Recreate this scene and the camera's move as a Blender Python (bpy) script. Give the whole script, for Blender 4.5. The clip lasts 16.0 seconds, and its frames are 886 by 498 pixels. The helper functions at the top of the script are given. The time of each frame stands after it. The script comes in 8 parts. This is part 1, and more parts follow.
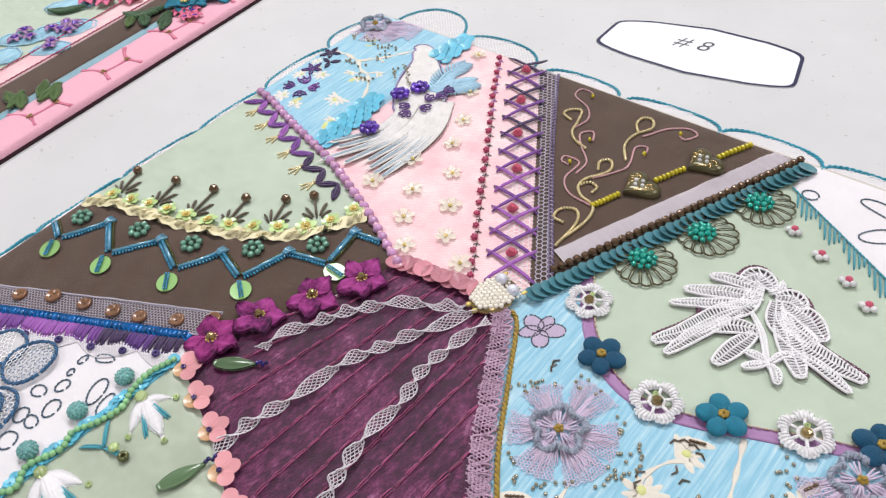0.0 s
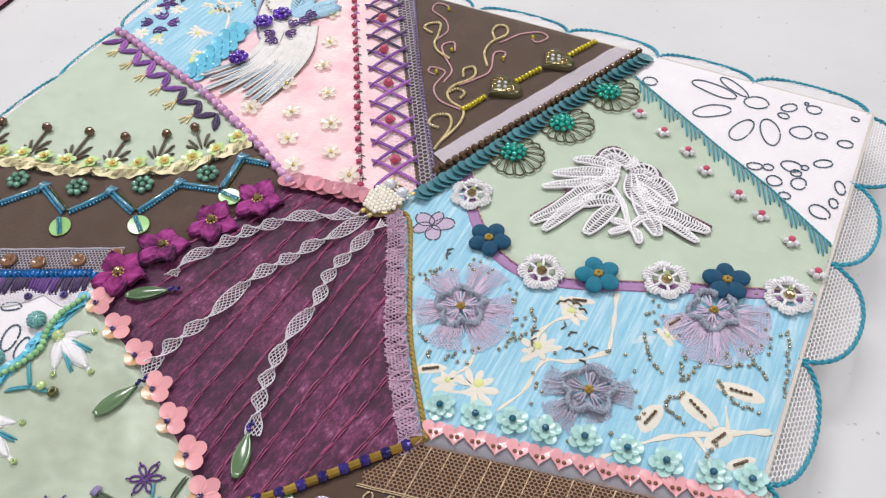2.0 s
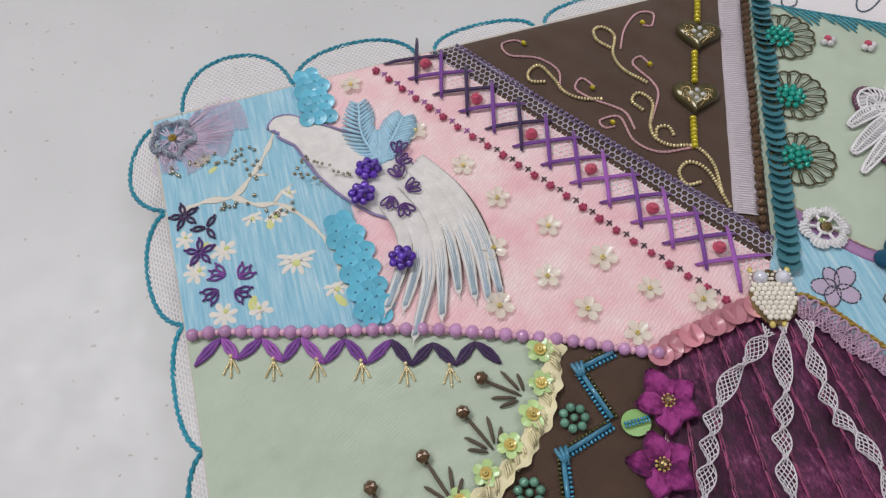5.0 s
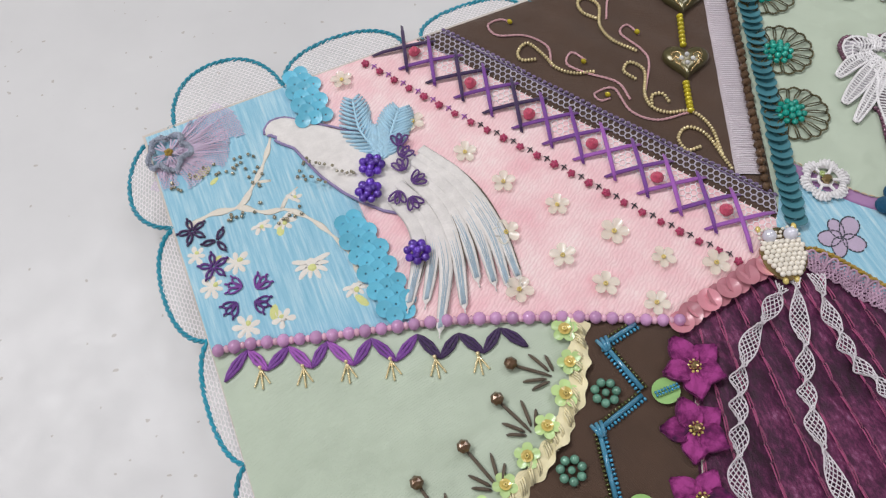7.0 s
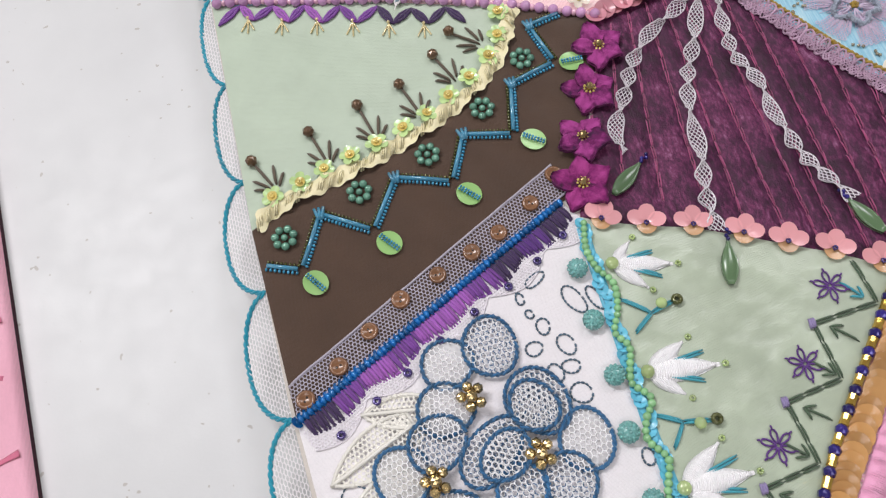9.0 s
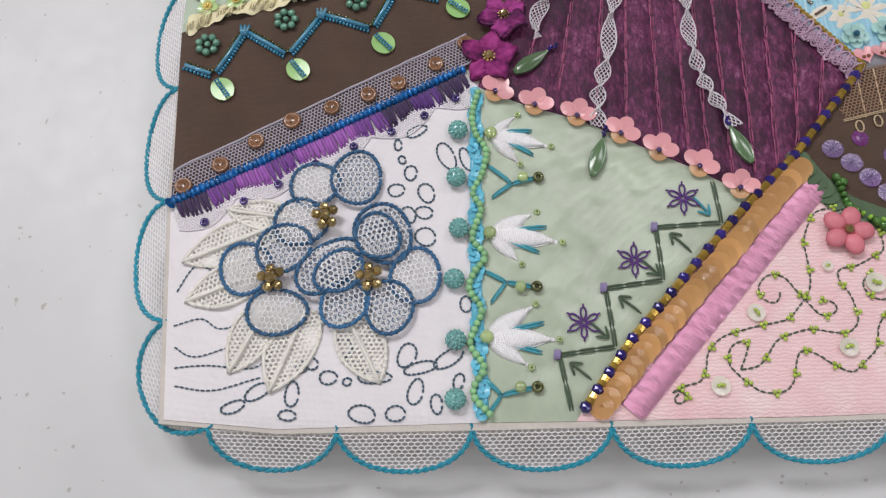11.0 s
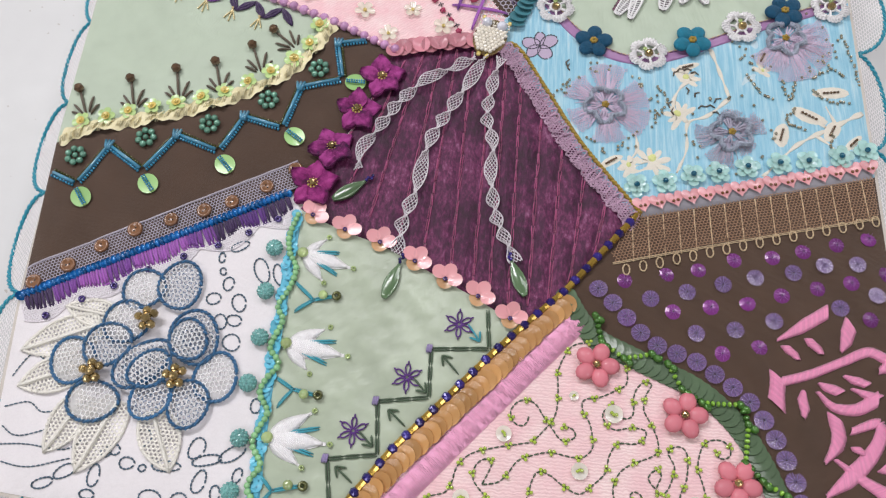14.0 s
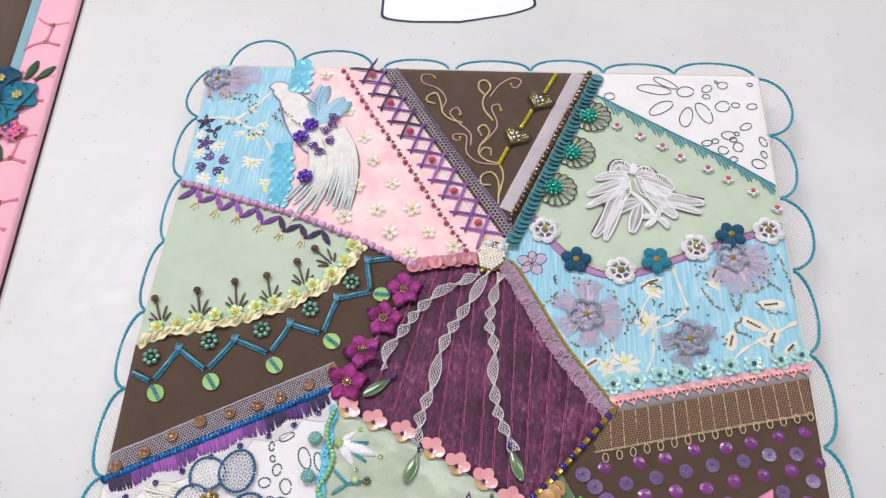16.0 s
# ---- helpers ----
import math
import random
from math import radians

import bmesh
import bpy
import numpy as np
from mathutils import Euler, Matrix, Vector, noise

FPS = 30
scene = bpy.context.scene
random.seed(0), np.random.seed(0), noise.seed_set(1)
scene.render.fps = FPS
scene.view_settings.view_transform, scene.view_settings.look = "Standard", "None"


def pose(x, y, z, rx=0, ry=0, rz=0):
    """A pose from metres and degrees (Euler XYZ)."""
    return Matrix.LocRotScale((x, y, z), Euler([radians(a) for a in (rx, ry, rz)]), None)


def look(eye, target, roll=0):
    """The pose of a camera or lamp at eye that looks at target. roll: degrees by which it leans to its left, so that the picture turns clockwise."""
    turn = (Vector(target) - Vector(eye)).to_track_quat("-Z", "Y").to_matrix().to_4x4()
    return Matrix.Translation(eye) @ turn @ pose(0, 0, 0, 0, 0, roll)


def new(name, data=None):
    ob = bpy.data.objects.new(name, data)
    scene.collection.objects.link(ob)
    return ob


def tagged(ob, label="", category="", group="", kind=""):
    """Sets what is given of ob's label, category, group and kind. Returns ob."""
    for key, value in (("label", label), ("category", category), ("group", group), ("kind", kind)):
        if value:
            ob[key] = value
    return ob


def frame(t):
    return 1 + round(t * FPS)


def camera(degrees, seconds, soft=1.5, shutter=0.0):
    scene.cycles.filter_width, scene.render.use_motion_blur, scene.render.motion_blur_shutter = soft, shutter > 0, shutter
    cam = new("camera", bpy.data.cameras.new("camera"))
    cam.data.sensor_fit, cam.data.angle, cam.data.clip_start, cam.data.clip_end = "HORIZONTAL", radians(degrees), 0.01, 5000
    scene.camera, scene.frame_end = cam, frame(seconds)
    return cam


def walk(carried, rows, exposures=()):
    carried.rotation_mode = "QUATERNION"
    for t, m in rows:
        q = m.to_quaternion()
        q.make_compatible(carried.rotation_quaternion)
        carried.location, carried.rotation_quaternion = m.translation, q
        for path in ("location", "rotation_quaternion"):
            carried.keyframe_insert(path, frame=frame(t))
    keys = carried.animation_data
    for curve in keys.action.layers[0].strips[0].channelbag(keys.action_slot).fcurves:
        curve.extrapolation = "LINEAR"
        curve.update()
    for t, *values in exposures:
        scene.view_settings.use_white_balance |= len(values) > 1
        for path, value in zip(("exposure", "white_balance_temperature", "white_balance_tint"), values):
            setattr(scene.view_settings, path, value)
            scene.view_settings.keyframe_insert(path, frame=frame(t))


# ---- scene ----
cam = camera(57.81, 16.0, soft=1.25)
PATH = [
    (0, (0.27053, -0.01949, 0.19005), (0.13058, 0.11945, 0.0), -7.148),
    (0.5, (0.27436, -0.02244, 0.19263), (0.14766, 0.12031, 0.0), -5.885),
    (1, (0.28221, -0.02781, 0.19545), (0.17445, 0.11712, 0.0), -4.637),
    (1.5, (0.27993, -0.03532, 0.19851), (0.18448, 0.10986, 0.0), -4.239),
    (2, (0.27497, -0.04295, 0.19883), (0.18638, 0.10195, 0.0), -4.003),
    (2.5, (0.22685, -0.04319, 0.20122), (0.14823, 0.10402, 0.0), -2.963),
    (3, (0.17001, -0.03104, 0.21039), (0.12227, 0.12695, 0.0), -4.082),
    (3.5, (0.12994, -0.01886, 0.20871), (0.11195, 0.13179, 0.0), -5.496),
    (4, (0.10873, -0.00421, 0.21101), (0.11577, 0.13189, 0.0), -4.161),
    (4.5, (0.07183, 0.01732, 0.21191), (0.09437, 0.14297, 0.0), -3.711),
    (4.7, (0.05690, 0.02854, 0.20773), (0.07999, 0.14724, 0.0), -4.121),
    (6.8, (0.04321, 0.06359, 0.20737), (0.07375, 0.16071, 0.0), -5.879),
    (7, (0.04169, 0.05195, 0.21344), (0.07130, 0.15258, 0.0), -6.674),
    (7.5, (0.03711, 0.01716, 0.21645), (0.06052, 0.11746, 0.0), -7.808),
    (8, (0.03592, -0.01226, 0.22025), (0.05478, 0.08688, 0.0), -7.962),
    (8.5, (0.03817, -0.03662, 0.21939), (0.05260, 0.06031, 0.0), -8.065),
    (9, (0.04273, -0.05828, 0.21632), (0.05327, 0.03718, 0.0), -8.958),
    (9.2, (0.04520, -0.06415, 0.21660), (0.05476, 0.03029, 0.0), -9.151),
    (11.3, (0.10711, -0.09968, 0.21884), (0.09835, -0.01974, 0.0), -4.824),
    (11.5, (0.12002, -0.09955, 0.21860), (0.10971, -0.01692, 0.0), -4.497),
    (12, (0.14047, -0.09306, 0.22314), (0.12752, -0.00694, 0.0), -4.172),
    (12.5, (0.15311, -0.09015, 0.22807), (0.13865, -0.00124, 0.0), -4.429),
    (13, (0.16014, -0.08699, 0.23251), (0.14545, 0.00326, 0.0), -4.908),
    (13.5, (0.16215, -0.08341, 0.24394), (0.14651, 0.01273, 0.0), -5.569),
    (14, (0.16401, -0.08225, 0.25731), (0.14687, 0.02315, 0.0), -5.876),
    (14.5, (0.16636, -0.08043, 0.27198), (0.14762, 0.03883, 0.0), -5.984),
    (15, (0.16519, -0.07465, 0.28892), (0.14655, 0.05806, 0.0), -5.439),
    (15.5, (0.16221, -0.07164, 0.31052), (0.13952, 0.08504, 0.0), -5.477),
    (16, (0.16443, -0.07734, 0.33123), (0.13598, 0.11534, 0.0), -5.280),
]
EXPOSURES = [(0.0, 0.0), (2.0, -0.02), (2.6, 0.03), (3.0, -0.12), (3.5, -0.64), (4.0, -0.42), (4.5, -0.64), (7.0, -0.42), (7.5, -0.42), (8.0, -0.38), (8.5, -0.42), (9.0, -0.2), (11.5, -0.42), (12.5, -0.32), (14.0, -0.22), (15.0, 0.1), (15.5, 0.18), (16.0, -0.08)]
walk(cam, [(t, look(eye, target, roll)) for t, eye, target, roll in PATH], EXPOSURES)

# ---- light: a room with ceiling panels ----
TABLE_Z = -0.0165
world = bpy.data.worlds.new("room_world")
scene.world = world
world.use_nodes = True
world.node_tree.nodes["Background"].inputs[0].default_value = (0.9, 0.95, 1.0, 1)
world.node_tree.nodes["Background"].inputs[1].default_value = 0.05


def ceiling_lamp(x, y, sx, sy, watts, tint):
    lamp = bpy.data.lights.new("ceiling_lamp", "AREA")
    lamp.shape, lamp.size, lamp.size_y, lamp.energy, lamp.color = "RECTANGLE", sx, sy, watts, tint
    ob = new("ceiling_lamp", lamp)
    ob.matrix_world = pose(x, y, 1.93)
    return ob


ceiling_lamp(-0.75, 1.05, 1.2, 0.6, 44, (1.0, 0.985, 1.01))
ceiling_lamp(1.3, 1.05, 1.2, 0.6, 17, (1.0, 0.985, 1.03))
ceiling_lamp(-0.75, -1.0, 1.2, 0.6, 13, (1.0, 0.985, 1.03))
ceiling_lamp(1.3, -1.0, 1.2, 0.6, 10, (1.0, 0.985, 1.03))

# ---- materials ----
def rgb(h):
    c = [int(h[i:i + 2], 16) / 255 for i in (0, 2, 4)]
    return tuple(v / 12.92 if v < 0.04045 else ((v + 0.055) / 1.055) ** 2.4 for v in c) + (1.0,)


class Nodes:
    """A short hand for building one node material."""

    def __init__(self, name):
        self.mat = bpy.data.materials.new(name)
        self.mat.use_nodes = True
        self.tree = self.mat.node_tree
        self.bsdf = self.tree.nodes["Principled BSDF"]
        self.out = self.tree.nodes["Material Output"]
        self.coord = self.tree.nodes.new("ShaderNodeTexCoord").outputs["Object"]

    def node(self, kind, values=None, **links):
        n = self.tree.nodes.new("ShaderNode" + kind)
        for k, v in (values or {}).items():
            if k in n.inputs:
                n.inputs[k].default_value = v
        for k, v in links.items():
            self.tree.links.new(v, n.inputs[k.replace("_", " ")])
        return n

    def noise(self, scale, detail=3.0, rough=0.6, vector=None):
        return self.node("TexNoise", {"Scale": scale, "Detail": detail, "Roughness": rough}, Vector=vector or self.coord).outputs["Fac"]

    def stretch(self, sx, sy, sz=1.0, turn=0.0):
        n = self.node("Mapping", {"Scale": (sx, sy, sz), "Rotation": (0, 0, radians(turn))}, Vector=self.coord)
        return n.outputs["Vector"]

    def wave(self, scale, vector=None, distort=0.6, axis="X"):
        n = self.node("TexWave", {"Scale": scale, "Distortion": distort, "Detail": 1.0, "Detail Scale": 2.0}, Vector=vector or self.coord)
        n.bands_direction = axis
        return n.outputs["Fac"]

    def ramp(self, fac, stops):
        n = self.node("ValToRGB", Fac=fac)
        while len(n.color_ramp.elements) < len(stops):
            n.color_ramp.elements.new(0.5)
        for e, (p, c) in zip(n.color_ramp.elements, stops):
            e.position, e.color = p, c
        return n.outputs["Color"]

    def math(self, op, a, b=None, value=0.5):
        n = self.tree.nodes.new("ShaderNodeMath")
        n.operation = op
        self.tree.links.new(a, n.inputs[0])
        if b is None:
            n.inputs[1].default_value = value
        else:
            self.tree.links.new(b, n.inputs[1])
        return n.outputs[0]

    def mix(self, fac, a, b, blend="MIX"):
        n = self.tree.nodes.new("ShaderNodeMix")
        n.data_type, n.blend_type = "RGBA", blend
        for socket, v in ((n.inputs[0], fac), (n.inputs[6], a), (n.inputs[7], b)):
            if isinstance(v, bpy.types.NodeSocket):
                self.tree.links.new(v, socket)
            else:
                socket.default_value = v
        return n.outputs[2]

    def bump(self, height, strength, distance):
        n = self.node("Bump", {"Strength": strength, "Distance": distance}, Height=height)
        self.tree.links.new(n.outputs["Normal"], self.bsdf.inputs["Normal"])
        return n

    def set(self, **values):
        for k, v in values.items():
            k = k.replace("_", " ")
            if isinstance(v, bpy.types.NodeSocket):
                self.tree.links.new(v, self.bsdf.inputs[k])
            else:
                self.bsdf.inputs[k].default_value = v
        return self


def shade(c, k):
    return tuple(min(1.0, v * k) for v in c[:3]) + (1.0,)


def cloth(name, hexa, thread=1000, rough=0.85, sheen=0.2, vary=0.10, bump=0.35, turn=0.0, blotch=70):
    """Woven cotton: warp and weft at thread size, faint blotches, soft sheen."""
    m = Nodes(name)
    c = rgb(hexa)
    v = m.stretch(1, 1, 1, turn)
    weave = m.math("ADD", m.wave(thread, v, 0.8, "X"), m.wave(thread, v, 0.8, "Y"))
    fine = m.noise(1300, 3.0)
    big = m.noise(blotch, 4.0)
    col = m.ramp(big, [(0.25, shade(c, 1 - vary)), (0.75, shade(c, 1 + vary))])
    col = m.mix(m.math("MULTIPLY", m.math("MULTIPLY", fine, weave), value=0.42), col, shade(c, 0.7))
    m.set(Base_Color=col, Roughness=rough, Sheen_Weight=sheen, Sheen_Roughness=0.5)
    h = m.math("ADD", m.math("MULTIPLY", weave, value=0.5), m.math("ADD", m.math("MULTIPLY", m.noise(120, 3.0), value=4.0), m.math("MULTIPLY", m.noise(32, 2.0), value=9.0)))
    m.bump(h, bump, 0.0004)
    return m.mat


def satin(name, hexa, rough=0.42, vary=0.08):
    """Smooth satin with broad soft folds in its gloss."""
    m = Nodes(name)
    c = rgb(hexa)
    col = m.ramp(m.noise(60, 4.0), [(0.3, shade(c, 1 - vary)), (0.7, shade(c, 1 + vary))])
    m.set(Base_Color=col, Roughness=rough, Sheen_Weight=0.2, Anisotropic=0.3)
    h = m.math("ADD", m.math("ADD", m.math("MULTIPLY", m.noise(60, 2.0), value=2.4), m.math("MULTIPLY", m.noise(22, 1.0, 0.5, m.stretch(1.0, 0.55, 1, 25)), value=8.0)), m.math("MULTIPLY", m.wave(1000), value=0.06))
    m.bump(h, 0.7, 0.0012)
    return m.mat


def thread(name, hexa, rough=0.55, spread=0.18, twist=900):
    """Embroidery floss: colour varies from stitch to stitch, fine twist in relief."""
    m = Nodes(name)
    c = rgb(hexa)
    per = m.node("NewGeometry").outputs["Random Per Island"]
    col = m.ramp(per, [(0.0, shade(c, 1 - spread)), (1.0, shade(c, 1 + spread))])
    col = m.mix(m.math("MULTIPLY", m.noise(2500, 2.0), value=0.35), col, shade(c, 0.78))
    m.set(Base_Color=col, Roughness=rough, Sheen_Weight=0.3)
    m.bump(m.wave(twist, m.stretch(1, 1, 1, 37), 2.0), 0.5, 0.0002)
    return m.mat


def bead(name, hexa, rough=0.12, metal=0.0, clear=0.0, spread=0.15, coat=0.6):
    """Glass, pearl or metal beads, each a little different."""
    m = Nodes(name)
    c = rgb(hexa)
    per = m.node("NewGeometry").outputs["Random Per Island"]
    own = m.node("ObjectInfo").outputs["Random"]
    mixed = m.math("FRACT", m.math("ADD", per, own))
    col = m.ramp(mixed, [(0.0, shade(c, 1 - spread)), (1.0, shade(c, 1 + spread))])
    m.set(Base_Color=col, Roughness=rough, Metallic=metal, Transmission_Weight=clear, Coat_Weight=coat, Coat_Roughness=0.08, IOR=1.5)
    return m.mat


def sequin(name, hexa, film=380.0, rough=0.3, metal=0.0, clear=0.0, spread=0.12, alpha=1.0, coat=0.7):
    """Pressed plastic sequin with an interference film."""
    m = Nodes(name)
    c = rgb(hexa)
    per = m.node("NewGeometry").outputs["Random Per Island"]
    own = m.node("ObjectInfo").outputs["Random"]
    mixed = m.math("FRACT", m.math("ADD", per, own))
    col = m.ramp(mixed, [(0.0, shade(c, 1 - spread)), (1.0, shade(c, 1 + spread))])
    m.set(Base_Color=col, Roughness=rough, Metallic=metal, Coat_Weight=coat, Coat_Roughness=0.1, Alpha=alpha, Transmission_Weight=clear)
    m.bsdf.inputs["Thin Film Thickness"].default_value = film
    m.bsdf.inputs["Thin Film IOR"].default_value = 1.45
    m.bump(m.noise(900, 2.0), 0.15, 0.0002)
    return m.mat


def table_material():
    m = Nodes("table_laminate")
    specks = m.math("GREATER_THAN", m.noise(330, 1.0, 0.5), value=0.76)
    stain = m.noise(14, 5.0)
    col = m.ramp(stain, [(0.3, (0.60, 0.60, 0.605, 1)), (0.7, (0.66, 0.66, 0.665, 1))])
    col = m.mix(m.math("MULTIPLY", specks, value=0.5), col, (0.30, 0.25, 0.20, 1))
    m.set(Base_Color=col, Roughness=m.ramp(m.noise(90, 4.0), [(0.3, (0.38, 0.38, 0.38, 1)), (0.8, (0.52, 0.52, 0.52, 1))]))
    m.bump(m.noise(900, 4.0), 0.12, 0.0002)
    return m.mat


def streaked_blue(name="blue_print_cotton"):
    """Sky-blue cotton with brushed streaks along its length."""
    m = Nodes(name)
    streak = m.noise(100, 5.0, 0.65, m.stretch(9.0, 0.55))
    col = m.ramp(streak, [(0.28, rgb("86c2dc")), (0.48, rgb("9dd0e6")), (0.6, rgb("b6deee")), (0.74, rgb("dceef4"))])
    cloudy = m.math("GREATER_THAN", m.noise(45, 3.0), value=0.66)
    col = m.mix(m.math("MULTIPLY", cloudy, value=0.5), col, rgb("e8eef0"))
    m.set(Base_Color=col, Roughness=0.85, Sheen_Weight=0.15)
    weave = m.math("ADD", m.wave(2600, None, 0.8, "X"), m.wave(2600, None, 0.8, "Y"))
    m.bump(m.math("ADD", weave, m.math("MULTIPLY", m.noise(160), value=3.0)), 0.35, 0.0002)
    return m.mat


def velvet(name="plum_velvet"):
    """Cut plum velvet: pale nap in patches over a dark ground, fine flecks."""
    m = Nodes(name)
    flecks = m.noise(700, 3.0, 0.75, m.stretch(1.0, 0.45, 1, 8))
    patch = m.noise(45, 4.0, 0.6)
    f = m.math("ADD", m.math("MULTIPLY", flecks, value=0.6), m.math("MULTIPLY", patch, value=0.5))
    col = m.ramp(f, [(0.42, rgb("14020f")), (0.54, rgb("3c0d31")), (0.64, rgb("6a2a52")), (0.78, rgb("a8789a"))])
    m.set(Base_Color=col, Roughness=0.48, Specular_IOR_Level=0.65, Sheen_Weight=0.4, Sheen_Roughness=0.3, Specular_Tint=rgb("f0c8e0"))
    m.bsdf.inputs["Sheen Tint"].default_value = rgb("e0b4d2")
    m.bump(m.math("ADD", flecks, m.math("MULTIPLY", m.noise(2600, 2.0), value=0.6)), 0.6, 0.0006)
    return m.mat


def velvet_petal(name, dark, mid, light):
    """Hand-dyed velvet: colour runs from deep to light over each petal, with a short nap."""
    m = Nodes(name)
    own = m.node("ObjectInfo").outputs["Random"]
    dye = m.math("ADD", m.noise(240, 3.0, 0.65), m.math("MULTIPLY", own, value=0.22))
    col = m.ramp(dye, [(0.42, rgb(dark)), (0.6, rgb(mid)), (0.8, rgb(light))])
    m.set(Base_Color=col, Roughness=0.85, Sheen_Weight=0.3, Sheen_Roughness=0.4)
    m.bsdf.inputs["Sheen Tint"].default_value = rgb("e88ad0")
    m.bump(m.math("ADD", m.noise(2200, 2.0), m.math("MULTIPLY", m.noise(380, 2.0), value=2.5)), 0.6, 0.0005)
    return m.mat


def moire(name, hexa, pale, turn=0.0, ribs=520, depth=0.42):
    """Ribbed pink damask: long fine ribs and clouded sheen."""
    m = Nodes(name)
    c, p = rgb(hexa), rgb(pale)
    v = m.stretch(1, 1, 1, turn)
    rib = m.wave(ribs, v, 5.0, "Y")
    cloud = m.noise(70, 4.0)
    col = m.mix(m.ramp(cloud, [(0.3, (0, 0, 0, 1)), (0.7, (1, 1, 1, 1))]), c, p)
    col = m.mix(m.math("MULTIPLY", rib, value=depth), col, shade(c, 0.8))
    m.set(Base_Color=col, Roughness=0.6, Sheen_Weight=0.3)
    m.bump(m.math("ADD", m.math("MULTIPLY", rib, value=0.7), m.math("MULTIPLY", m.noise(130), value=2.0)), 0.4, 0.0003)
    return m.mat


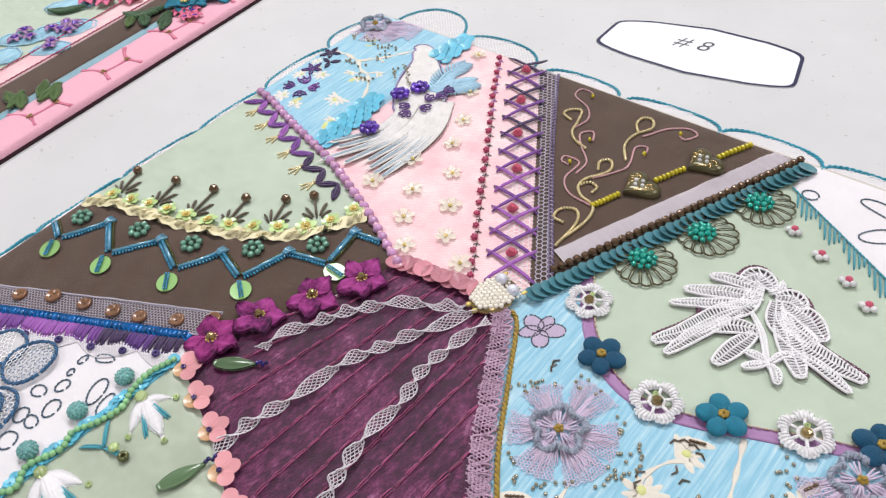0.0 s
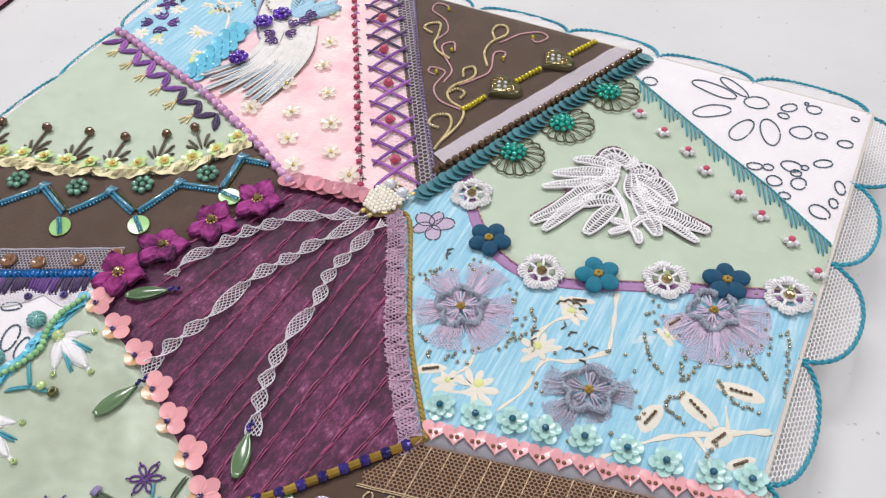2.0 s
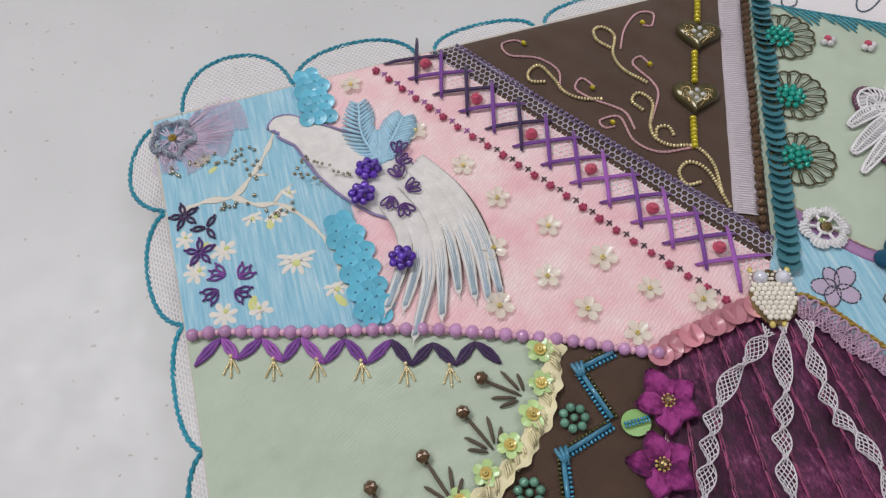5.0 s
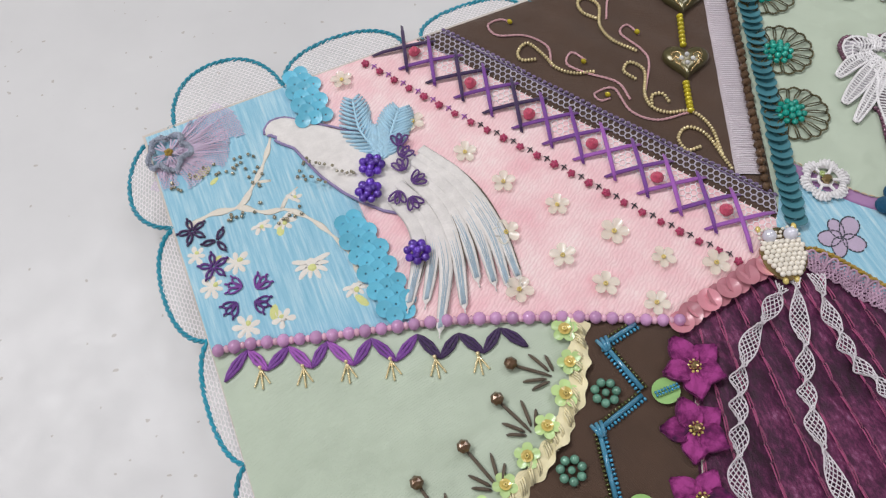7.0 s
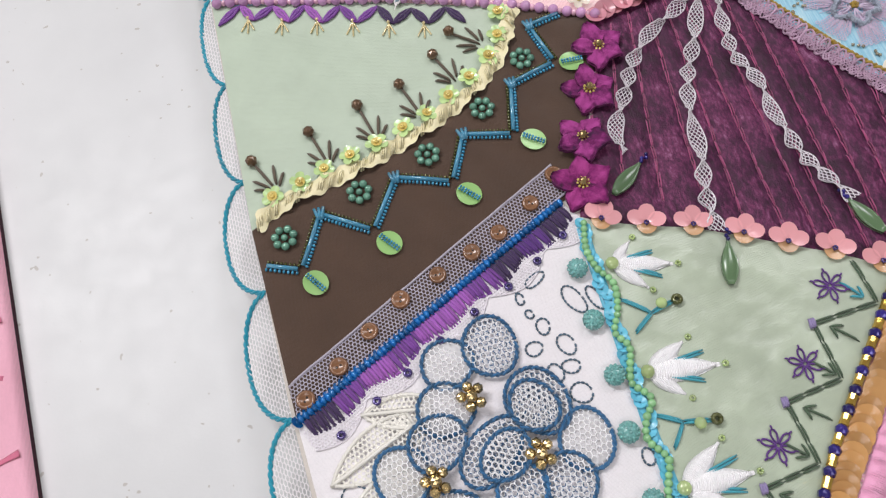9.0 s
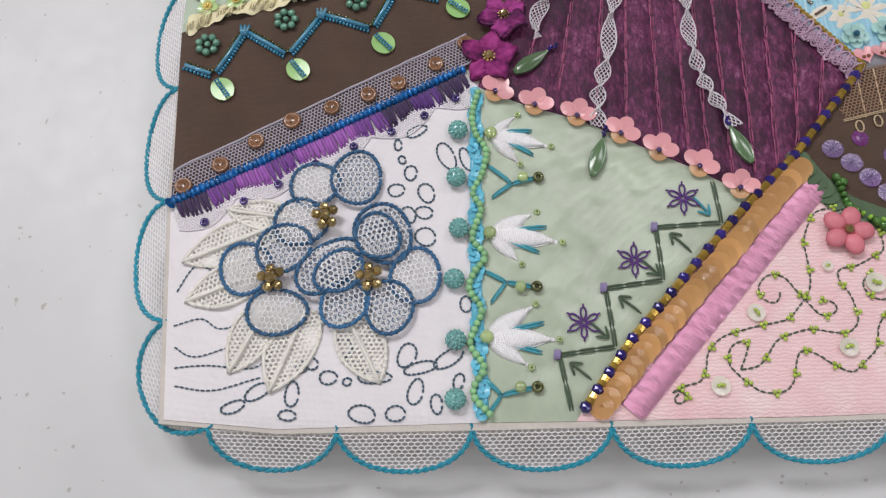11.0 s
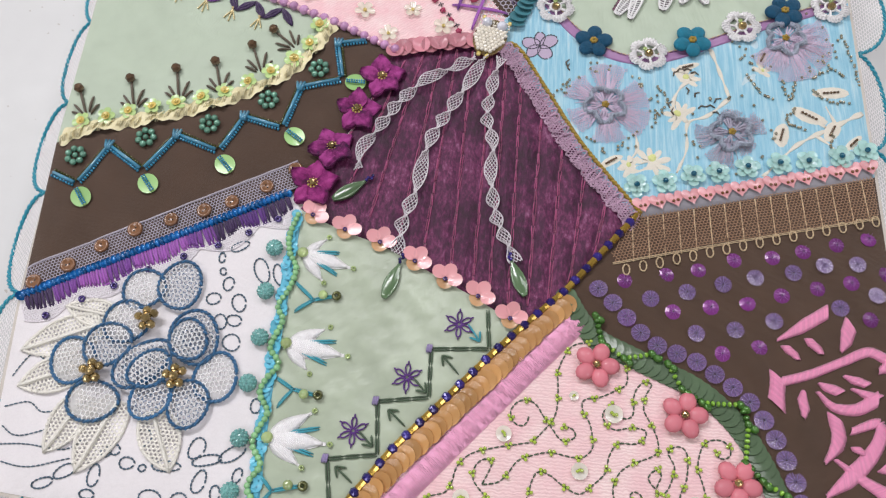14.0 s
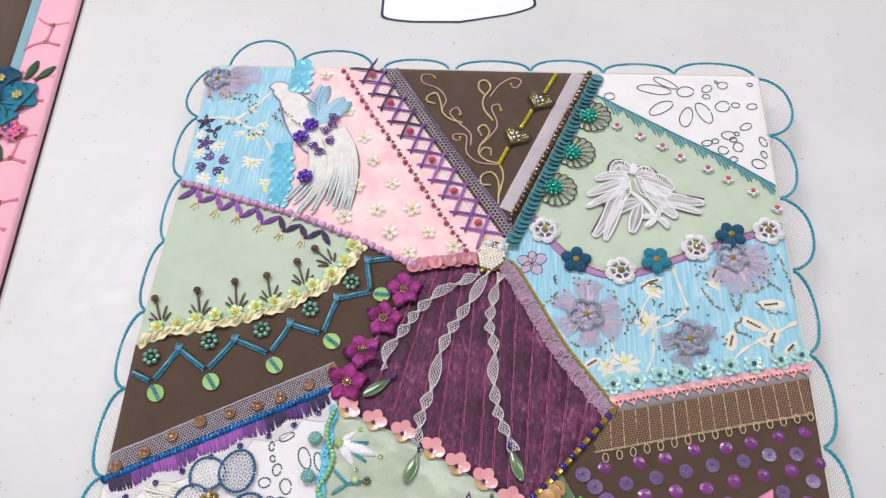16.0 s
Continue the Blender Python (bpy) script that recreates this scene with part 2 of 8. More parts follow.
MAT = {
    "table": table_material(),
    "wall": cloth("wall_paint", "d9d8d2", 300, 0.9, 0.0, 0.03, 0.1, blotch=3),
    "floor": cloth("floor_vinyl", "8f8a82", 300, 0.6, 0.0, 0.08, 0.1, blotch=4),
    "backing": cloth("backing_cotton", "d8d0c8"),
    "blue": streaked_blue(),
    "pink": moire("pink_damask", "f3bcc4", "fce6e5", -35, 300, 0.34),
    "pink_low": moire("pink_ribbed_damask", "f4c4ca", "fbe4e2", 0, 300, 0.5),
    "brown": cloth("brown_cotton", "533c2d", rough=0.72, vary=0.18, bump=0.5),
    "sage": satin("sage_sateen", "bccab6", 0.48, 0.05),
    "sage_satin": satin("sage_satin", "b6c1ac", 0.3, 0.12),
    "white": cloth("white_cotton", "f7f2f5", vary=0.03),
    "velvet": velvet(),
    "net": thread("white_net_thread", "f6f2f4", 0.6, 0.04),
    "grey_net": thread("grey_net_thread", "bdb6c4"),
    "mauve_net": thread("mauve_net_thread", "7d6a92"),
    "gauze": thread("bronze_gauze_thread", "a68266", 0.45),
    "cord": thread("teal_metallic_cord", "149ab4", 0.3, 0.3),
    "wire": thread("steel_blue_cord", "2c6896", 0.4, 0.5),
    "blue_floss": thread("slate_blue_floss", "4c667a", 0.6, 0.3),
    "teal_floss": thread("teal_floss", "3f9fb0"),
    "purple": thread("purple_floss", "7b3f9a"),
    "violet": thread("violet_floss", "5a2a80"),
    "dark_violet": thread("dark_violet_floss", "3a1f52"),
    "orchid": thread("orchid_floss", "a45bb8"),
    "olive": thread("olive_brown_floss", "5d5040"),
    "moss": thread("moss_green_floss", "4a6048"),
    "pink_floss": thread("pink_satin_floss", "f29ac2", 0.35, 0.1),
    "blush": thread("blush_floss", "d9a7ae"),
    "cream_lace": thread("cream_lace_thread", "f9f5ec", 0.7, 0.05),
    "white_lace": thread("white_lace_thread", "fcfafc", 0.7, 0.03),
    "ice_lace": thread("ice_blue_lace_thread", "b4def4", 0.6, 0.08),
    "mauve_lace": thread("mauve_crochet_thread", "c8a4be", 0.6, 0.2),
    "lilac_net": thread("pale_lilac_net_thread", "f8f0f8", 0.4, 0.1),
    "grey_wool": thread("blue_grey_chenille", "aeb6c8", 0.7, 0.2),
    "lilac_tulle": thread("lilac_tulle_thread", "dccae2", 0.6, 0.12),
    "grey_tulle": thread("grey_tulle_thread", "bab4c8", 0.6, 0.12),
    "gold_thread": thread("gold_thread", "d9c09a", 0.45, 0.12),
    "mustard": thread("mustard_braid", "a98a2a"),
    "black": thread("black_floss", "2b2430"),
    "print_cream": cloth("cream_print", "efe8da", vary=0.06),
    "print_white": cloth("white_print", "f4efe6", vary=0.03),
    "print_lilac": cloth("lilac_print", "c8b6d0", vary=0.08),
    "print_lime": cloth("lime_print", "e4e89c", vary=0.08),
    "print_shadow": cloth("lilac_grey_print", "a8a2c0", vary=0.1),
    "applique": cloth("white_applique_cloth", "efebe8", vary=0.13, blotch=260),
    "applique_edge": cloth("lilac_satin_edging", "9a8cb8", vary=0.1),
    "feather": cloth("grey_blue_feather_print", "b2c6d4", vary=0.2),
    "lilac_ribbon": satin("orchid_ribbon", "a67bab", 0.4),
    "pale_strip": satin("pale_mauve_ribbon", "ccc1c9", 0.35),
    "grey_strip": cloth("grey_ribbon", "9b98a0"),
    "pink_fringe": satin("pink_fringe_ribbon", "ffb2d6", 0.7),
    "yellow_ribbon": satin("pale_yellow_silk_ribbon", "f0e6bc", 0.4),
    "lilac_bead": bead("lilac_cat_eye_bead", "c795c2", 0.15),
    "lilac_small": bead("pink_pearl_bead", "e2b2c6", 0.2),
    "pearl": bead("pearl_bead", "f2ebde", 0.22, 0.0, 0.0, 0.06),
    "big_pearl": bead("lustre_pearl", "d9dae6", 0.12, 0.1),
    "gold": bead("gold_bead", "b49c6c", 0.16, 0.8, 0.0, 0.3),
    "gold_glass": bead("gold_lined_bead", "e2cc78", 0.2, 0.1),
    "yellow_gold": bead("yellow_gold_bead", "d2c234", 0.25, 0.3),
    "pale_gold": bead("pale_gold_seed", "ead9a8", 0.25, 0.25),
    "bronze": bead("bronze_faceted_bead", "6a523e", 0.22, 0.4),
    "brass_bar": bead("polished_brass", "d2ac50", 0.15, 0.75, 0.0, 0.2),
    "pale_base": cloth("lilac_white_backing", "ded8e0"),
    "antique": bead("antique_brass", "5a5436", 0.3, 0.5),
    "silver": bead("silver_grey_seed", "a39c88", 0.2, 0.5),
    "crystal": bead("clear_crystal", "fafafc", 0.05, 0.0, 0.25),
    "purple_bead": bead("purple_foil_bead", "5f2cb4", 0.06, 0.25, 0.1, 0.35, 1.0),
    "rosewood": bead("rosewood_seed", "6a4458", 0.2, 0.2, 0.0, 0.3),
    "plum_bead": bead("plum_bead", "4a3a78", 0.15, 0.3),
    "indigo_bead": bead("indigo_iris_bead", "33287a", 0.12, 0.3, 0.0, 0.5),
    "navy_seed": bead("peacock_blue_seed", "1f6db0", 0.2, 0.15, 0.0, 0.4),
    "aqua_seed": bead("aqua_seed", "4a9cc0", 0.2, 0.1, 0.0, 0.3),
    "sea_bead": bead("sea_green_pearl_bead", "6a9a86", 0.15, 0.2),
    "aqua_stone": bead("aqua_frosted_bead", "8ed0cc", 0.25, 0.0, 0.35),
    "mint_bead": bead("mint_green_bead", "8fc48c", 0.4),
    "lime_bead": bead("lime_clear_bead", "d2e6a4", 0.06, 0.0, 0.45, 0.15, 1.0),
    "forest_bead": bead("forest_green_bead", "4b7a34", 0.15, 0.3),
    "leaf_bead": bead("apple_green_bead", "8fc24a", 0.12, 0.1),
    "lime_seed": bead("lime_seed_bead", "c0da5c", 0.1, 0.0, 0.2),
    "olive_bead": bead("olive_bead", "5f6238", 0.15, 0.4),
    "teal_dark": bead("dark_teal_bead", "0f5c78", 0.15, 0.1),
    "aqua_glass": bead("aqua_glass_bugle", "4b93b4", 0.2, 0.0, 0.2),
    "rasp_line": thread("raspberry_quilting_thread", "a84a78", 0.8, 0.4),
    "fringe": thread("pale_pink_fray", "ffb6d8", 0.8, 0.06),
    "teal_bead": bead("emerald_teal_bead", "12a090", 0.08, 0.2),
    "red_knot": thread("raspberry_knot", "b83a66", 0.6),
    "rose_knot": thread("rose_knot", "d0506f", 0.6),
    "magenta_felt": velvet_petal("magenta_velvet_petal", "360636", "6c1458", "a83e8c"),
    "violet_felt": velvet_petal("violet_velvet_petal", "300a3a", "661c6c", "9a48a0"),
    "wine_felt": velvet_petal("wine_velvet_petal", "3a0430", "7a1460", "a83a86"),
    "teal_felt": cloth("teal_felt", "2290b0", sheen=0.08, vary=0.15, bump=0.8, blotch=400),
    "deep_teal_felt": cloth("deep_teal_felt", "0c5a80", sheen=0.08, vary=0.15, bump=0.8, blotch=400),
    "pink_petal": bead("pink_glass_petal", "e0808e", 0.5, 0.0, 0.1, 0.1, 0.2),
    "jade": bead("jade_leaf_bead", "5f7a58", 0.2, 0.0, 0.1),
    "button": bead("brown_shell_button", "7d5436", 0.35, 0.05),
    "button_hole": bead("button_hole", "2a1a10", 0.6),
    "shell": sequin("mother_of_pearl", "f4f0e4", 300, 0.25, 0.0, 0.0, 0.1, 0.6),
    "pink_sequin": sequin("pink_sequin", "f2a8ae", 0.0, 0.4, 0.0, 0.0, 0.14, 0.85),
    "rose_sequin": sequin("rose_sequin", "dc94a2", 0.0, 0.4, 0.0, 0.0, 0.24, 0.8),
    "amber_sequin": sequin("amber_clear_sequin", "d9a878", 0.0, 0.35, 0.0, 0.0, 0.15, 0.7),
    "bronze_sequin": sequin("rose_gold_sequin", "d6a264", 0.0, 0.45, 0.1, 0.0, 0.25, 0.66),
    "aqua_sequin": sequin("aqua_sequin", "66c0dc", 0.0, 0.42, coat=0.3),
    "mint_sequin": sequin("mint_pearl_sequin", "c4ece6", 300, 0.2, 0.0, 0.0, 0.12, 0.62),
    "clear_sequin": sequin("iridescent_clear_sequin", "fff6e6", 330, 0.08, 0.0, 0.0, 0.06, 0.5),
    "lime_sequin": sequin("lime_iridescent_sequin", "cdeaa0", 330, 0.3, 0.0, 0.0, 0.1, 0.9),
    "green_disc": sequin("green_iridescent_disc", "93bf74", 400, 0.35, 0.0),
    "teal_sequin": sequin("slate_teal_sequin", "4a8490", 0.0, 0.5),
    "violet_sequin": sequin("violet_clear_sequin", "9070ac", 0.0, 0.25, 0.0, 0.0, 0.15, 0.42),
    "plum_sequin": sequin("plum_faceted_sequin", "7c3280", 0.0, 0.3, 0.1, 0.0, 0.35),
    "green_sequin": sequin("forest_matte_sequin", "476040", 0.0, 0.6, 0.0),
    "card": cloth("white_card", "f2f4f6", 600, 0.6, 0.0, 0.01, 0.05),
    "ink": cloth("navy_ink", "23244a", 600, 0.5, 0.0, 0.05, 0.05),
    "pencil": cloth("grey_ink", "585963", 600, 0.6, 0.0, 0.05, 0.05),
    "cell_line": cloth("rose_print", "e07a98"),
    "cell_dot": cloth("ochre_print", "9a7a3c"),
    "blue_ribbon": satin("blue_grey_ribbon", "7fa9b8", 0.45),
    "leaf_felt": thread("leaf_green_floss", "4d6e2c"),
    "dark_leaf": thread("dark_green_floss", "2f5a2c"),
    "coral": thread("coral_pink_floss", "ee6f98"),
    "plum_shadow": cloth("plum_shadow_base", "75606e"),
    "organza": sequin("white_organza", "fbfafc", 0.0, 0.7, alpha=0.3, coat=0.0),
    "dark_wine": cloth("dark_wine_backing", "3a1424"),
    "border_pink": cloth("pink_border_cotton", "fab9cd", vary=0.07, blotch=30),
}

# ---- geometry helpers: plan in millimetres ----
MM = 0.001
rng = random.Random(7)


class Geo:
    """Collects vertices and faces in millimetres, with a material slot per face."""

    def __init__(self):
        self.v, self.f, self.m = [], [], []

    def add(self, verts, faces, slot=0):
        k = len(self.v)
        self.v.extend(map(tuple, verts))
        self.f.extend(tuple(i + k for i in f) for f in faces)
        self.m.extend([slot] * len(faces))
        return self

    def mesh(self, name, mats, smooth=True):
        me = bpy.data.meshes.new(name)
        me.from_pydata([(x * MM, y * MM, z * MM) for x, y, z in self.v], [], self.f)
        for m in mats if isinstance(mats, (list, tuple)) else [mats]:
            me.materials.append(MAT[m])
        me.polygons.foreach_set("material_index", self.m)
        me.polygons.foreach_set("use_smooth", [smooth] * len(self.f))
        me.update()
        return me

    def tube(self, pts, r, sides=6, slot=0, ends=True, flat=1.0):
        """A round thread along pts; r is a number or one value a point."""
        p = np.array(pts, float)
        n = len(p)
        t = np.gradient(p, axis=0)
        t /= np.linalg.norm(t, axis=1)[:, None] + 1e-9
        side = np.cross(t, (0, 0, 1.0))
        k = np.linalg.norm(side, axis=1)
        side[k < 1e-4] = (1, 0, 0)
        side /= np.linalg.norm(side, axis=1)[:, None]
        up = np.cross(side, t)
        rr = np.broadcast_to(np.array(r, float), (n,))
        a = np.linspace(0, 2 * math.pi, sides, endpoint=False)
        ring = p[:, None] + rr[:, None, None] * (np.cos(a)[None, :, None] * side[:, None] + flat * np.sin(a)[None, :, None] * up[:, None])
        faces = [(i * sides + j, i * sides + (j + 1) % sides, (i + 1) * sides + (j + 1) % sides, (i + 1) * sides + j) for i in range(n - 1) for j in range(sides)]
        if ends:
            faces += [tuple(range(sides))[::-1], tuple((n - 1) * sides + j for j in range(sides))]
        return self.add(ring.reshape(-1, 3), faces, slot)

    def ball(self, x, y, z, r, sx=1.0, sy=1.0, sz=1.0, turn=0.0, seg=8, rings=5, slot=0, tilt=0.0):
        v, f = unit_ball(seg, rings)
        c, s = math.cos(turn), math.sin(turn)
        ct, st = math.cos(tilt), math.sin(tilt)
        out = []
        for a, b, d in v:
            a, b, d = a * sx * r, b * sy * r, d * sz * r
            a, d = a * ct - d * st, a * st + d * ct
            out.append((x + a * c - b * s, y + a * s + b * c, z + d))
        return self.add(out, f, slot)

    def stitch(self, a, b, r=0.35, z=0.25, slot=0, sides=5, arch=0.3):
        """One straight stitch that dips into the cloth at both ends."""
        a, b = np.array(a[:2], float), np.array(b[:2], float)
        pts = []
        for k in (0, 0.18, 0.5, 0.82, 1):
            x, y = a + (b - a) * k
            pts.append((x, y, H(x, y) + z - 0.25 + (0.25 + arch) * (1 - (2 * k - 1) ** 4)))
        return self.tube(pts, [r * 0.5, r * 0.95, r, r * 0.95, r * 0.5], sides, slot)

    def sheet(self, outline, z, slot=0, lift=0.0, hug=True):
        """A flat filled outline laid on the cloth with a rounded rim."""
        n = len(outline)
        c = np.mean(outline, axis=0)
        inner = [tuple(np.array(p) + (c - p) * 0.12) for p in outline]
        base = H if hug else (lambda x, y: 0.0)
        v = [(x, y, base(x, y) + 0.02) for x, y in outline] + [(x, y, base(x, y) + z) for x, y in inner]
        v.append((c[0], c[1], base(c[0], c[1]) + z + lift))
        f = [(i, (i + 1) % n, n + (i + 1) % n, n + i) for i in range(n)] + [(n + i, n + (i + 1) % n, 2 * n) for i in range(n)]
        return self.add(v, f, slot)


BALLS = {}


def unit_ball(seg, rings):
    if (seg, rings) not in BALLS:
        v = [(0, 0, 1)]
        for i in range(1, rings):
            p = math.pi * i / rings
            v += [(math.sin(p) * math.cos(2 * math.pi * j / seg), math.sin(p) * math.sin(2 * math.pi * j / seg), math.cos(p)) for j in range(seg)]
        v.append((0, 0, -1))
        f = [(0, 1 + j, 1 + (j + 1) % seg) for j in range(seg)]
        for i in range(rings - 2):
            a = 1 + i * seg
            f += [(a + j, a + seg + j, a + seg + (j + 1) % seg, a + (j + 1) % seg) for j in range(seg)]
        a, e = 1 + (rings - 2) * seg, len(v) - 1
        f += [(a + j, e, a + (j + 1) % seg) for j in range(seg)]
        BALLS[seg, rings] = (v, f)
    return BALLS[seg, rings]


def glide(points, step=1.0, closed=False):
    """A smooth curve through points (Catmull-Rom), sampled about every step mm."""
    p = [np.array(q, float) for q in points]
    p = [p[-1]] + p + [p[0], p[1]] if closed else [2 * p[0] - p[1]] + p + [2 * p[-1] - p[-2]]
    out = []
    for a, b, c, d in zip(p, p[1:], p[2:], p[3:]):
        n = max(2, int(np.linalg.norm(c - b) / step))
        for i in range(n):
            t = i / n
            out.append(0.5 * (2 * b + (c - a) * t + (2 * a - 5 * b + 4 * c - d) * t * t + (3 * b - a - 3 * c + d) * t ** 3))
    if not closed:
        out.append(p[-2])
    return [tuple(q) for q in out]


def even(points, n):
    """n points at even spacing along a polyline, each with its heading in radians."""
    p = np.array(points, float)
    d = np.r_[0, np.cumsum(np.linalg.norm(np.diff(p, axis=0), axis=1))]
    out = []
    for s in np.linspace(0, d[-1], n):
        i = min(len(d) - 2, int(np.searchsorted(d, s, side="right")) - 1)
        t = (s - d[i]) / max(1e-9, d[i + 1] - d[i])
        q, w = p[i] + (p[i + 1] - p[i]) * t, p[i + 1] - p[i]
        out.append((q[0], q[1], math.atan2(w[1], w[0])))
    return out


def length(points):
    p = np.array(points, float)
    return float(np.linalg.norm(np.diff(p, axis=0), axis=1).sum())


def inside(x, y, poly):
    hit, j = False, len(poly) - 1
    for i in range(len(poly)):
        (xi, yi), (xj, yj) = poly[i], poly[j]
        if (yi > y) != (yj > y) and x < (xj - xi) * (y - yi) / (yj - yi) + xi:
            hit = not hit
        j = i
    return hit


FINE = ("printed_streak", "quilted_line", "seed_edging", "seed_bead_scatter", "seed_bead_line", "lime_seed_trim", "pleat", "frayed_fringe", "accent_stitching", "seed_ring", "pearl_ring", "ribbon_pleat", "raspberry_stitching")


def part(name, geo, mats, parent, label="", smooth=True):
    ob = new(name, geo.mesh(name, mats, smooth))
    ob.parent = parent
    return tagged(ob, label, kind="stuff" if name in FINE else "")


def piece(name, mesh, parent, x, y, z, turn=0.0, size=1.0, tip=0.0, label="", squash=1.0):
    """One of many pieces that share a mesh, at x, y, z mm in its parent's space."""
    ob = new(name, mesh)
    ob.parent = parent
    ob.matrix_basis = Matrix.Translation((x * MM, y * MM, z * MM)) @ Euler((0, tip, turn)).to_matrix().to_4x4() @ Matrix.Diagonal((size, size * squash, size, 1))
    return tagged(ob, label)


# ---- the plan of the block: cloth patches, millimetres ----
SEAM_LILAC = [(-1, 148.5), (54, 133.5), (101, 115.5), (121, 106)]
SEAM_MAGENTA = [(122, 105), (119, 91), (111.5, 76.6), (104, 60), (99, 45), (95, 36)]
SEAM_PINK = [(95, 36), (100, 33), (112, 28), (125, 23.6), (137.5, 17.3), (149, 11), (160, 5.3), (171, -1.5), (176, -3)]
SEAM_GOLD = [(213, 38), (189, 9.5), (176, -3), (167, -12), (136, -45), (121, -65)]
SEAM_TWIST = [(-1, 59), (16, 66), (30, 69), (46, 73.5), (62, 79.8), (77, 88), (88, 98), (97, 117)]
SEAM_NAVY = [(2, -1.5), (91, 42)]
SEAM_RIBBON = [(176, 137), (179, 134), (193, 115), (206, 106), (218, 104.5), (233, 108), (247, 114.5), (271, 124.5), (297, 134)]
SEAM_BRAID = [(159, 110), (168, 106), (191, 67), (213, 38)]
SEAM_GREEN = [(189, 9.5), (200, -6), (212, -11), (224, -17), (236, -25), (245, -33), (252, -45), (257, -56), (259, -65.5)]
SEAM_TRIM = [(95, 36), (93.5, 8), (92.5, -31), (93.5, -68)]
PATCHES = {
    "blue_print_patch": ("blue", [(-2, 229), (53, 229.5), (54, 133.5), (-1, 148.5)], "sky-blue printed cotton patch with brushed streaks"),
    "pink_damask_patch": ("pink", [(53, 229.5), (93, 229.5), (165, 122), (159, 110), (121, 106), (101, 115.5), (54, 133.5)], "pale pink woven damask patch"),
    "brown_triangle_patch": ("brown", [(93, 229.5), (209, 228.5), (167, 124), (165, 122)], "chocolate-brown cotton triangle patch"),
    "sage_patch": ("sage", [(209, 228.5), (212, 213), (297, 158)] + SEAM_RIBBON[::-1] + [(167, 124)], "pale sage-green cotton patch"),
    "white_corner_patch": ("white", [(209, 228.5), (297, 228.5), (297, 158), (212, 213)], "white cotton corner patch with outlined flowers"),
    "blue_floral_patch": ("blue", [(159, 110), (165, 122), (167, 124)] + SEAM_RIBBON + [(297, 58), (213, 38), (191, 67), (168, 106)], "sky-blue floral printed cotton patch"),
    "plum_velvet_patch": ("velvet", SEAM_BRAID + SEAM_GOLD[1:3] + SEAM_PINK[-2::-1] + SEAM_MAGENTA[-2::-1], "plum-purple velvet patch with quilted lines"),
    "sage_side_patch": ("sage", SEAM_LILAC[:3] + SEAM_TWIST[::-1], "plain pale sage-green cotton patch"),
    "brown_side_patch": ("brown", SEAM_TWIST + [(101, 115.5), (121, 106)] + SEAM_MAGENTA[:-1] + [(91, 42), (2, -1.5)], "chocolate-brown cotton patch"),
    "white_side_patch": ("white", [(2, -1.5), (91, 42)] + SEAM_TRIM + [(38, -69), (7, -66)], "white cotton patch with outlined print"),
    "sage_satin_patch": ("sage_satin", SEAM_PINK + SEAM_GOLD[3:] + [(119, -68), (93.5, -68)] + SEAM_TRIM[2:0:-1], "glossy sage-green satin patch"),
    "pink_ribbed_patch": ("pink_low", [(121, -65)] + SEAM_GOLD[4:0:-1] + SEAM_GREEN[1:] + [(182, -67.5), (119, -68)], "pale pink ribbed damask patch"),
    "brown_corner_patch": ("brown", [(213, 38), (297, 58), (297, -65), (259, -65.5)] + SEAM_GREEN[-2::-1], "chocolate-brown cotton corner patch"),
}


def seam_distance(px, py, poly):
    """Distance from many points to the outline of poly."""
    best = np.full(px.shape, 1e9)
    for (ax, ay), (bx, by) in zip(poly, poly[1:] + poly[:1]):
        dx, dy = bx - ax, by - ay
        t = np.clip(((px - ax) * dx + (py - ay) * dy) / max(1e-9, dx * dx + dy * dy), 0, 1)
        best = np.minimum(best, np.hypot(px - ax - t * dx, py - ay - t * dy))
    return best


# cloth height over the plan: each patch is softly padded between its seams
GX, GY = np.meshgrid(np.arange(-20.0, 321.0), np.arange(-90.0, 251.0))
RELIEF = np.full(GX.shape, -1.4)
for _, poly, _ in PATCHES.values():
    inn = np.zeros(GX.shape, bool)
    for (xi, yi), (xj, yj) in zip(poly, poly[1:] + poly[:1]):
        if yi != yj:
            inn ^= ((yi > GY) != (yj > GY)) & (GX < (xj - xi) * (GY - yi) / (yj - yi) + xi)
    d = seam_distance(GX, GY, poly)
    wave = 0.16 * np.sin(GX * 0.21 + 0.05 * GY) * np.sin(GY * 0.17 - 0.06 * GX) + 0.08 * np.sin(GX * 0.5 + GY * 0.33)
    RELIEF = np.where(inn, 0.1 + (0.75 + 1.6 * wave) * (1 - np.exp(-d / 2.6)), RELIEF)


# the velvet is drawn in along its quilting lines
QUILTING = [((122, 96), (104, 56)), ((127, 101), (110, 40)), ((134, 104), (120, 34)), ((141, 106), (131, 26)), ((147, 107), (140, 20)), ((153, 107), (150, 14)), ((160, 103), (158, 9)), ((166, 103), (163.4, 6)), ((172, 97), (170, 4)),
            ((180, 82), (176.5, 4)), ((188, 70), (183.5, 6)), ((196, 58), (190.5, 13)), ((204, 48), (198.5, 22))]
for a, b in QUILTING:
    d = seam_distance(GX, GY, [a, b])
    RELIEF -= 0.8 * np.exp(-(d / 1.5) ** 2)


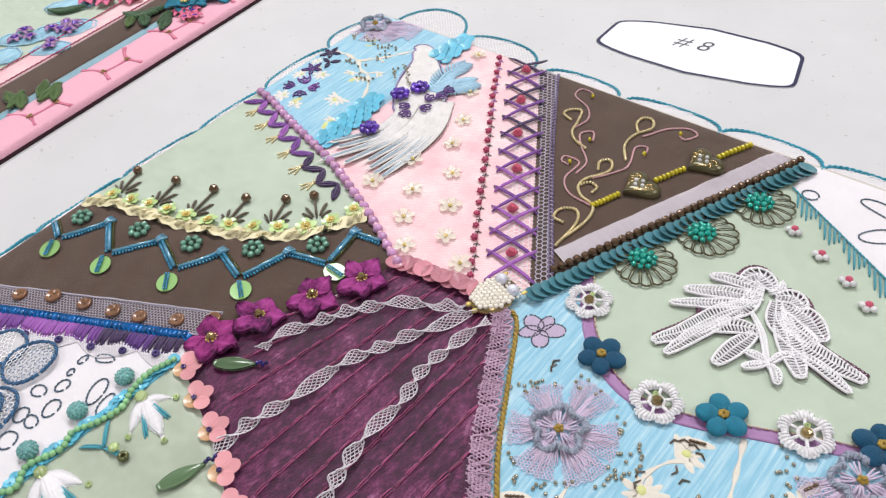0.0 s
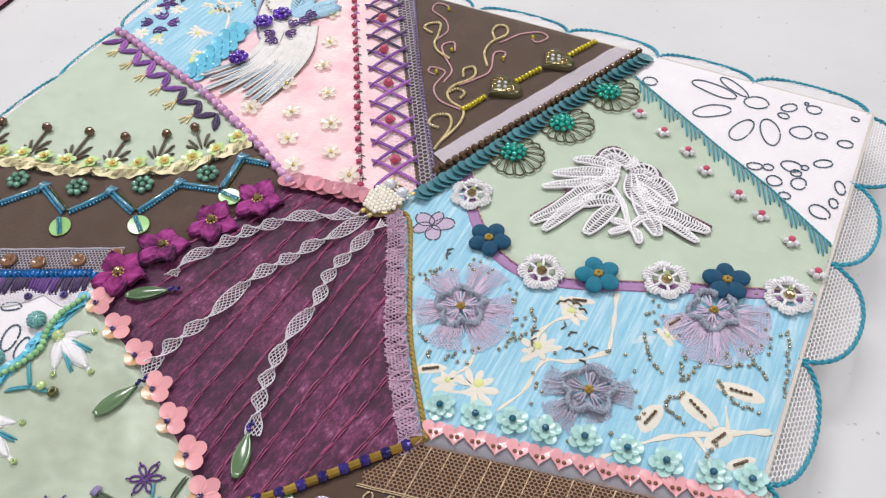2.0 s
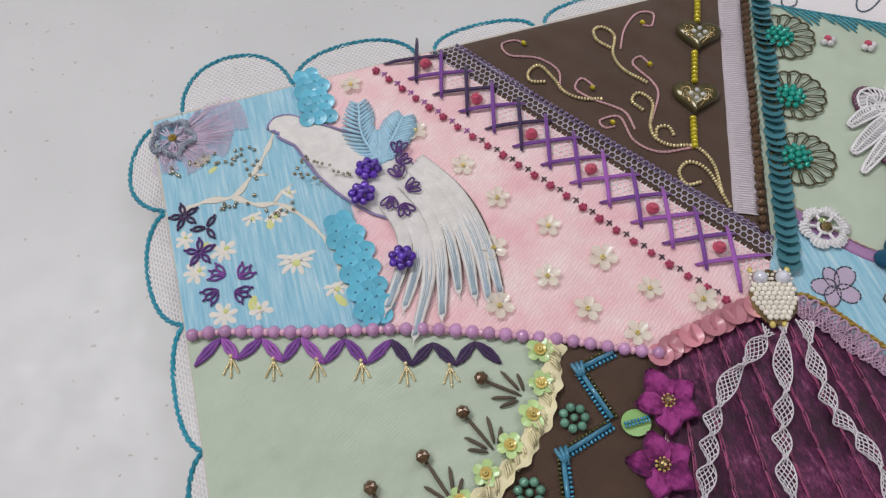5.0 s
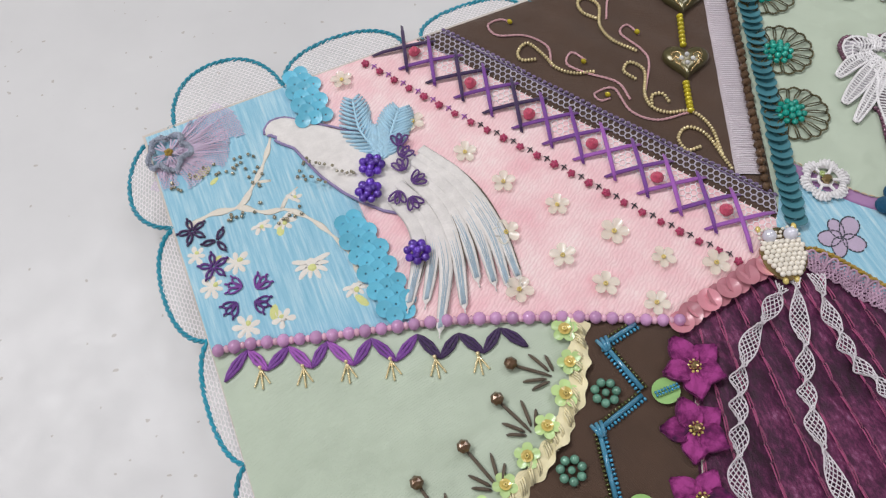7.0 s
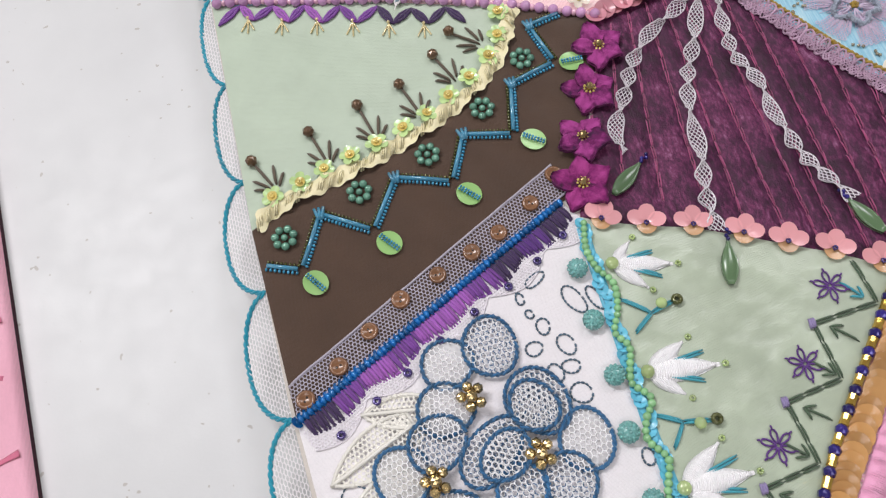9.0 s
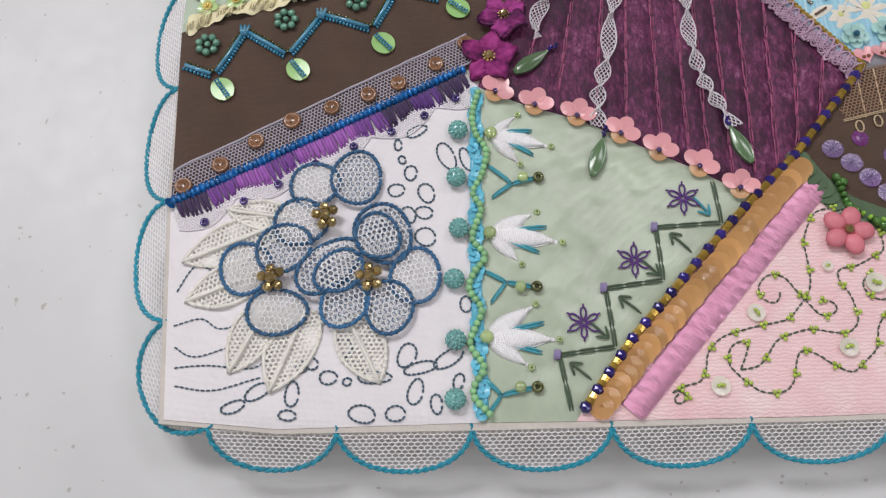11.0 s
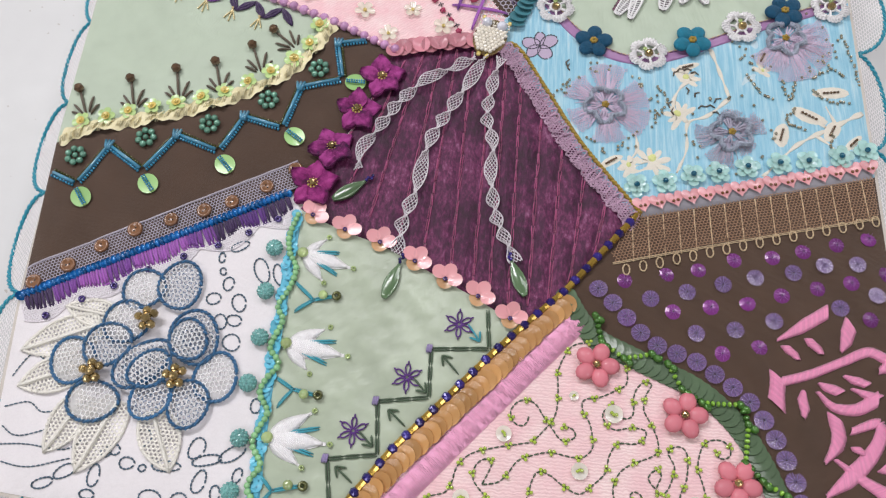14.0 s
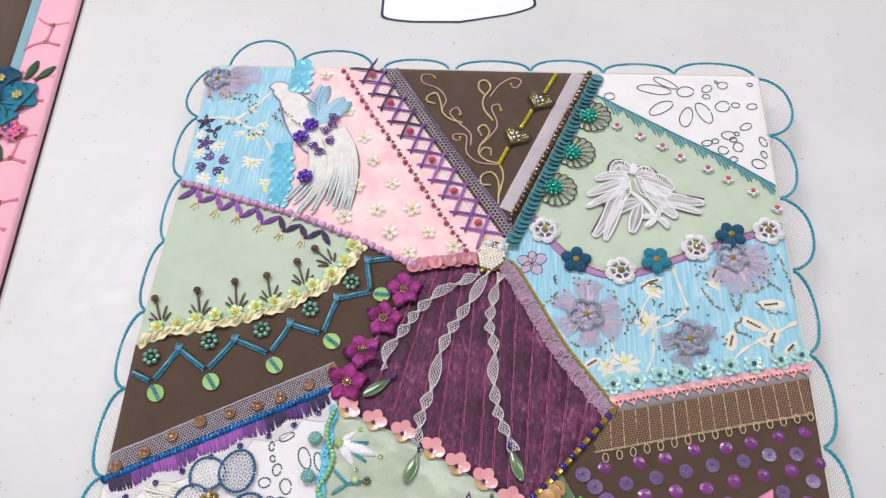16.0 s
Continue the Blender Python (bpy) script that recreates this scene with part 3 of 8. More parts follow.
def H(x, y):
    """Height of the cloth at x, y in millimetres."""
    i, j = min(339.0, max(0.0, x + 20)), min(339.0, max(0.0, y + 90))
    a, b = int(i), int(j)
    u, v = i - a, j - b
    r = RELIEF
    return float((r[b, a] * (1 - u) + r[b, a + 1] * u) * (1 - v) + (r[b + 1, a] * (1 - u) + r[b + 1, a + 1] * u) * v)


# ---- room, table ----
def slab(name, x0, y0, z0, x1, y1, z1, mat, label, category, kind="structure"):
    bm = bmesh.new()
    bmesh.ops.create_cube(bm, size=1, matrix=Matrix.Translation(((x0 + x1) / 2, (y0 + y1) / 2, (z0 + z1) / 2)) @ Matrix.Diagonal((x1 - x0, y1 - y0, z1 - z0, 1)))
    me = bpy.data.meshes.new(name)
    bm.to_mesh(me)
    bm.free()
    me.materials.append(MAT[mat])
    return tagged(new(name, me), label, category, "", kind)


slab("floor", -2.6, -2.6, -0.8, 2.9, 2.9, -0.75, "floor", "grey vinyl floor under the table", "floor")
slab("ceiling", -2.6, -2.6, 1.95, 2.9, 2.9, 2.0, "wall", "plain off-white ceiling", "ceiling")
slab("wall_north", -2.6, 2.85, -0.75, 2.9, 2.9, 1.95, "wall", "plain off-white wall", "wall")
slab("wall_south", -2.6, -2.6, -0.75, 2.9, -2.55, 1.95, "wall", "plain off-white wall", "wall")
slab("wall_west", -2.6, -2.55, -0.75, -2.55, 2.85, 1.95, "wall", "plain off-white wall", "wall")
slab("wall_east", 2.85, -2.55, -0.75, 2.9, 2.85, 1.95, "wall", "plain off-white wall", "wall")


def build_table():
    bm = bmesh.new()
    bmesh.ops.create_cube(bm, size=1, matrix=Matrix.Translation((0.15, 0.1, -0.016)) @ Matrix.Diagonal((1.83, 0.92, 0.03, 1)))
    bmesh.ops.bevel(bm, geom=bm.edges[:], offset=0.006, segments=3, affect="EDGES")
    me = bpy.data.meshes.new("tabletop")
    bm.to_mesh(me)
    bm.free()
    me.materials.append(MAT["table"])
    base = new("table")
    base.matrix_world = pose(0.15, 0.1, -0.75)
    tagged(base, "long folding table with a pale grey laminate top", "table")
    top = new("tabletop", me)
    top.parent = base
    top.matrix_basis = Matrix.Translation((-0.15, -0.1, 0.75 + TABLE_Z + 0.001))
    leg = Geo().tube([(0, 0, 0), (0, 0, 350), (0, 0, 718)], 16, 10).mesh("leg", "grey_strip")
    for x in (-780, 780):
        for y in (-360, 360):
            piece("leg", leg, base, x, y, 0)


build_table()

quilt = tagged(new("quilt_block"), "square crazy-quilt block of embroidered, beaded patches lying on the table", "quilt")


def patch_mesh(name, mat, poly):
    """A padded cloth patch: dense triangles inside the outline, a turned-under rim."""
    from mathutils.geometry import delaunay_2d_cdt
    rim = []
    for a, b in zip(poly, poly[1:] + poly[:1]):
        n = max(1, int(math.dist(a, b) / 1.5))
        rim += [(a[0] + (b[0] - a[0]) * i / n, a[1] + (b[1] - a[1]) * i / n) for i in range(n)]
    xs, ys = [p[0] for p in poly], [p[1] for p in poly]
    grid = []
    y, row = min(ys), 0
    while y < max(ys):
        x = min(xs) + (0.9 if row % 2 else 0)
        while x < max(xs):
            grid.append((x, y))
            x += 1.8
        y, row = y + 1.56, row + 1
    g = np.array(grid)
    keep = seam_distance(g[:, 0], g[:, 1], poly) > 0.7
    grid = [p for p, k in zip(grid, keep) if k and inside(*p, poly)]
    n = len(rim)
    out = delaunay_2d_cdt([Vector(p) for p in rim + grid], [(i, (i + 1) % n) for i in range(n)], [], 1, 1e-5)
    pts, faces = out[0], out[2]
    dist = seam_distance(np.array([p.x for p in pts]), np.array([p.y for p in pts]), poly)
    geo = Geo()
    v = [(p.x, p.y, H(p.x, p.y) if d > 0.7 else 0.05) for p, d in zip(pts, dist)]
    geo.add(v, [tuple(f) for f in faces])
    rimv = [(x, y, 0.05) for x, y in rim] + [(x, y, -0.6) for x, y in rim]
    geo.add(rimv, [(i, n + i, n + (i + 1) % n, (i + 1) % n) for i in range(n)])
    return geo


patch = {}
for key, (mat, poly, text) in PATCHES.items():
    patch[key] = part(key, patch_mesh(key, mat, poly), mat, quilt, text)

# backing cloth that shows as a thin cream edge round the block
EDGE = [(-3, 230.3), (100, 230.4), (298, 229.5), (298.2, 80), (298, -66.5), (182, -68.8), (93, -70), (38, -70.2), (5.6, -67), (0.8, 0), (-1.2, 80), (-1.4, 150)]
geo = Geo()
n = len(EDGE)
geo.add([(x, y, -16.4) for x, y in EDGE] + [(x, y, -0.25) for x, y in EDGE], [(i, (i + 1) % n, n + (i + 1) % n, n + i) for i in range(n)] + [tuple(range(n, 2 * n))])
part("backing_board", geo, "backing", quilt, "cream cotton-covered board under the patches", False)

# ---- needlework helpers ----
def net(geo, poly, pitch, width, lift=0.3, slot=0, turn=0.0, squash=1.0, zf=None):
    """Honeycomb netting clipped to an outline: every strand is a small ridge of thread."""
    zf = zf or (lambda x, y: H(x, y) + lift)
    a = pitch / math.sqrt(3)
    c, s = math.cos(turn), math.sin(turn)
    xs, ys = [p[0] for p in poly], [p[1] for p in poly]
    cx, cy = (min(xs) + max(xs)) / 2, (min(ys) + max(ys)) / 2
    reach = math.hypot(max(xs) - min(xs), max(ys) - min(ys)) / 2 + pitch
    n = int(reach / (pitch * min(1.0, squash) * 0.86)) + 2
    arms = [(0, a), (-pitch / 2, -a / 2), (pitch / 2, -a / 2)]

    def place(u, v):
        u, v = u, v * squash
        return cx + u * c - v * s, cy + u * s + v * c

    for j in range(-n, n + 1):
        for i in range(-n, n + 1):
            u, v = (i + 0.5 * (j % 2)) * pitch, j * 1.5 * a
            p = place(u, v)
            if abs(p[0] - cx) > reach or abs(p[1] - cy) > reach or not inside(*p, poly):
                continue
            for du, dv in arms:
                q = place(u + du, v + dv)
                if not inside((p[0] + q[0]) / 2, (p[1] + q[1]) / 2, poly):
                    continue
                d = math.dist(p, q) + 1e-9
                w = width / 2
                nx, ny = -(q[1] - p[1]) / d * w, (q[0] - p[0]) / d * w
                z0, z1 = zf(*p), zf(*q)
                geo.add([(p[0] + nx, p[1] + ny, z0), (q[0] + nx, q[1] + ny, z1), (p[0], p[1], z0 + w), (q[0], q[1], z1 + w), (p[0] - nx, p[1] - ny, z0), (q[0] - nx, q[1] - ny, z1)],
                        [(0, 2, 3, 1), (2, 4, 5, 3)], slot)
    return geo


def cord(geo, pts, r, lay=1.6, slot=0, sides=5):
    """Two strands twisted round each other along pts."""
    p = np.array(pts, float)
    t = np.gradient(p, axis=0)
    t /= np.linalg.norm(t, axis=1)[:, None] + 1e-9
    side = np.cross(t, (0, 0, 1.0))
    side /= np.linalg.norm(side, axis=1)[:, None] + 1e-9
    run = np.r_[0, np.cumsum(np.linalg.norm(np.diff(p, axis=0), axis=1))]
    for k in (0, math.pi):
        a = run / lay * math.pi + k
        off = np.cos(a)[:, None] * side * r * 0.55 + np.sin(a)[:, None] * np.array((0, 0, 1.0)) * r * 0.55
        geo.tube(p + off, r * 0.62, sides, slot)
    return geo


def on_cloth(points, lift=0.3):
    return [(x, y, H(x, y) + lift) for x, y in points]


def running(geo, pts, stitch=1.8, gap=0.35, r=0.22, slot=0, lift=0.2):
    """Back stitch along a smooth path."""
    n = max(2, int(length(pts) / stitch))
    q = even(pts, n + 1)
    for a, b in zip(q, q[1:]):
        k = gap / stitch / 2
        pa = (a[0] + (b[0] - a[0]) * k, a[1] + (b[1] - a[1]) * k)
        pb = (a[0] + (b[0] - a[0]) * (1 - k), a[1] + (b[1] - a[1]) * (1 - k))
        geo.stitch(pa, pb, r, lift, slot, 4, 0.15)
    return geo


def oval(x, y, a, b, turn=0.0, n=14, wob=0.08):
    c, s = math.cos(turn), math.sin(turn)
    out = []
    for i in range(n):
        t = 2 * math.pi * i / n
        k = 1 + wob * math.sin(2 * t + x) + wob * 0.6 * math.sin(3 * t + y)
        u, v = a * k * math.cos(t), b * k * math.sin(t)
        out.append((x + u * c - v * s, y + u * s + v * c))
    return out


def shell_petal(length_, width, rise=0.8, cup=0.5, tip=0.6, thick=0.35, n=7, m=5, start=0.6, crease=0.0, frill=0.0, blunt=1.0):
    """A petal or leaf along +x: a closed thin shell with a curved face."""
    top, geo = [], Geo()
    for i in range(n + 1):
        u = i / n
        w = width / 2 * max(0.02, math.sin(math.pi * (0.08 + 0.915 * u) ** tip)) ** blunt if i < n else width * 0.08
        for j in range(m + 1):
            v = 2 * j / m - 1
            z = rise * math.sin(math.pi * min(1, u * 0.9 + 0.1)) + cup * v * v * math.sin(math.pi * u) - crease * (1 - abs(v)) * math.sin(math.pi * u)
            z += frill * math.sin(7 * u + 5 * v) * abs(v)
            top.append((start + u * length_, v * w, z))
    row = m + 1
    low = [(x, y, z - thick) for x, y, z in top]
    k = len(top)
    f = [(i * row + j, (i + 1) * row + j, (i + 1) * row + j + 1, i * row + j + 1) for i in range(n) for j in range(m)]
    g = [tuple(k + a for a in q[::-1]) for q in f]
    ring = [j for j in range(row)] + [(i * row + m) for i in range(1, n + 1)] + [n * row + j for j in range(m - 1, -1, -1)] + [i * row for i in range(n - 1, 0, -1)]
    e = [(ring[i], ring[(i + 1) % len(ring)], k + ring[(i + 1) % len(ring)], k + ring[i]) for i in range(len(ring))]
    return geo.add(top + low, f + g + [q[::-1] for q in e])


def sequin_geo(r=2.5, hole=0.35, cup=0.35, seg=14, thick=0.12, facets=0.0):
    """A pressed round sequin: dished face, flat underside and a crisp rim."""
    geo = Geo()
    rings = [(hole, 0.0), (r * 0.5, cup * 0.3), (r * 0.9, cup * 0.85), (r, cup)]
    top = []
    for rad, z in rings:
        top += [(rad * math.cos(2 * math.pi * k / seg), rad * math.sin(2 * math.pi * k / seg), z + facets * (k % 2) * rad / r) for k in range(seg)]
    f = [(i * seg + k, (i + 1) * seg + k, (i + 1) * seg + (k + 1) % seg, i * seg + (k + 1) % seg) for i in range(3) for k in range(seg)]
    low = [(x, y, z - thick) for x, y, z in top]
    geo.add(top, f).add(low, [q[::-1] for q in f])
    rim = top[3 * seg:] + low[3 * seg:]
    return geo.add(rim, [(k, seg + k, seg + (k + 1) % seg, (k + 1) % seg) for k in range(seg)])


def flower_sequin_geo(r=3.0, petals=5, depth=0.38, cup=0.7, seg=8, thick=0.15, hole=0.3):
    """A flower-shaped pressed sequin, each petal slightly dished."""
    n = petals * seg
    geo, top = Geo(), []
    for k in range(n):
        a = 2 * math.pi * k / n
        lobe = 1 - depth + depth * abs(math.sin(petals * a / 2)) ** 0.6
        dish = 0.25 * r * 0.3 * math.cos(petals * a) * depth
        c, s = math.cos(a), math.sin(a)
        top += [(hole * c, hole * s, 0.0), (r * 0.45 * c, r * 0.45 * s, cup * 0.3 + dish * 0.6), (r * lobe * c, r * lobe * s, cup + dish)]
    f = []
    for k in range(n):
        a, b = 3 * k, 3 * ((k + 1) % n)
        f += [(a, a + 1, b + 1, b), (a + 1, a + 2, b + 2, b + 1)]
    low = [(x, y, z - thick) for x, y, z in top]
    geo.add(top, f).add(low, [q[::-1] for q in f])
    rim = [top[3 * k + 2] for k in range(n)] + [low[3 * k + 2] for k in range(n)]
    return geo.add(rim, [(k, n + k, n + (k + 1) % n, (k + 1) % n) for k in range(n)])


def bead_mesh(name, mat, r=1.0, sx=1.0, sz=0.85, seg=10, rings=6, hole=False):
    g = Geo()
    if hole:
        v, f, n, m = [], [], 10, 6
        for i in range(n):
            a = 2 * math.pi * i / n
            for j in range(m):
                b = 2 * math.pi * j / m
                q = r * (0.62 + 0.38 * math.cos(b))
                v.append((q * math.cos(a), q * math.sin(a), r * 0.55 * math.sin(b)))
        f = [(i * m + j, ((i + 1) % n) * m + j, ((i + 1) % n) * m + (j + 1) % m, i * m + (j + 1) % m) for i in range(n) for j in range(m)]
        g.add(v, f)
    else:
        g.ball(0, 0, 0, r, sx, 1, sz, 0, seg, rings)
    return g.mesh(name, mat)


def facet_mesh(name, mat, r=1.0, sx=1.0):
    return Geo().ball(0, 0, 0, r, sx, 1, 0.9, 0, 7, 5).mesh(name, mat, False)


def lazy_daisy(geo, x, y, turn, size, r=0.3, slot=0, lift=0.35):
    """A detached chain stitch: one open loop pointing along turn."""
    c, s = math.cos(turn), math.sin(turn)
    pts = []
    for k in range(11):
        t = k / 10 * 2 * math.pi
        u, v = size * (0.5 - 0.5 * math.cos(t)), size * 0.26 * math.sin(t) * (0.5 - 0.5 * math.cos(t)) ** 0.4
        pts.append((x + u * c - v * s, y + u * s + v * c))
    geo.tube(on_cloth(pts, lift), r, 5, slot)
    tip = (x + size * c, y + size * s)
    return geo.stitch(tip, (x + size * 1.25 * c, y + size * 1.25 * s), r, lift, slot)


def spray(geo, x, y, turn, size, r, slot=0, petals=5, lift=0.35):
    for k in range(petals):
        lazy_daisy(geo, x + 0.5 * math.cos(turn + k * 2 * math.pi / petals), y + 0.5 * math.sin(turn + k * 2 * math.pi / petals), turn + k * 2 * math.pi / petals, size, r, slot, lift)
    return geo


def bead_string(geo, pts, r, slot=0, pitch=None, lift=None, seg=7, rings=4, flat=0.75):
    """Seed beads threaded close along a path, holes along it."""
    pitch = pitch or r * 1.75
    for x, y, a in even(pts, max(2, int(length(pts) / pitch))):
        geo.ball(x, y, H(x, y) + (lift if lift is not None else r), r, flat, 1, 1, a, seg, rings, slot)
    return geo


def band(geo, pts, width, z=0.4, slot=0, wave=0.0, step=1.5, shift=0.0):
    """A flat ribbon along pts with thickness z and a gently wavy face."""
    q = even(pts, max(2, int(length(pts) / step)))
    prof = [(-0.5, 0.0), (-0.48, 1.0), (-0.2, 1.05), (0.2, 1.05), (0.48, 1.0), (0.5, 0.0)]
    v = []
    for i, (x, y, a) in enumerate(q):
        nx, ny = -math.sin(a), math.cos(a)
        for k, h in prof:
            o = k * width + shift
            px, py = x + nx * o, y + ny * o
            v.append((px, py, H(px, py) + z * h + wave * math.sin(i * 1.3 + k * 3) * (h > 0)))
    m = len(prof)
    f = [(i * m + j, i * m + j + 1, (i + 1) * m + j + 1, (i + 1) * m + j) for i in range(len(q) - 1) for j in range(m - 1)]
    return geo.add(v, [g[::-1] for g in f], slot)

# ---- scalloped net edging ----
def scallop(a, b, depth, curl=-4.0):
    """One net scallop between two cusps on the edge, with a twisted metallic cord."""
    a, b = np.array(a, float), np.array(b, float)
    w = b - a
    out = np.array((-w[1], w[0])) / np.linalg.norm(w)
    rim = []
    for k in range(25):
        t = k / 24
        s = math.sin(math.pi * t)
        p = a + w * (t - 0.05 * math.sin(2 * math.pi * t)) + out * depth * s ** 0.62
        rim.append((p[0], p[1], -0.9 + curl * s))
    poly = [(p[0], p[1]) for p in rim] + [tuple(b - out * 2.5), tuple(a - out * 2.5)]
    mid = (a + b) / 2

    def z(x, y):
        d = max(0.0, float(np.dot((x, y) - mid, out)))
        return -0.9 + curl * d / depth + 0.2 * math.sin(x * 0.7) * math.sin(y * 0.6)

    lace = part("net_scallop", net(Geo(), poly, 1.75, 0.32, 0, turn=math.atan2(w[1], w[0]), squash=0.62, zf=z), "net", quilt, "sheer white net scallop edging")
    g = cord(Geo(), glide(rim, 0.55), 0.74, 2.2)
    foot = a + out * 0.3
    cord(g, [(foot[0] + w[0] * 0.002 * k - out[0] * k * 0.7, foot[1] - out[1] * k * 0.7, -0.9 + 0.28 * k) for k in range(4)], 0.5, 1.2)
    part("cord", g, "cord", lace, "teal metallic cord")


def side_scallops(points, depths, curls=()):
    for i, (a, b) in enumerate(zip(points, points[1:])):
        scallop(a, b, depths[i] if isinstance(depths, (list, tuple)) else depths, curls[i] if i < len(curls) else curls[-1])


# clockwise round the block, so that the lobes point outwards
side_scallops([(4, -38), (0.5, -0.5), (-0.5, 38.5), (-1, 77), (-0.8, 115), (-1, 153), (-1.6, 193)], [11.3, 10.4, 10.2, 7, 6.2, 9.4], (-6, -6.5, -5.5, -2.5, -2, -2.5))
side_scallops([(-1.6, 193), (7.5, 230)], 15, (-2,))
side_scallops([(7.5, 230.3), (45.5, 230.5), (89, 230.3)], [19, 13.5], (0.5, -1))
side_scallops([(95, 230.3), (131.5, 230)], 9.5, (-2.5,))
side_scallops([(135, 230), (176, 230), (215.5, 229.7), (253.5, 229.5), (296, 228.5)], [10, 11.5, 10, 12], (-3,))
side_scallops([(297, 228), (298, 189.5), (297.5, 151), (297.6, 111), (298, 69.5), (297.6, 28), (297.6, -11), (297.6, -49)], [15, 11.5, 13.5, 9.5, 9.5, 10, 10], (-1, -1.5, -1, -4, -3))
side_scallops([(297.6, -50), (277, -67), (240, -68), (203, -68.5), (165.7, -69), (128.5, -69.8), (91, -70), (54.5, -70), (19, -68.5), (4, -38)], [10, 10, 10, 10, 10, 10, 10, 10, 14.5], (-5,))

# ---- blue corner: print, beads, lace bloom, sequins, appliqué ----
def print_branch(name, parent, paths, widths, mat, label=""):
    g = Geo()
    for pts, w in zip(paths, widths):
        q = glide(pts, 1.2)
        n = len(q)
        g.tube([(x, y, H(x, y) + 0.02) for x, y in q], [w * (0.7 + 0.3 * math.sin(i * 0.9)) * (1 - 0.4 * i / n) for i in range(n)], 8, 0, True, 0.12)
    return part(name, g, mat, parent, label)


def print_daisy(parent, x, y, r, petals, turn, spread, mats=("print_white", "print_lime")):
    g = Geo()
    size = [r * rng.uniform(0.8, 1.1) for _ in range(petals)]
    rim = []
    for k in range(petals * 8):
        u = k / 8
        i = int(u)
        a = turn + spread * ((u - 0.5) / max(1, petals - 1) - 0.5)
        rr = size[i] * (0.34 + 0.66 * math.sin(math.pi * (u - i)) ** 0.7)
        rim.append((x + rr * math.cos(a), y + rr * math.sin(a)))
    back = turn + math.pi
    for a in (back - 0.9, back, back + 0.9) if spread < 4.5 else ():
        rim.append((x + r * 0.22 * math.cos(a), y + r * 0.22 * math.sin(a)))
    g.sheet(rim, 0.1)
    g.sheet(oval(x + 0.3 * r * math.cos(turn), y + 0.3 * r * math.sin(turn), r * 0.2, r * 0.2), 0.2, 1)
    return part("printed_daisy", g, mats, parent, "white printed daisy")


bp = patch["blue_print_patch"]
print_branch("printed_branch", bp, [[(3, 190), (10, 192), (19, 191), (26, 197), (32, 205), (36, 212.5)], [(19, 191), (26, 186), (33, 183.5), (40, 175), (45, 163), (45.5, 155)], [(31, 184.5), (34, 188), (38, 190)], [(27, 197), (31, 196)]],
             [1.5, 1.3, 0.8, 0.7], "print_cream", "cream printed branch")
for x, y, r, n, a, sp in ((33.8, 164, 6.5, 8, 4.6, 3.6), (43.2, 151.5, 4.6, 6, 4.8, 3.4), (30, 181, 4.2, 5, 5.2, 3.0), (23.5, 182.5, 3.6, 5, 4.9, 3.0), (13.4, 172.5, 4.4, 7, 0.6, 5.4), (4.4, 168, 4.2, 7, 0.3, 5.4),
                          (10.4, 151.8, 4.4, 7, 1.0, 5.4), (21, 150, 3.6, 5, 2.0, 4.4), (2.6, 180, 3.4, 6, 1.1, 5), (35.5, 186.5, 3.0, 4, 0.7, 3)):
    print_daisy(bp, x, y, r, n, a, sp)
g = Geo()
for x, y, a, b, t in ((19, 153, 2.6, 1.4, 1.2), (11.5, 207.5, 3.6, 1.6, 0.2), (28.6, 178, 2.2, 1.2, 1.4), (43.5, 146.5, 2.8, 1.1, 2.0), (8, 176, 1.8, 1.0, 0.4), (14.5, 203, 1.6, 0.9, 0.5)):
    g.sheet(oval(x, y, a, b, t, 10), 0.1)
part("printed_foliage", g, "print_lime", bp, "lime-yellow printed leaves")

g = Geo()
for cx, cy, sx, sy, n in ((10, 206, 9, 3, 15), (24, 205, 5, 4, 12), (21, 188.5, 6, 1.6, 10), (33, 181.5, 5, 1.6, 10), (27, 198, 3, 3, 6), (42, 195, 3, 4, 8)):
    for _ in range(n):
        x, y = cx + rng.uniform(-sx, sx), cy + rng.uniform(-sy, sy)
        g.ball(x, y, H(x, y) + 0.5, 0.62, 1, 1, 0.8, 0, 6, 4)
tagged(part("bronze_seed_scatter", g, "silver", bp, "scattered bronze seed beads"), kind="stuff")

for x, y, t, mat in ((3.6, 188.4, 0.4, "dark_violet"), (9.8, 182, 0.9, "dark_violet"), (6.6, 174.2, 0.2, "violet")):
    g = spray(Geo(), x, y, t, 3.6, 0.42, 0, 5 if x != 9.8 else 3)
    part("stitched_flower", g, mat, bp, "dark violet lazy-daisy stitched flower")
for x, y, t in ((11.2, 165.4, 2.6), (17.8, 163.2, 0.6), (8.4, 159.4, 3.6), (16, 157.4, 5.6)):
    g = Geo()
    for d in (-0.6, 0, 0.6):
        lazy_daisy(g, x - 1.6 * math.cos(t), y - 1.6 * math.sin(t), t + d, 4.2, 0.36)
    part("stitched_bud", g, "purple" if t < 3 else "violet", bp, "violet lazy-daisy stitched bud")


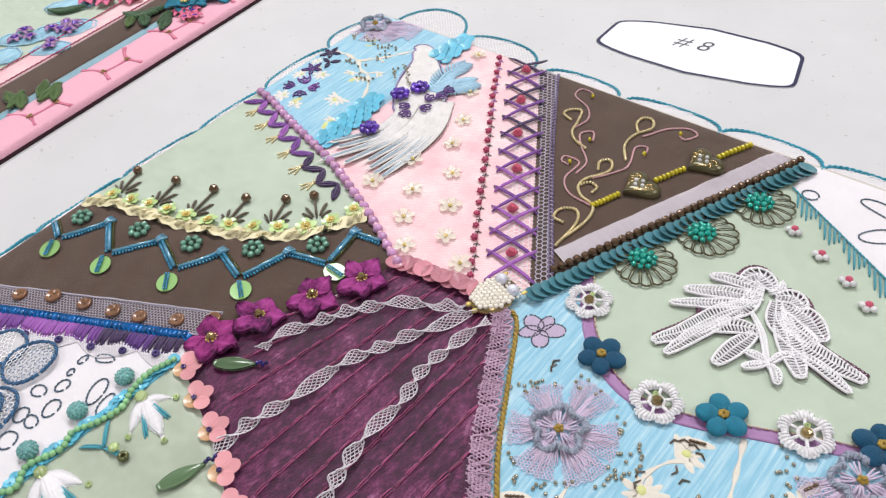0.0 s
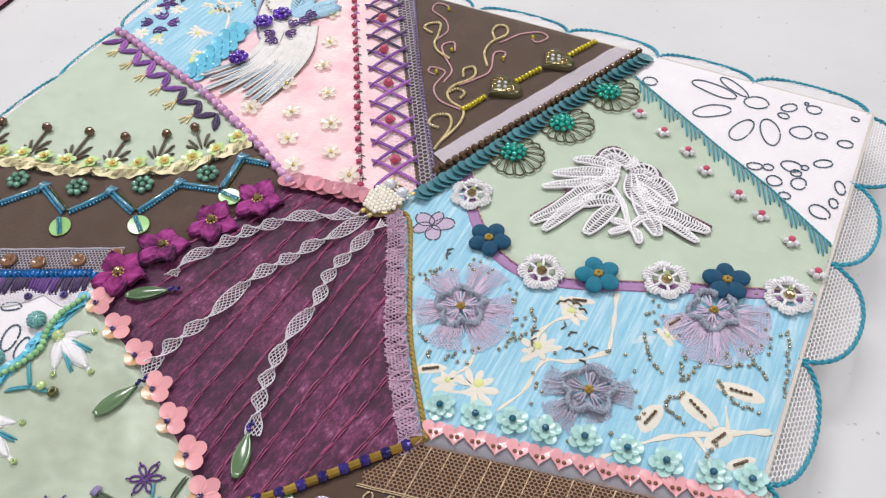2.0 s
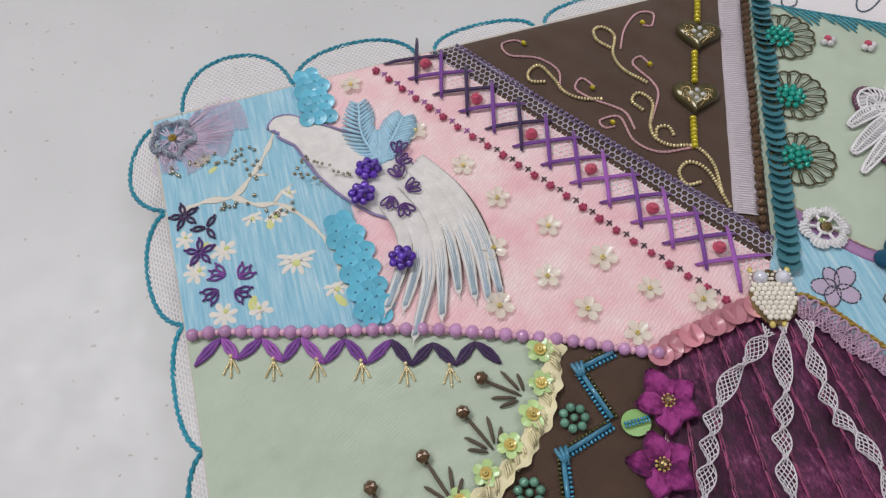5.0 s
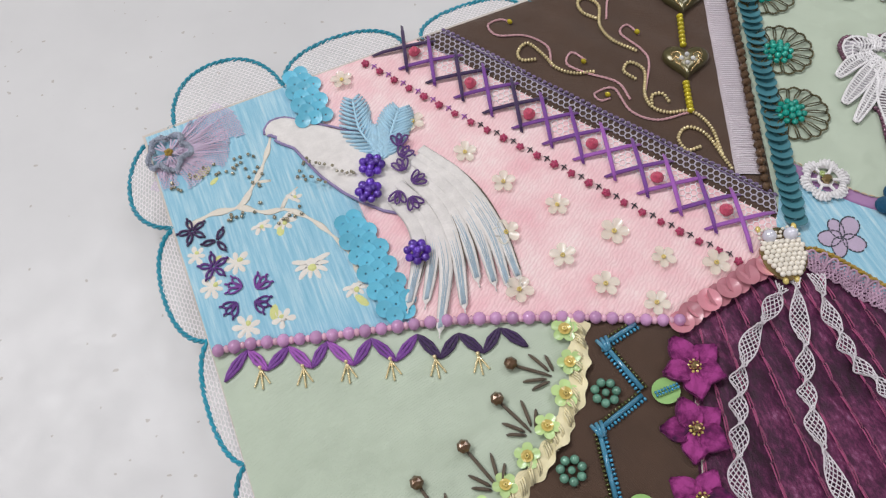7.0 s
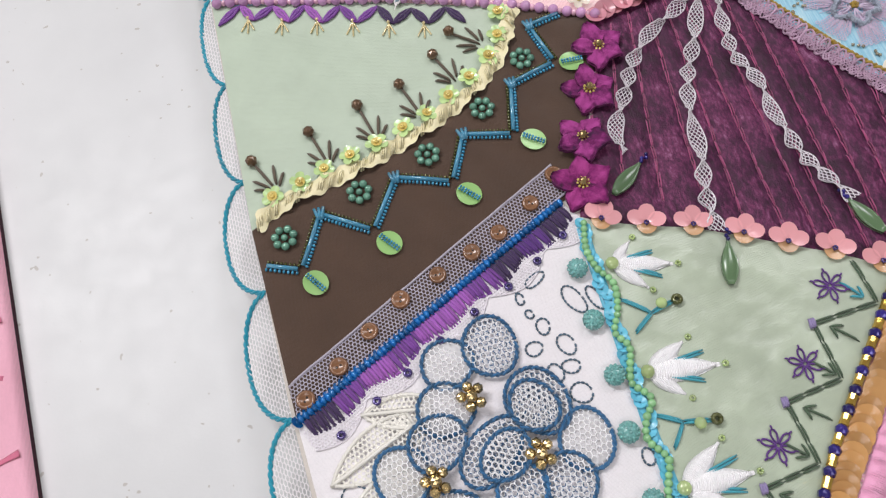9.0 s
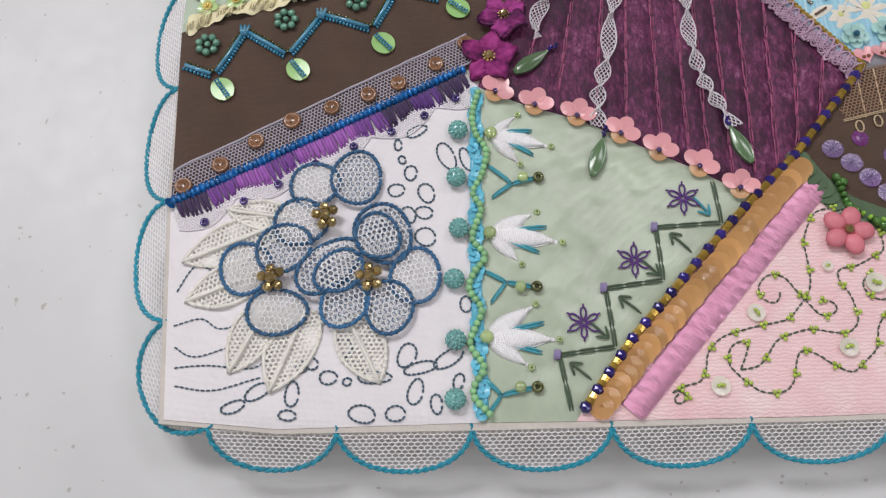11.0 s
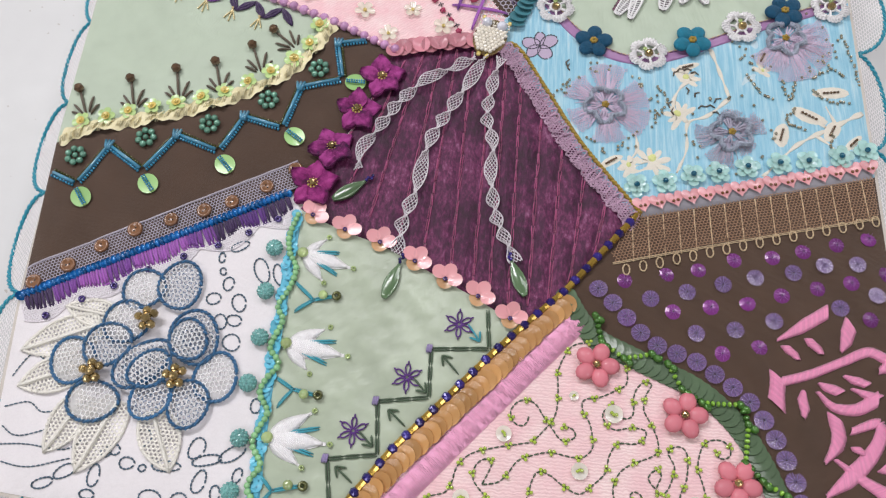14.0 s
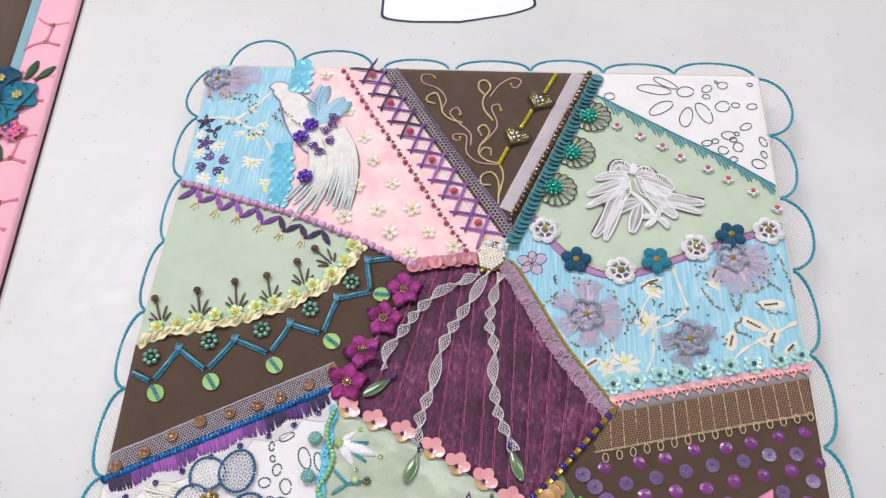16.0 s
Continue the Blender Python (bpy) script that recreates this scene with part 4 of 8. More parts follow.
def tulle_bloom(name, parent, x, y, reach, ring, mats, turn=0.0, sweep=((0, 1.0), (1.2, 1.0), (2.5, 1.0), (3.7, 1.0), (5.0, 1.0)), label=""):
    """A tulle flower: fanned embroidered threads, a raised chenille ring, a gold centre."""
    g = Geo()
    for a, k in sweep:
        for i in range(34):
            b = a + turn + rng.gauss(0, 0.30)
            r0, r1 = ring * 0.5, reach * k * rng.uniform(0.55, 0.95) * (1 - 0.5 * abs(b - a - turn))
            if r1 < ring * 0.7:
                continue
            g.stitch((x + r0 * math.cos(b), y + r0 * math.sin(b)), (x + r1 * math.cos(b + 0.06), y + r1 * math.sin(b + 0.06)), 0.17, 0.3 + 0.3 * rng.random(), 0, 4, 0.25)
        fan = [(x, y)] + [(x + reach * k * 0.92 * math.cos(a + turn + d), y + reach * k * 0.92 * math.sin(a + turn + d)) for d in (-0.42, -0.2, 0, 0.2, 0.42)]
        net(g, fan, 0.95, 0.26, 0.5, 0, a, 1.0)
    bloom = part(name, g, mats[0], parent, label)
    g = Geo()
    base = []
    for i in range(60):
        t = 2 * math.pi * i / 60
        r = ring * (0.78 + 0.36 * abs(math.sin(2.5 * t)))
        base.append((x + r * math.cos(t + turn), y + r * math.sin(t + turn), H(x, y) + 1.9 + 0.7 * math.sin(5 * t + 1) + 0.3 * math.sin(11 * t)))
    base.append(base[0])
    for p, q in zip(base, base[1:]):
        for _ in range(14):
            px = p[0] + (q[0] - p[0]) * rng.random()
            py = p[1] + (q[1] - p[1]) * rng.random()
            d = rng.uniform(-0.9, 0.9)
            e = math.atan2(py - y, px - x) + rng.gauss(0, 0.5)
            g.tube([(px - 0.8 * math.cos(e), py - 0.8 * math.sin(e), p[2] - 0.7 + d * 0.3), (px, py, p[2] + 0.5 + d * 0.3), (px + 0.9 * math.cos(e), py + 0.9 * math.sin(e), p[2] - 0.5 + d * 0.4)], 0.17, 3, 0, False)
    g.tube(base, 0.5, 6)
    part("chenille_ring", g, mats[1], bloom, "blue-grey chenille petal rim")
    g = Geo()
    for k in range(5):
        t = turn + k * 2 * math.pi / 5 + 0.6
        for d in (-0.25, 0, 0.25):
            g.tube([(x + 0.8 * math.cos(t), y + 0.8 * math.sin(t), H(x, y) + 1.0), (x + ring * 0.45 * math.cos(t + d), y + ring * 0.45 * math.sin(t + d), H(x, y) + 1.2), (x + ring * 0.8 * math.cos(t + d), y + ring * 0.8 * math.sin(t + d), H(x, y) + 1.5)], 0.3, 4)
    part("inner_stitching", g, mats[2], bloom)
    g = Geo()
    for k in range(5):
        t = k * 1.257
        g.ball(x + 0.8 * math.cos(t), y + 0.8 * math.sin(t), H(x, y) + 1.5, 0.7)
    g.ball(x, y, H(x, y) + 2.0, 0.8)
    part("centre_knot", g, "mustard", bloom, "mustard thread centre")
    return bloom


tulle_bloom("tulle_flower", bp, 4, 218.5, 14, 6.2, ("lilac_tulle", "grey_wool", "lilac_tulle"), 0.3, ((0, 1.9), (5.0, 1.2), (4.0, 1.0), (5.7, 1.5)), "lilac tulle flower with blue-grey chenille rim")

# aqua flower sequins, overlapped like scales
scale_m = sequin_geo(2.6, 0.28, 0.3, 16).mesh("aqua_sequin", "aqua_sequin")


def sequin_scales(line, columns, pitch):
    """Rows of round sequins, each row lapped by the one above it."""
    rows = even(line, int(length(line) / pitch) + 1)
    for i, (x, y, a) in enumerate(rows):
        across = columns - (i % 2 or i < 2)
        for k in range(across):
            o = (k - (across - 1) / 2) * 3.7
            px, py = x - math.sin(a) * o + rng.uniform(-.15, .15), y + math.cos(a) * o
            piece("sequin", scale_m, bp, px, py, H(min(max(px, 1), 60), min(py, 228)) + 1.3, 1.571 + rng.uniform(-.1, .1), rng.uniform(0.95, 1.05), -0.24, "round aqua sequin sewn like a scale")


sequin_scales([(50.5, 231), (51.5, 222), (51, 212)], 3, 2.9)
sequin_scales([(48.5, 172), (50.5, 161), (51.5, 149), (52.5, 138)], 3, 3.0)


def plain_applique():
    """The appliquéd cloth shape: padded outline, satin edging and long tail strips."""
    spine = glide([(34.5, 212.6), (36.2, 213.8), (39, 213.4), (42.5, 210.2), (46, 206.8), (50, 201.5), (55, 194.4), (60, 188), (64.5, 182.5), (68.5, 176), (71.2, 169), (72, 163)], 1.0)
    n = len(spine)
    half = np.interp(np.linspace(0, 1, n), [0, 0.03, 0.08, 0.13, 0.2, 0.3, 0.42, 0.55, 0.68, 0.8, 0.9, 1.0], [0.6, 2.6, 4.6, 5.0, 5.3, 7.4, 9.6, 11.0, 11.4, 10.2, 7.0, 2.5])
    g = Geo().tube([(x, y, 1.0 + 0.25 * math.sin(i * 0.21)) for i, (x, y) in enumerate(spine)], list(half), 24, 0, True, 0.11)
    ap = part("cloth_applique", g, "applique", quilt, "white cloth applique shape with long pale tail strips")
    sides = ([], [])
    for (x, y, a), w in zip(even(spine, n), half):
        for k, sgn in enumerate((1, -1)):
            sides[k].append((x - math.sin(a) * w * sgn, y + math.cos(a) * w * sgn, 1.15))
    g = Geo().tube(sides[0], 0.4, 5).tube(sides[1], 0.5, 5)
    part("satin_edging", g, "applique_edge", ap, "blue-grey corded edge")
    tips = [((78, 187), (86, 170), (88.5, 152), (87.5, 132)), ((76, 185), (83, 170), (86, 153), (83.5, 131)), ((74, 184), (80.5, 169), (82.5, 153), (80, 133)), ((72, 182), (77.5, 168), (78.5, 152), (76, 136)), ((70, 180), (75, 166), (74.5, 150), (69, 130)), ((67, 178), (71.5, 163), (70, 147), (59.5, 126.5)),
            ((65, 176), (69, 163), (67.5, 151), (59, 136)), ((63, 174), (66, 163), (64, 153), (54, 137))]
    for i, pts in enumerate(tips):
        g = Geo()
        path = glide(pts, 1.5)
        m = len(path)
        w = [0.8 + 1.5 * math.sin(math.pi * min(1, 0.2 + 0.78 * k / m)) if k < m - 2 else 0.2 for k in range(m)]
        g.tube([(x, y, 1.75 + 0.12 * (i % 3) + 0.2 * math.sin(k * 0.3)) for k, (x, y) in enumerate(path)], w, 8, 0, True, 0.25)
        strip = part("tail_strip", g, "applique", ap, "long white cloth tail strip")
        g = Geo()
        for o in (-1.1, -0.5, 0.3, 0.9):
            reach = path[int(m * rng.uniform(0.35, 0.6)):-2]
            g.tube([(x + o * (1 - 0.6 * k / len(reach)) + rng.uniform(-.08, .08), y, 2.24 + 0.12 * (i % 3) + 0.2 * math.sin((k + m - len(reach)) * 0.3) - 0.12 * o * o) for k, (x, y) in enumerate(reach)], [0.06 + 0.2 * k / len(reach) for k in range(len(reach))], 4)
        part("printed_streak", g, "feather", strip, "blue-grey printed streaks")
        side = path[m // 6:m - 3]
        g = Geo().tube([(x + w[k + m // 6] * 0.95, y, 1.85) for k, (x, y) in enumerate(side)], [0.12 + 0.14 * math.sin(math.pi * k / len(side)) for k in range(len(side))], 4)
        part("dark_gap", g, "olive", strip, "dark brown line beside the strip")
    g = Geo().tube([(x, y, 1.6) for x, y in glide([(77, 182), (84, 168), (88.5, 152), (89.5, 142)], 1.5)], 0.35, 5)
    part("dark_edging", g, "olive", ap)
    return ap


ap = plain_applique()


def lace_leaf(parent, path, width, mat, z0=2.4, label=""):
    """Dense lace motif: slanting satin bars off a raised midrib."""
    g = Geo()
    q = even(glide(path, 1.0), 15)
    for i, (x, y, a) in enumerate(q):
        w = width * math.sin(math.pi * (0.2 + 0.7 * i / 14)) ** 0.6
        for sgn in (-1, 1):
            b = a + sgn * 0.85
            e = (x + w * math.cos(b), y + w * math.sin(b))
            g.tube([(x, y, z0 + 0.5), ((x + e[0]) / 2 - 0.5 * math.cos(a), (y + e[1]) / 2 - 0.5 * math.sin(a), z0 + 0.75), (*e, z0)], [0.46, 0.62, 0.42], 6)
    g.tube([(x, y, z0 + 0.75) for x, y, a in q], 0.45, 5)
    return part("lace_leaf", g, mat, parent, label)


for path, w in (([(65.5, 190), (62.8, 201), (64.5, 213)], 7.0), ([(66.5, 189), (71.5, 196), (77, 203.5)], 7.6), ([(65.5, 188), (67, 194), (68.5, 200)], 5.4)):
    lace_leaf(quilt, path, w, "ice_lace", 1.6, "ice-blue lace leaf motif")

# clusters of purple foil beads, seven to a cluster
pb = bead_mesh("purple_bead", "purple_bead", 1.45)
for cx, cy in ((61.6, 186.4), (57.6, 178), (63.6, 153)):
    hub = piece("bead_cluster", pb, quilt, cx, cy, 4.6, 0, 1, 0, "cluster of glossy purple foil beads")
    for k in range(7):
        piece("bead", pb, hub, 2.9 * math.cos(k * 0.8976 + cx), 2.9 * math.sin(k * 0.8976 + cx), -0.7, k, rng.uniform(0.9, 1.08))
    for k in range(3):
        piece("bead", pb, hub, 1.6 * math.cos(k * 2.094), 1.6 * math.sin(k * 2.094), 0.3, k, 0.8)
g = Geo()
for x, y, t in ((71, 186, 0.6), (70, 181, 1.6), (71, 176, 0.2), (66, 174.5, 4.2), (72, 190, 1.2), (68.5, 171, 4.9)):
    for d in (-0.6, 0, 0.6):
        c, s = math.cos(t + d), math.sin(t + d)
        loop = [(x + (2.2 - 2.2 * math.cos(k * 0.628)) * c - 0.9 * math.sin(k * 0.628) * s, y + (2.2 - 2.2 * math.cos(k * 0.628)) * s + 0.9 * math.sin(k * 0.628) * c, 3.3) for k in range(11)]
        g.tube(loop, 0.33, 5)
part("stitched_sprig", g, "violet", ap, "lilac lazy-daisy stitched sprig")
g = Geo()
for x0, y0, x1, y1, n in ((43, 197, 50, 192, 6), (51, 189, 56, 186, 5), (43, 191, 46, 187, 5)):
    for x, y, a in even([(x0, y0), (x1, y1)], n):
        g.ball(x + rng.uniform(-.5, .5), y + rng.uniform(-.5, .5), 3.2, 0.6, 1, 1, 0.8, 0, 6, 4)
part("seed_bead_scatter", g, "silver", ap, "silver-bronze seed beads")

# ---- pink damask patch ----
pd = patch["pink_damask_patch"]
clear5 = flower_sequin_geo(4.0, 5, 0.45, 0.9).mesh("clear_flower", "clear_sequin")
gold_seed = bead_mesh("gold_seed", "gold_glass", 0.75, hole=True)
for x, y in ((64.1, 223), (79.5, 197.9), (90.2, 180.3), (96.7, 165.5), (108.1, 151.7), (119.4, 136.9), (102.2, 135.8), (128.3, 123.7), (109.3, 122.9), (119.7, 112.1), (141, 116.1), (90.2, 149.2), (86.1, 131.1)):
    fl = piece("flower_sequin", clear5, pd, x, y, H(x, y) + 0.5, rng.random() * 6, rng.uniform(0.9, 1.1), rng.uniform(-.2, .2), "iridescent clear flower sequin with gold bead")
    piece("gold_bead", gold_seed, fl, 0, 0, 0.6)

# lilac bead line along the seam
big = bead_mesh("lilac_bead", "lilac_bead", 2.0, 0.95, 0.9, 12, 8)
small = bead_mesh("pink_bead", "lilac_small", 1.15, 0.8, 0.95)
seam = glide([(1, 148), (10, 146.3), (27.4, 140.8), (43.6, 136.3), (64.3, 130.4), (84.2, 122.6), (100.2, 115.8), (115.6, 108.2), (123, 105)], 1.5)
for i, (x, y, a) in enumerate(even(seam, 57)):
    if i % 2 == 0:
        piece("lilac_bead", big, quilt, x, y, 1.5, a, rng.uniform(0.92, 1.05))
    else:
        piece("pink_bead", small, quilt, x, y, 1.3, a, rng.uniform(0.9, 1.1))
rose = sequin_geo(3.2, 0.5, 1.0).mesh("rose_sequin", "rose_sequin")
for i, (x, y, a) in enumerate(even(glide([(123, 104), (132, 106.5), (141, 108.2), (150, 109.2), (157, 109.5)], 1), 11)):
    piece("rose_sequin", rose, quilt, x, y + 0.4 * math.sin(i), 1.2 + 0.45 * (i % 2), rng.random() * 6, 1.1, rng.uniform(0.04, 0.2))

# net insertion with herringbone stitching and rose knots
netting = part("mauve_net_insertion", net(Geo(), [(93, 229), (102.5, 229.5), (133, 182), (170, 128.5), (166, 122), (129, 177)], 2.0, 0.42, 0.35, 0, -0.98), "grey_net", quilt, "mauve-grey net insertion over brown cloth")
part("net_half", net(Geo(), [(85, 229), (93, 229), (129, 177), (165, 122), (160, 113), (122, 170)], 2.0, 0.26, 0.3, 0, -0.98), "white_lace", netting, "pale net over pink damask")
g = Geo()
line = even(glide([(103, 229), (133, 181.5), (169, 129)], 1), 60)
for i, (x, y, a) in enumerate(line):
    g.ball(x, y, H(x, y) + 0.5, 0.75, 1.2, 0.8, 0.7, a, 6, 4)
g.tube([(x - 1.2 * math.sin(-a), y - 1.2 * math.cos(a), H(x, y) + 0.4) for x, y, a in line], 0.3, 5)
part("purple_braid", g, "mauve_net", netting, "purple looped braid edge")
rows = even([(88, 227), (161, 116)], 13)
for i, (x, y, a) in enumerate(rows[:-1]):
    g = Geo()
    ux, uy, nx, ny = math.cos(a), math.sin(a), -math.sin(a), math.cos(a)
    L = 9.4
    for sgn in (-1, 1):
        for o in (-0.3, 0.3):
            p = (x - ux * 7.4 + nx * sgn * L * 0.9 + o * ux, y - uy * 7.4 + ny * sgn * L * 0.9 + o * uy)
            q = (x + ux * 7.0 - nx * sgn * L * 0.86 + o * ux, y + uy * 7.0 - ny * sgn * L * 0.86 + o * uy)
            g.stitch(p, q, 0.48, 0.7 + 0.25 * (sgn > 0), 0, 5, 0.6)
    part("herringbone_stitch", g, (["dark_violet", "purple"][i % 2] if i < 6 else ["purple", "orchid"][i % 2] if i < 12 else "violet"), netting, "purple herringbone cross stitch")
knot = Geo()
for k in range(22):
    t, r = k * 0.75, 2.0 * (1 - k / 30)
    knot.ball(r * 0.55 * math.cos(t), r * 0.55 * math.sin(t), 0.4 + k * 0.05, 0.75, 1.2, 0.7, 0.7, t + 1.57, 6, 4)
knot = knot.mesh("rose_knot", "rose_knot")
for x, y in ((90.1, 223.2), (101.9, 203.6), (114.2, 184.7), (127.2, 166.3), (139.3, 147.4), (152.3, 129.5)):
    piece("rose_knot", knot, quilt, x, y, H(x, y) + 0.9, rng.random() * 6, 1.4, 0, "raspberry-pink bullion rose knot")
red = Geo()
for k in range(9):
    red.ball(0.55 * math.cos(k * 1.3), 0.55 * math.sin(k * 1.3), 0.5 + 0.06 * k, 0.75, 1, 0.7, 0.8, k * 1.3, 6, 4)
red = red.mesh("red_knot", "red_knot")
crosses = even([(73.5, 226), (90, 199.5), (112, 167), (130, 139), (147, 114)], 23)
for x, y, a in crosses:
    piece("french_knot", red, quilt, x, y, H(x, y) + 0.1, rng.random() * 6, rng.uniform(1.0, 1.2))
for (x, y, a), (x2, y2, _) in zip(crosses, crosses[1:]):
    mx, my = (x + x2) / 2 + 0.8, (y + y2) / 2 + 0.6
    g = Geo().stitch((mx - 1.1, my - 0.6), (mx + 1.1, my + 0.6), 0.22).stitch((mx - 0.5, my + 1.1), (mx + 0.5, my - 1.1), 0.22, 0.4)
    part("cross_stitch", g, "black" if y < 192 else "orchid", quilt)

# ---- brown triangle: couched vines, hearts, beads ----
bt = patch["brown_triangle_patch"]
pink_vines = [[(125, 221.6), (122.3, 224.6), (117.3, 224), (118.5, 218.5), (127.2, 214.2), (131.5, 207.2), (129.4, 199.7)], [(140.6, 197), (137.7, 201.7), (134.2, 198.2), (138, 192.6), (145.5, 185), (146.2, 177)],
              [(140.8, 180.1), (137.4, 180.5), (137.1, 183.8), (143.5, 183.1), (144.2, 172.8), (149.8, 166.7), (160.2, 164.8)], [(154.7, 209.8), (159.3, 217.5), (166.1, 223.1), (171.3, 221.3), (168.8, 216.3), (165.8, 217.4)],
              [(161.4, 199.1), (159.7, 204.5), (156, 202.2), (159, 193.3), (158.7, 187.6), (152.2, 178)]]
gold_vines = [[(125.6, 204.3), (121.3, 205.9), (121.9, 209.6), (126.2, 211.1), (129, 204.2), (130.4, 198.2), (134.5, 193.8), (140.6, 191.6)], [(151.6, 211.4), (148.7, 215.5), (149, 220), (152.5, 220.9), (155, 216), (151.5, 208.3), (152.2, 200.8), (157, 193.4)],
              [(151.5, 183.5), (149.6, 187.8), (152.8, 190), (155.5, 184.9), (151.2, 176.7), (150.9, 171.4), (154.6, 167.4), (161.2, 164.8), (163.5, 157.2), (161.9, 147.5)], [(156.8, 171.3), (156.6, 174.8), (153.1, 175.3), (150.9, 171.4)],
              [(157, 152.3), (152.9, 152.9), (152.6, 157.8), (157.1, 160.2), (161.1, 154.8), (161.6, 141.7)]]
for pts in pink_vines:
    part("couched_vine", cord(Geo(), on_cloth(glide(pts, 0.7), 0.4), 0.42, 1.4), "blush", bt, "blush-pink couched cord scroll")
for pts in gold_vines:
    part("beaded_vine", bead_string(Geo(), glide(pts, 0.5), 0.66, 0, 1.0), "pale_gold", bt, "gold seed-bead scroll")
yg = bead_mesh("yellow_bead", "yellow_gold", 1.15, 0.7, 1.0)
for x, y in ((124.5, 222), (139.5, 196.5), (140.5, 181.5), (166, 218), (161, 200)):
    piece("yellow_bead", yg, bt, x, y, H(x, y) + 0.9, 0.6, 0.9)
for a, b, n in (((190.0, 226.0), (184.0, 213.0), 9), ((177.0, 200.0), (172.0, 189.0), 8), ((165.0, 175.0), (161.0, 165.0), 8)):
    for x, y, t in even([a, b], n):
        piece("yellow_bead", yg, bt, x, y, H(x, y) + 1.0, t, 1.05)


def heart_charm(x, y, turn):
    g = Geo()
    v, f, n = [], [], 28
    for k, (s, z) in enumerate(((1.0, 0.0), (1.0, 1.1), (0.86, 1.7), (0.45, 1.9), (0.0, 1.8))):
        for i in range(n):
            t = 2 * math.pi * i / n
            hx = 16 * math.sin(t) ** 3
            hy = 13 * math.cos(t) - 5 * math.cos(2 * t) - 2 * math.cos(3 * t) - math.cos(4 * t)
            v.append((hx * 0.33 * s, (hy + 2) * 0.31 * s, z))
    f = [(k * n + i, k * n + (i + 1) % n, (k + 1) * n + (i + 1) % n, (k + 1) * n + i) for k in range(4) for i in range(n)]
    heart = piece("heart_charm", g.add(v, f).mesh("heart_charm", "antique"), bt, x, y, H(x, y) + 0.2, turn, 1.42, 0, "antique-brass filigree heart charm with crystals")
    g = Geo()
    for s in (-1, 1):
        for k in range(2):
            sp = [(s * (2.6 + 1.2 * math.cos(t * 0.7) * (1 - t / 14)) - 0.4 * s, -0.6 + 1.6 * k + 1.3 * math.sin(t * 0.7) * (1 - t / 14), 1.85) for t in range(12)]
            g.tube(sp, 0.22, 4)
        g.tube([(s * 0.5, -3.2, 1.5), (s * 1.6, -1.8, 1.8), (s * 3.6, 1.5, 1.7), (s * 3.2, 3.2, 1.6)], 0.2, 4)
    ob = part("filigree", g, "gold", heart)
    cr = facet_mesh("crystal", "crystal", 0.58)
    for dx, dy in ((0, 1.3), (-1.3, 0.2), (1.3, 0.2), (0, -1.0)):
        piece("crystal", cr, heart, dx, dy, 2.0)


heart_charm(181.0, 206.0, -0.45)
heart_charm(169.0, 182.0, -0.45)
ribbon = part("mauve_gauze_ribbon", band(Geo(), [(202.4, 227.5), (165.4, 138)], 7.6, 0.35, 0, 0.16, 0.7), "pale_strip", quilt, "pale mauve gauze ribbon with fine pleats")
g = Geo()
for x, y, a in even([(202.5, 227.5), (165.5, 138)], 120):
    nx, ny = -math.sin(a), math.cos(a)
    j = rng.uniform(-0.3, 0.3)
    g.stitch((x - nx * 3.5, y - ny * 3.5), (x + nx * (3.6 + j), y + ny * (3.6 + j)), 0.13, 0.6, 0, 3, 0.1)
part("pleat", g, "lilac_net", ribbon)
bz = facet_mesh("bronze_bead", "bronze", 1.55)
for x, y, a in even([(208, 227.5), (167.5, 132)], 36):
    piece("bronze_bead", bz, quilt, x + rng.uniform(-.15, .15), y, 1.6, a + rng.uniform(-.3, .3), rng.uniform(0.92, 1.05))
ts = sequin_geo(3.4, 0.4, 0.5).mesh("teal_sequin", "teal_sequin")
for i, (x, y, a) in enumerate(even([(212, 224), (169, 119)], 40)):
    piece("teal_sequin", ts, quilt, x + 0.3 * math.sin(i * 2.1), y, 1.7, a, 1.0, -0.34 + 0.08 * math.sin(i * 1.7))

# ---- sage side patch: zigzag stitches, bead stems, twisted ribbon ----
ss = patch["sage_side_patch"]
zig = [(0.2, 138.7), (8.8, 145.1), (12.3, 136.9), (19.7, 141.3), (24, 132.7), (30.2, 138.4), (34.9, 128.7), (42, 134.2), (46.1, 125.2), (54.3, 130.2), (57.8, 121), (65.1, 126), (69.3, 117.8), (76.3, 122.8), (81.2, 114.7)]
for i, (a, b) in enumerate(zip(zig, zig[1:])):
    g = Geo()
    dx, dy = b[0] - a[0], b[1] - a[1]
    t, d = math.atan2(dy, dx), math.hypot(dx, dy)
    for o in (-0.9, 0.0, 0.9):
        bow = [(a[0] + dx * k - math.sin(t) * o * math.sin(math.pi * k) * 1.3, a[1] + dy * k + math.cos(t) * o * math.sin(math.pi * k) * 1.3) for k in (0, 0.2, 0.5, 0.8, 1)]
        g.tube(on_cloth(bow, 0.6 + 0.15 * (o == 0)), [0.3, 0.5, 0.55, 0.5, 0.3], 5)
    part("chevron_stitch", g, "orchid" if i < 6 and i % 2 else "purple" if i < 9 else "dark_violet", ss, "purple chevron stitch of stranded floss")
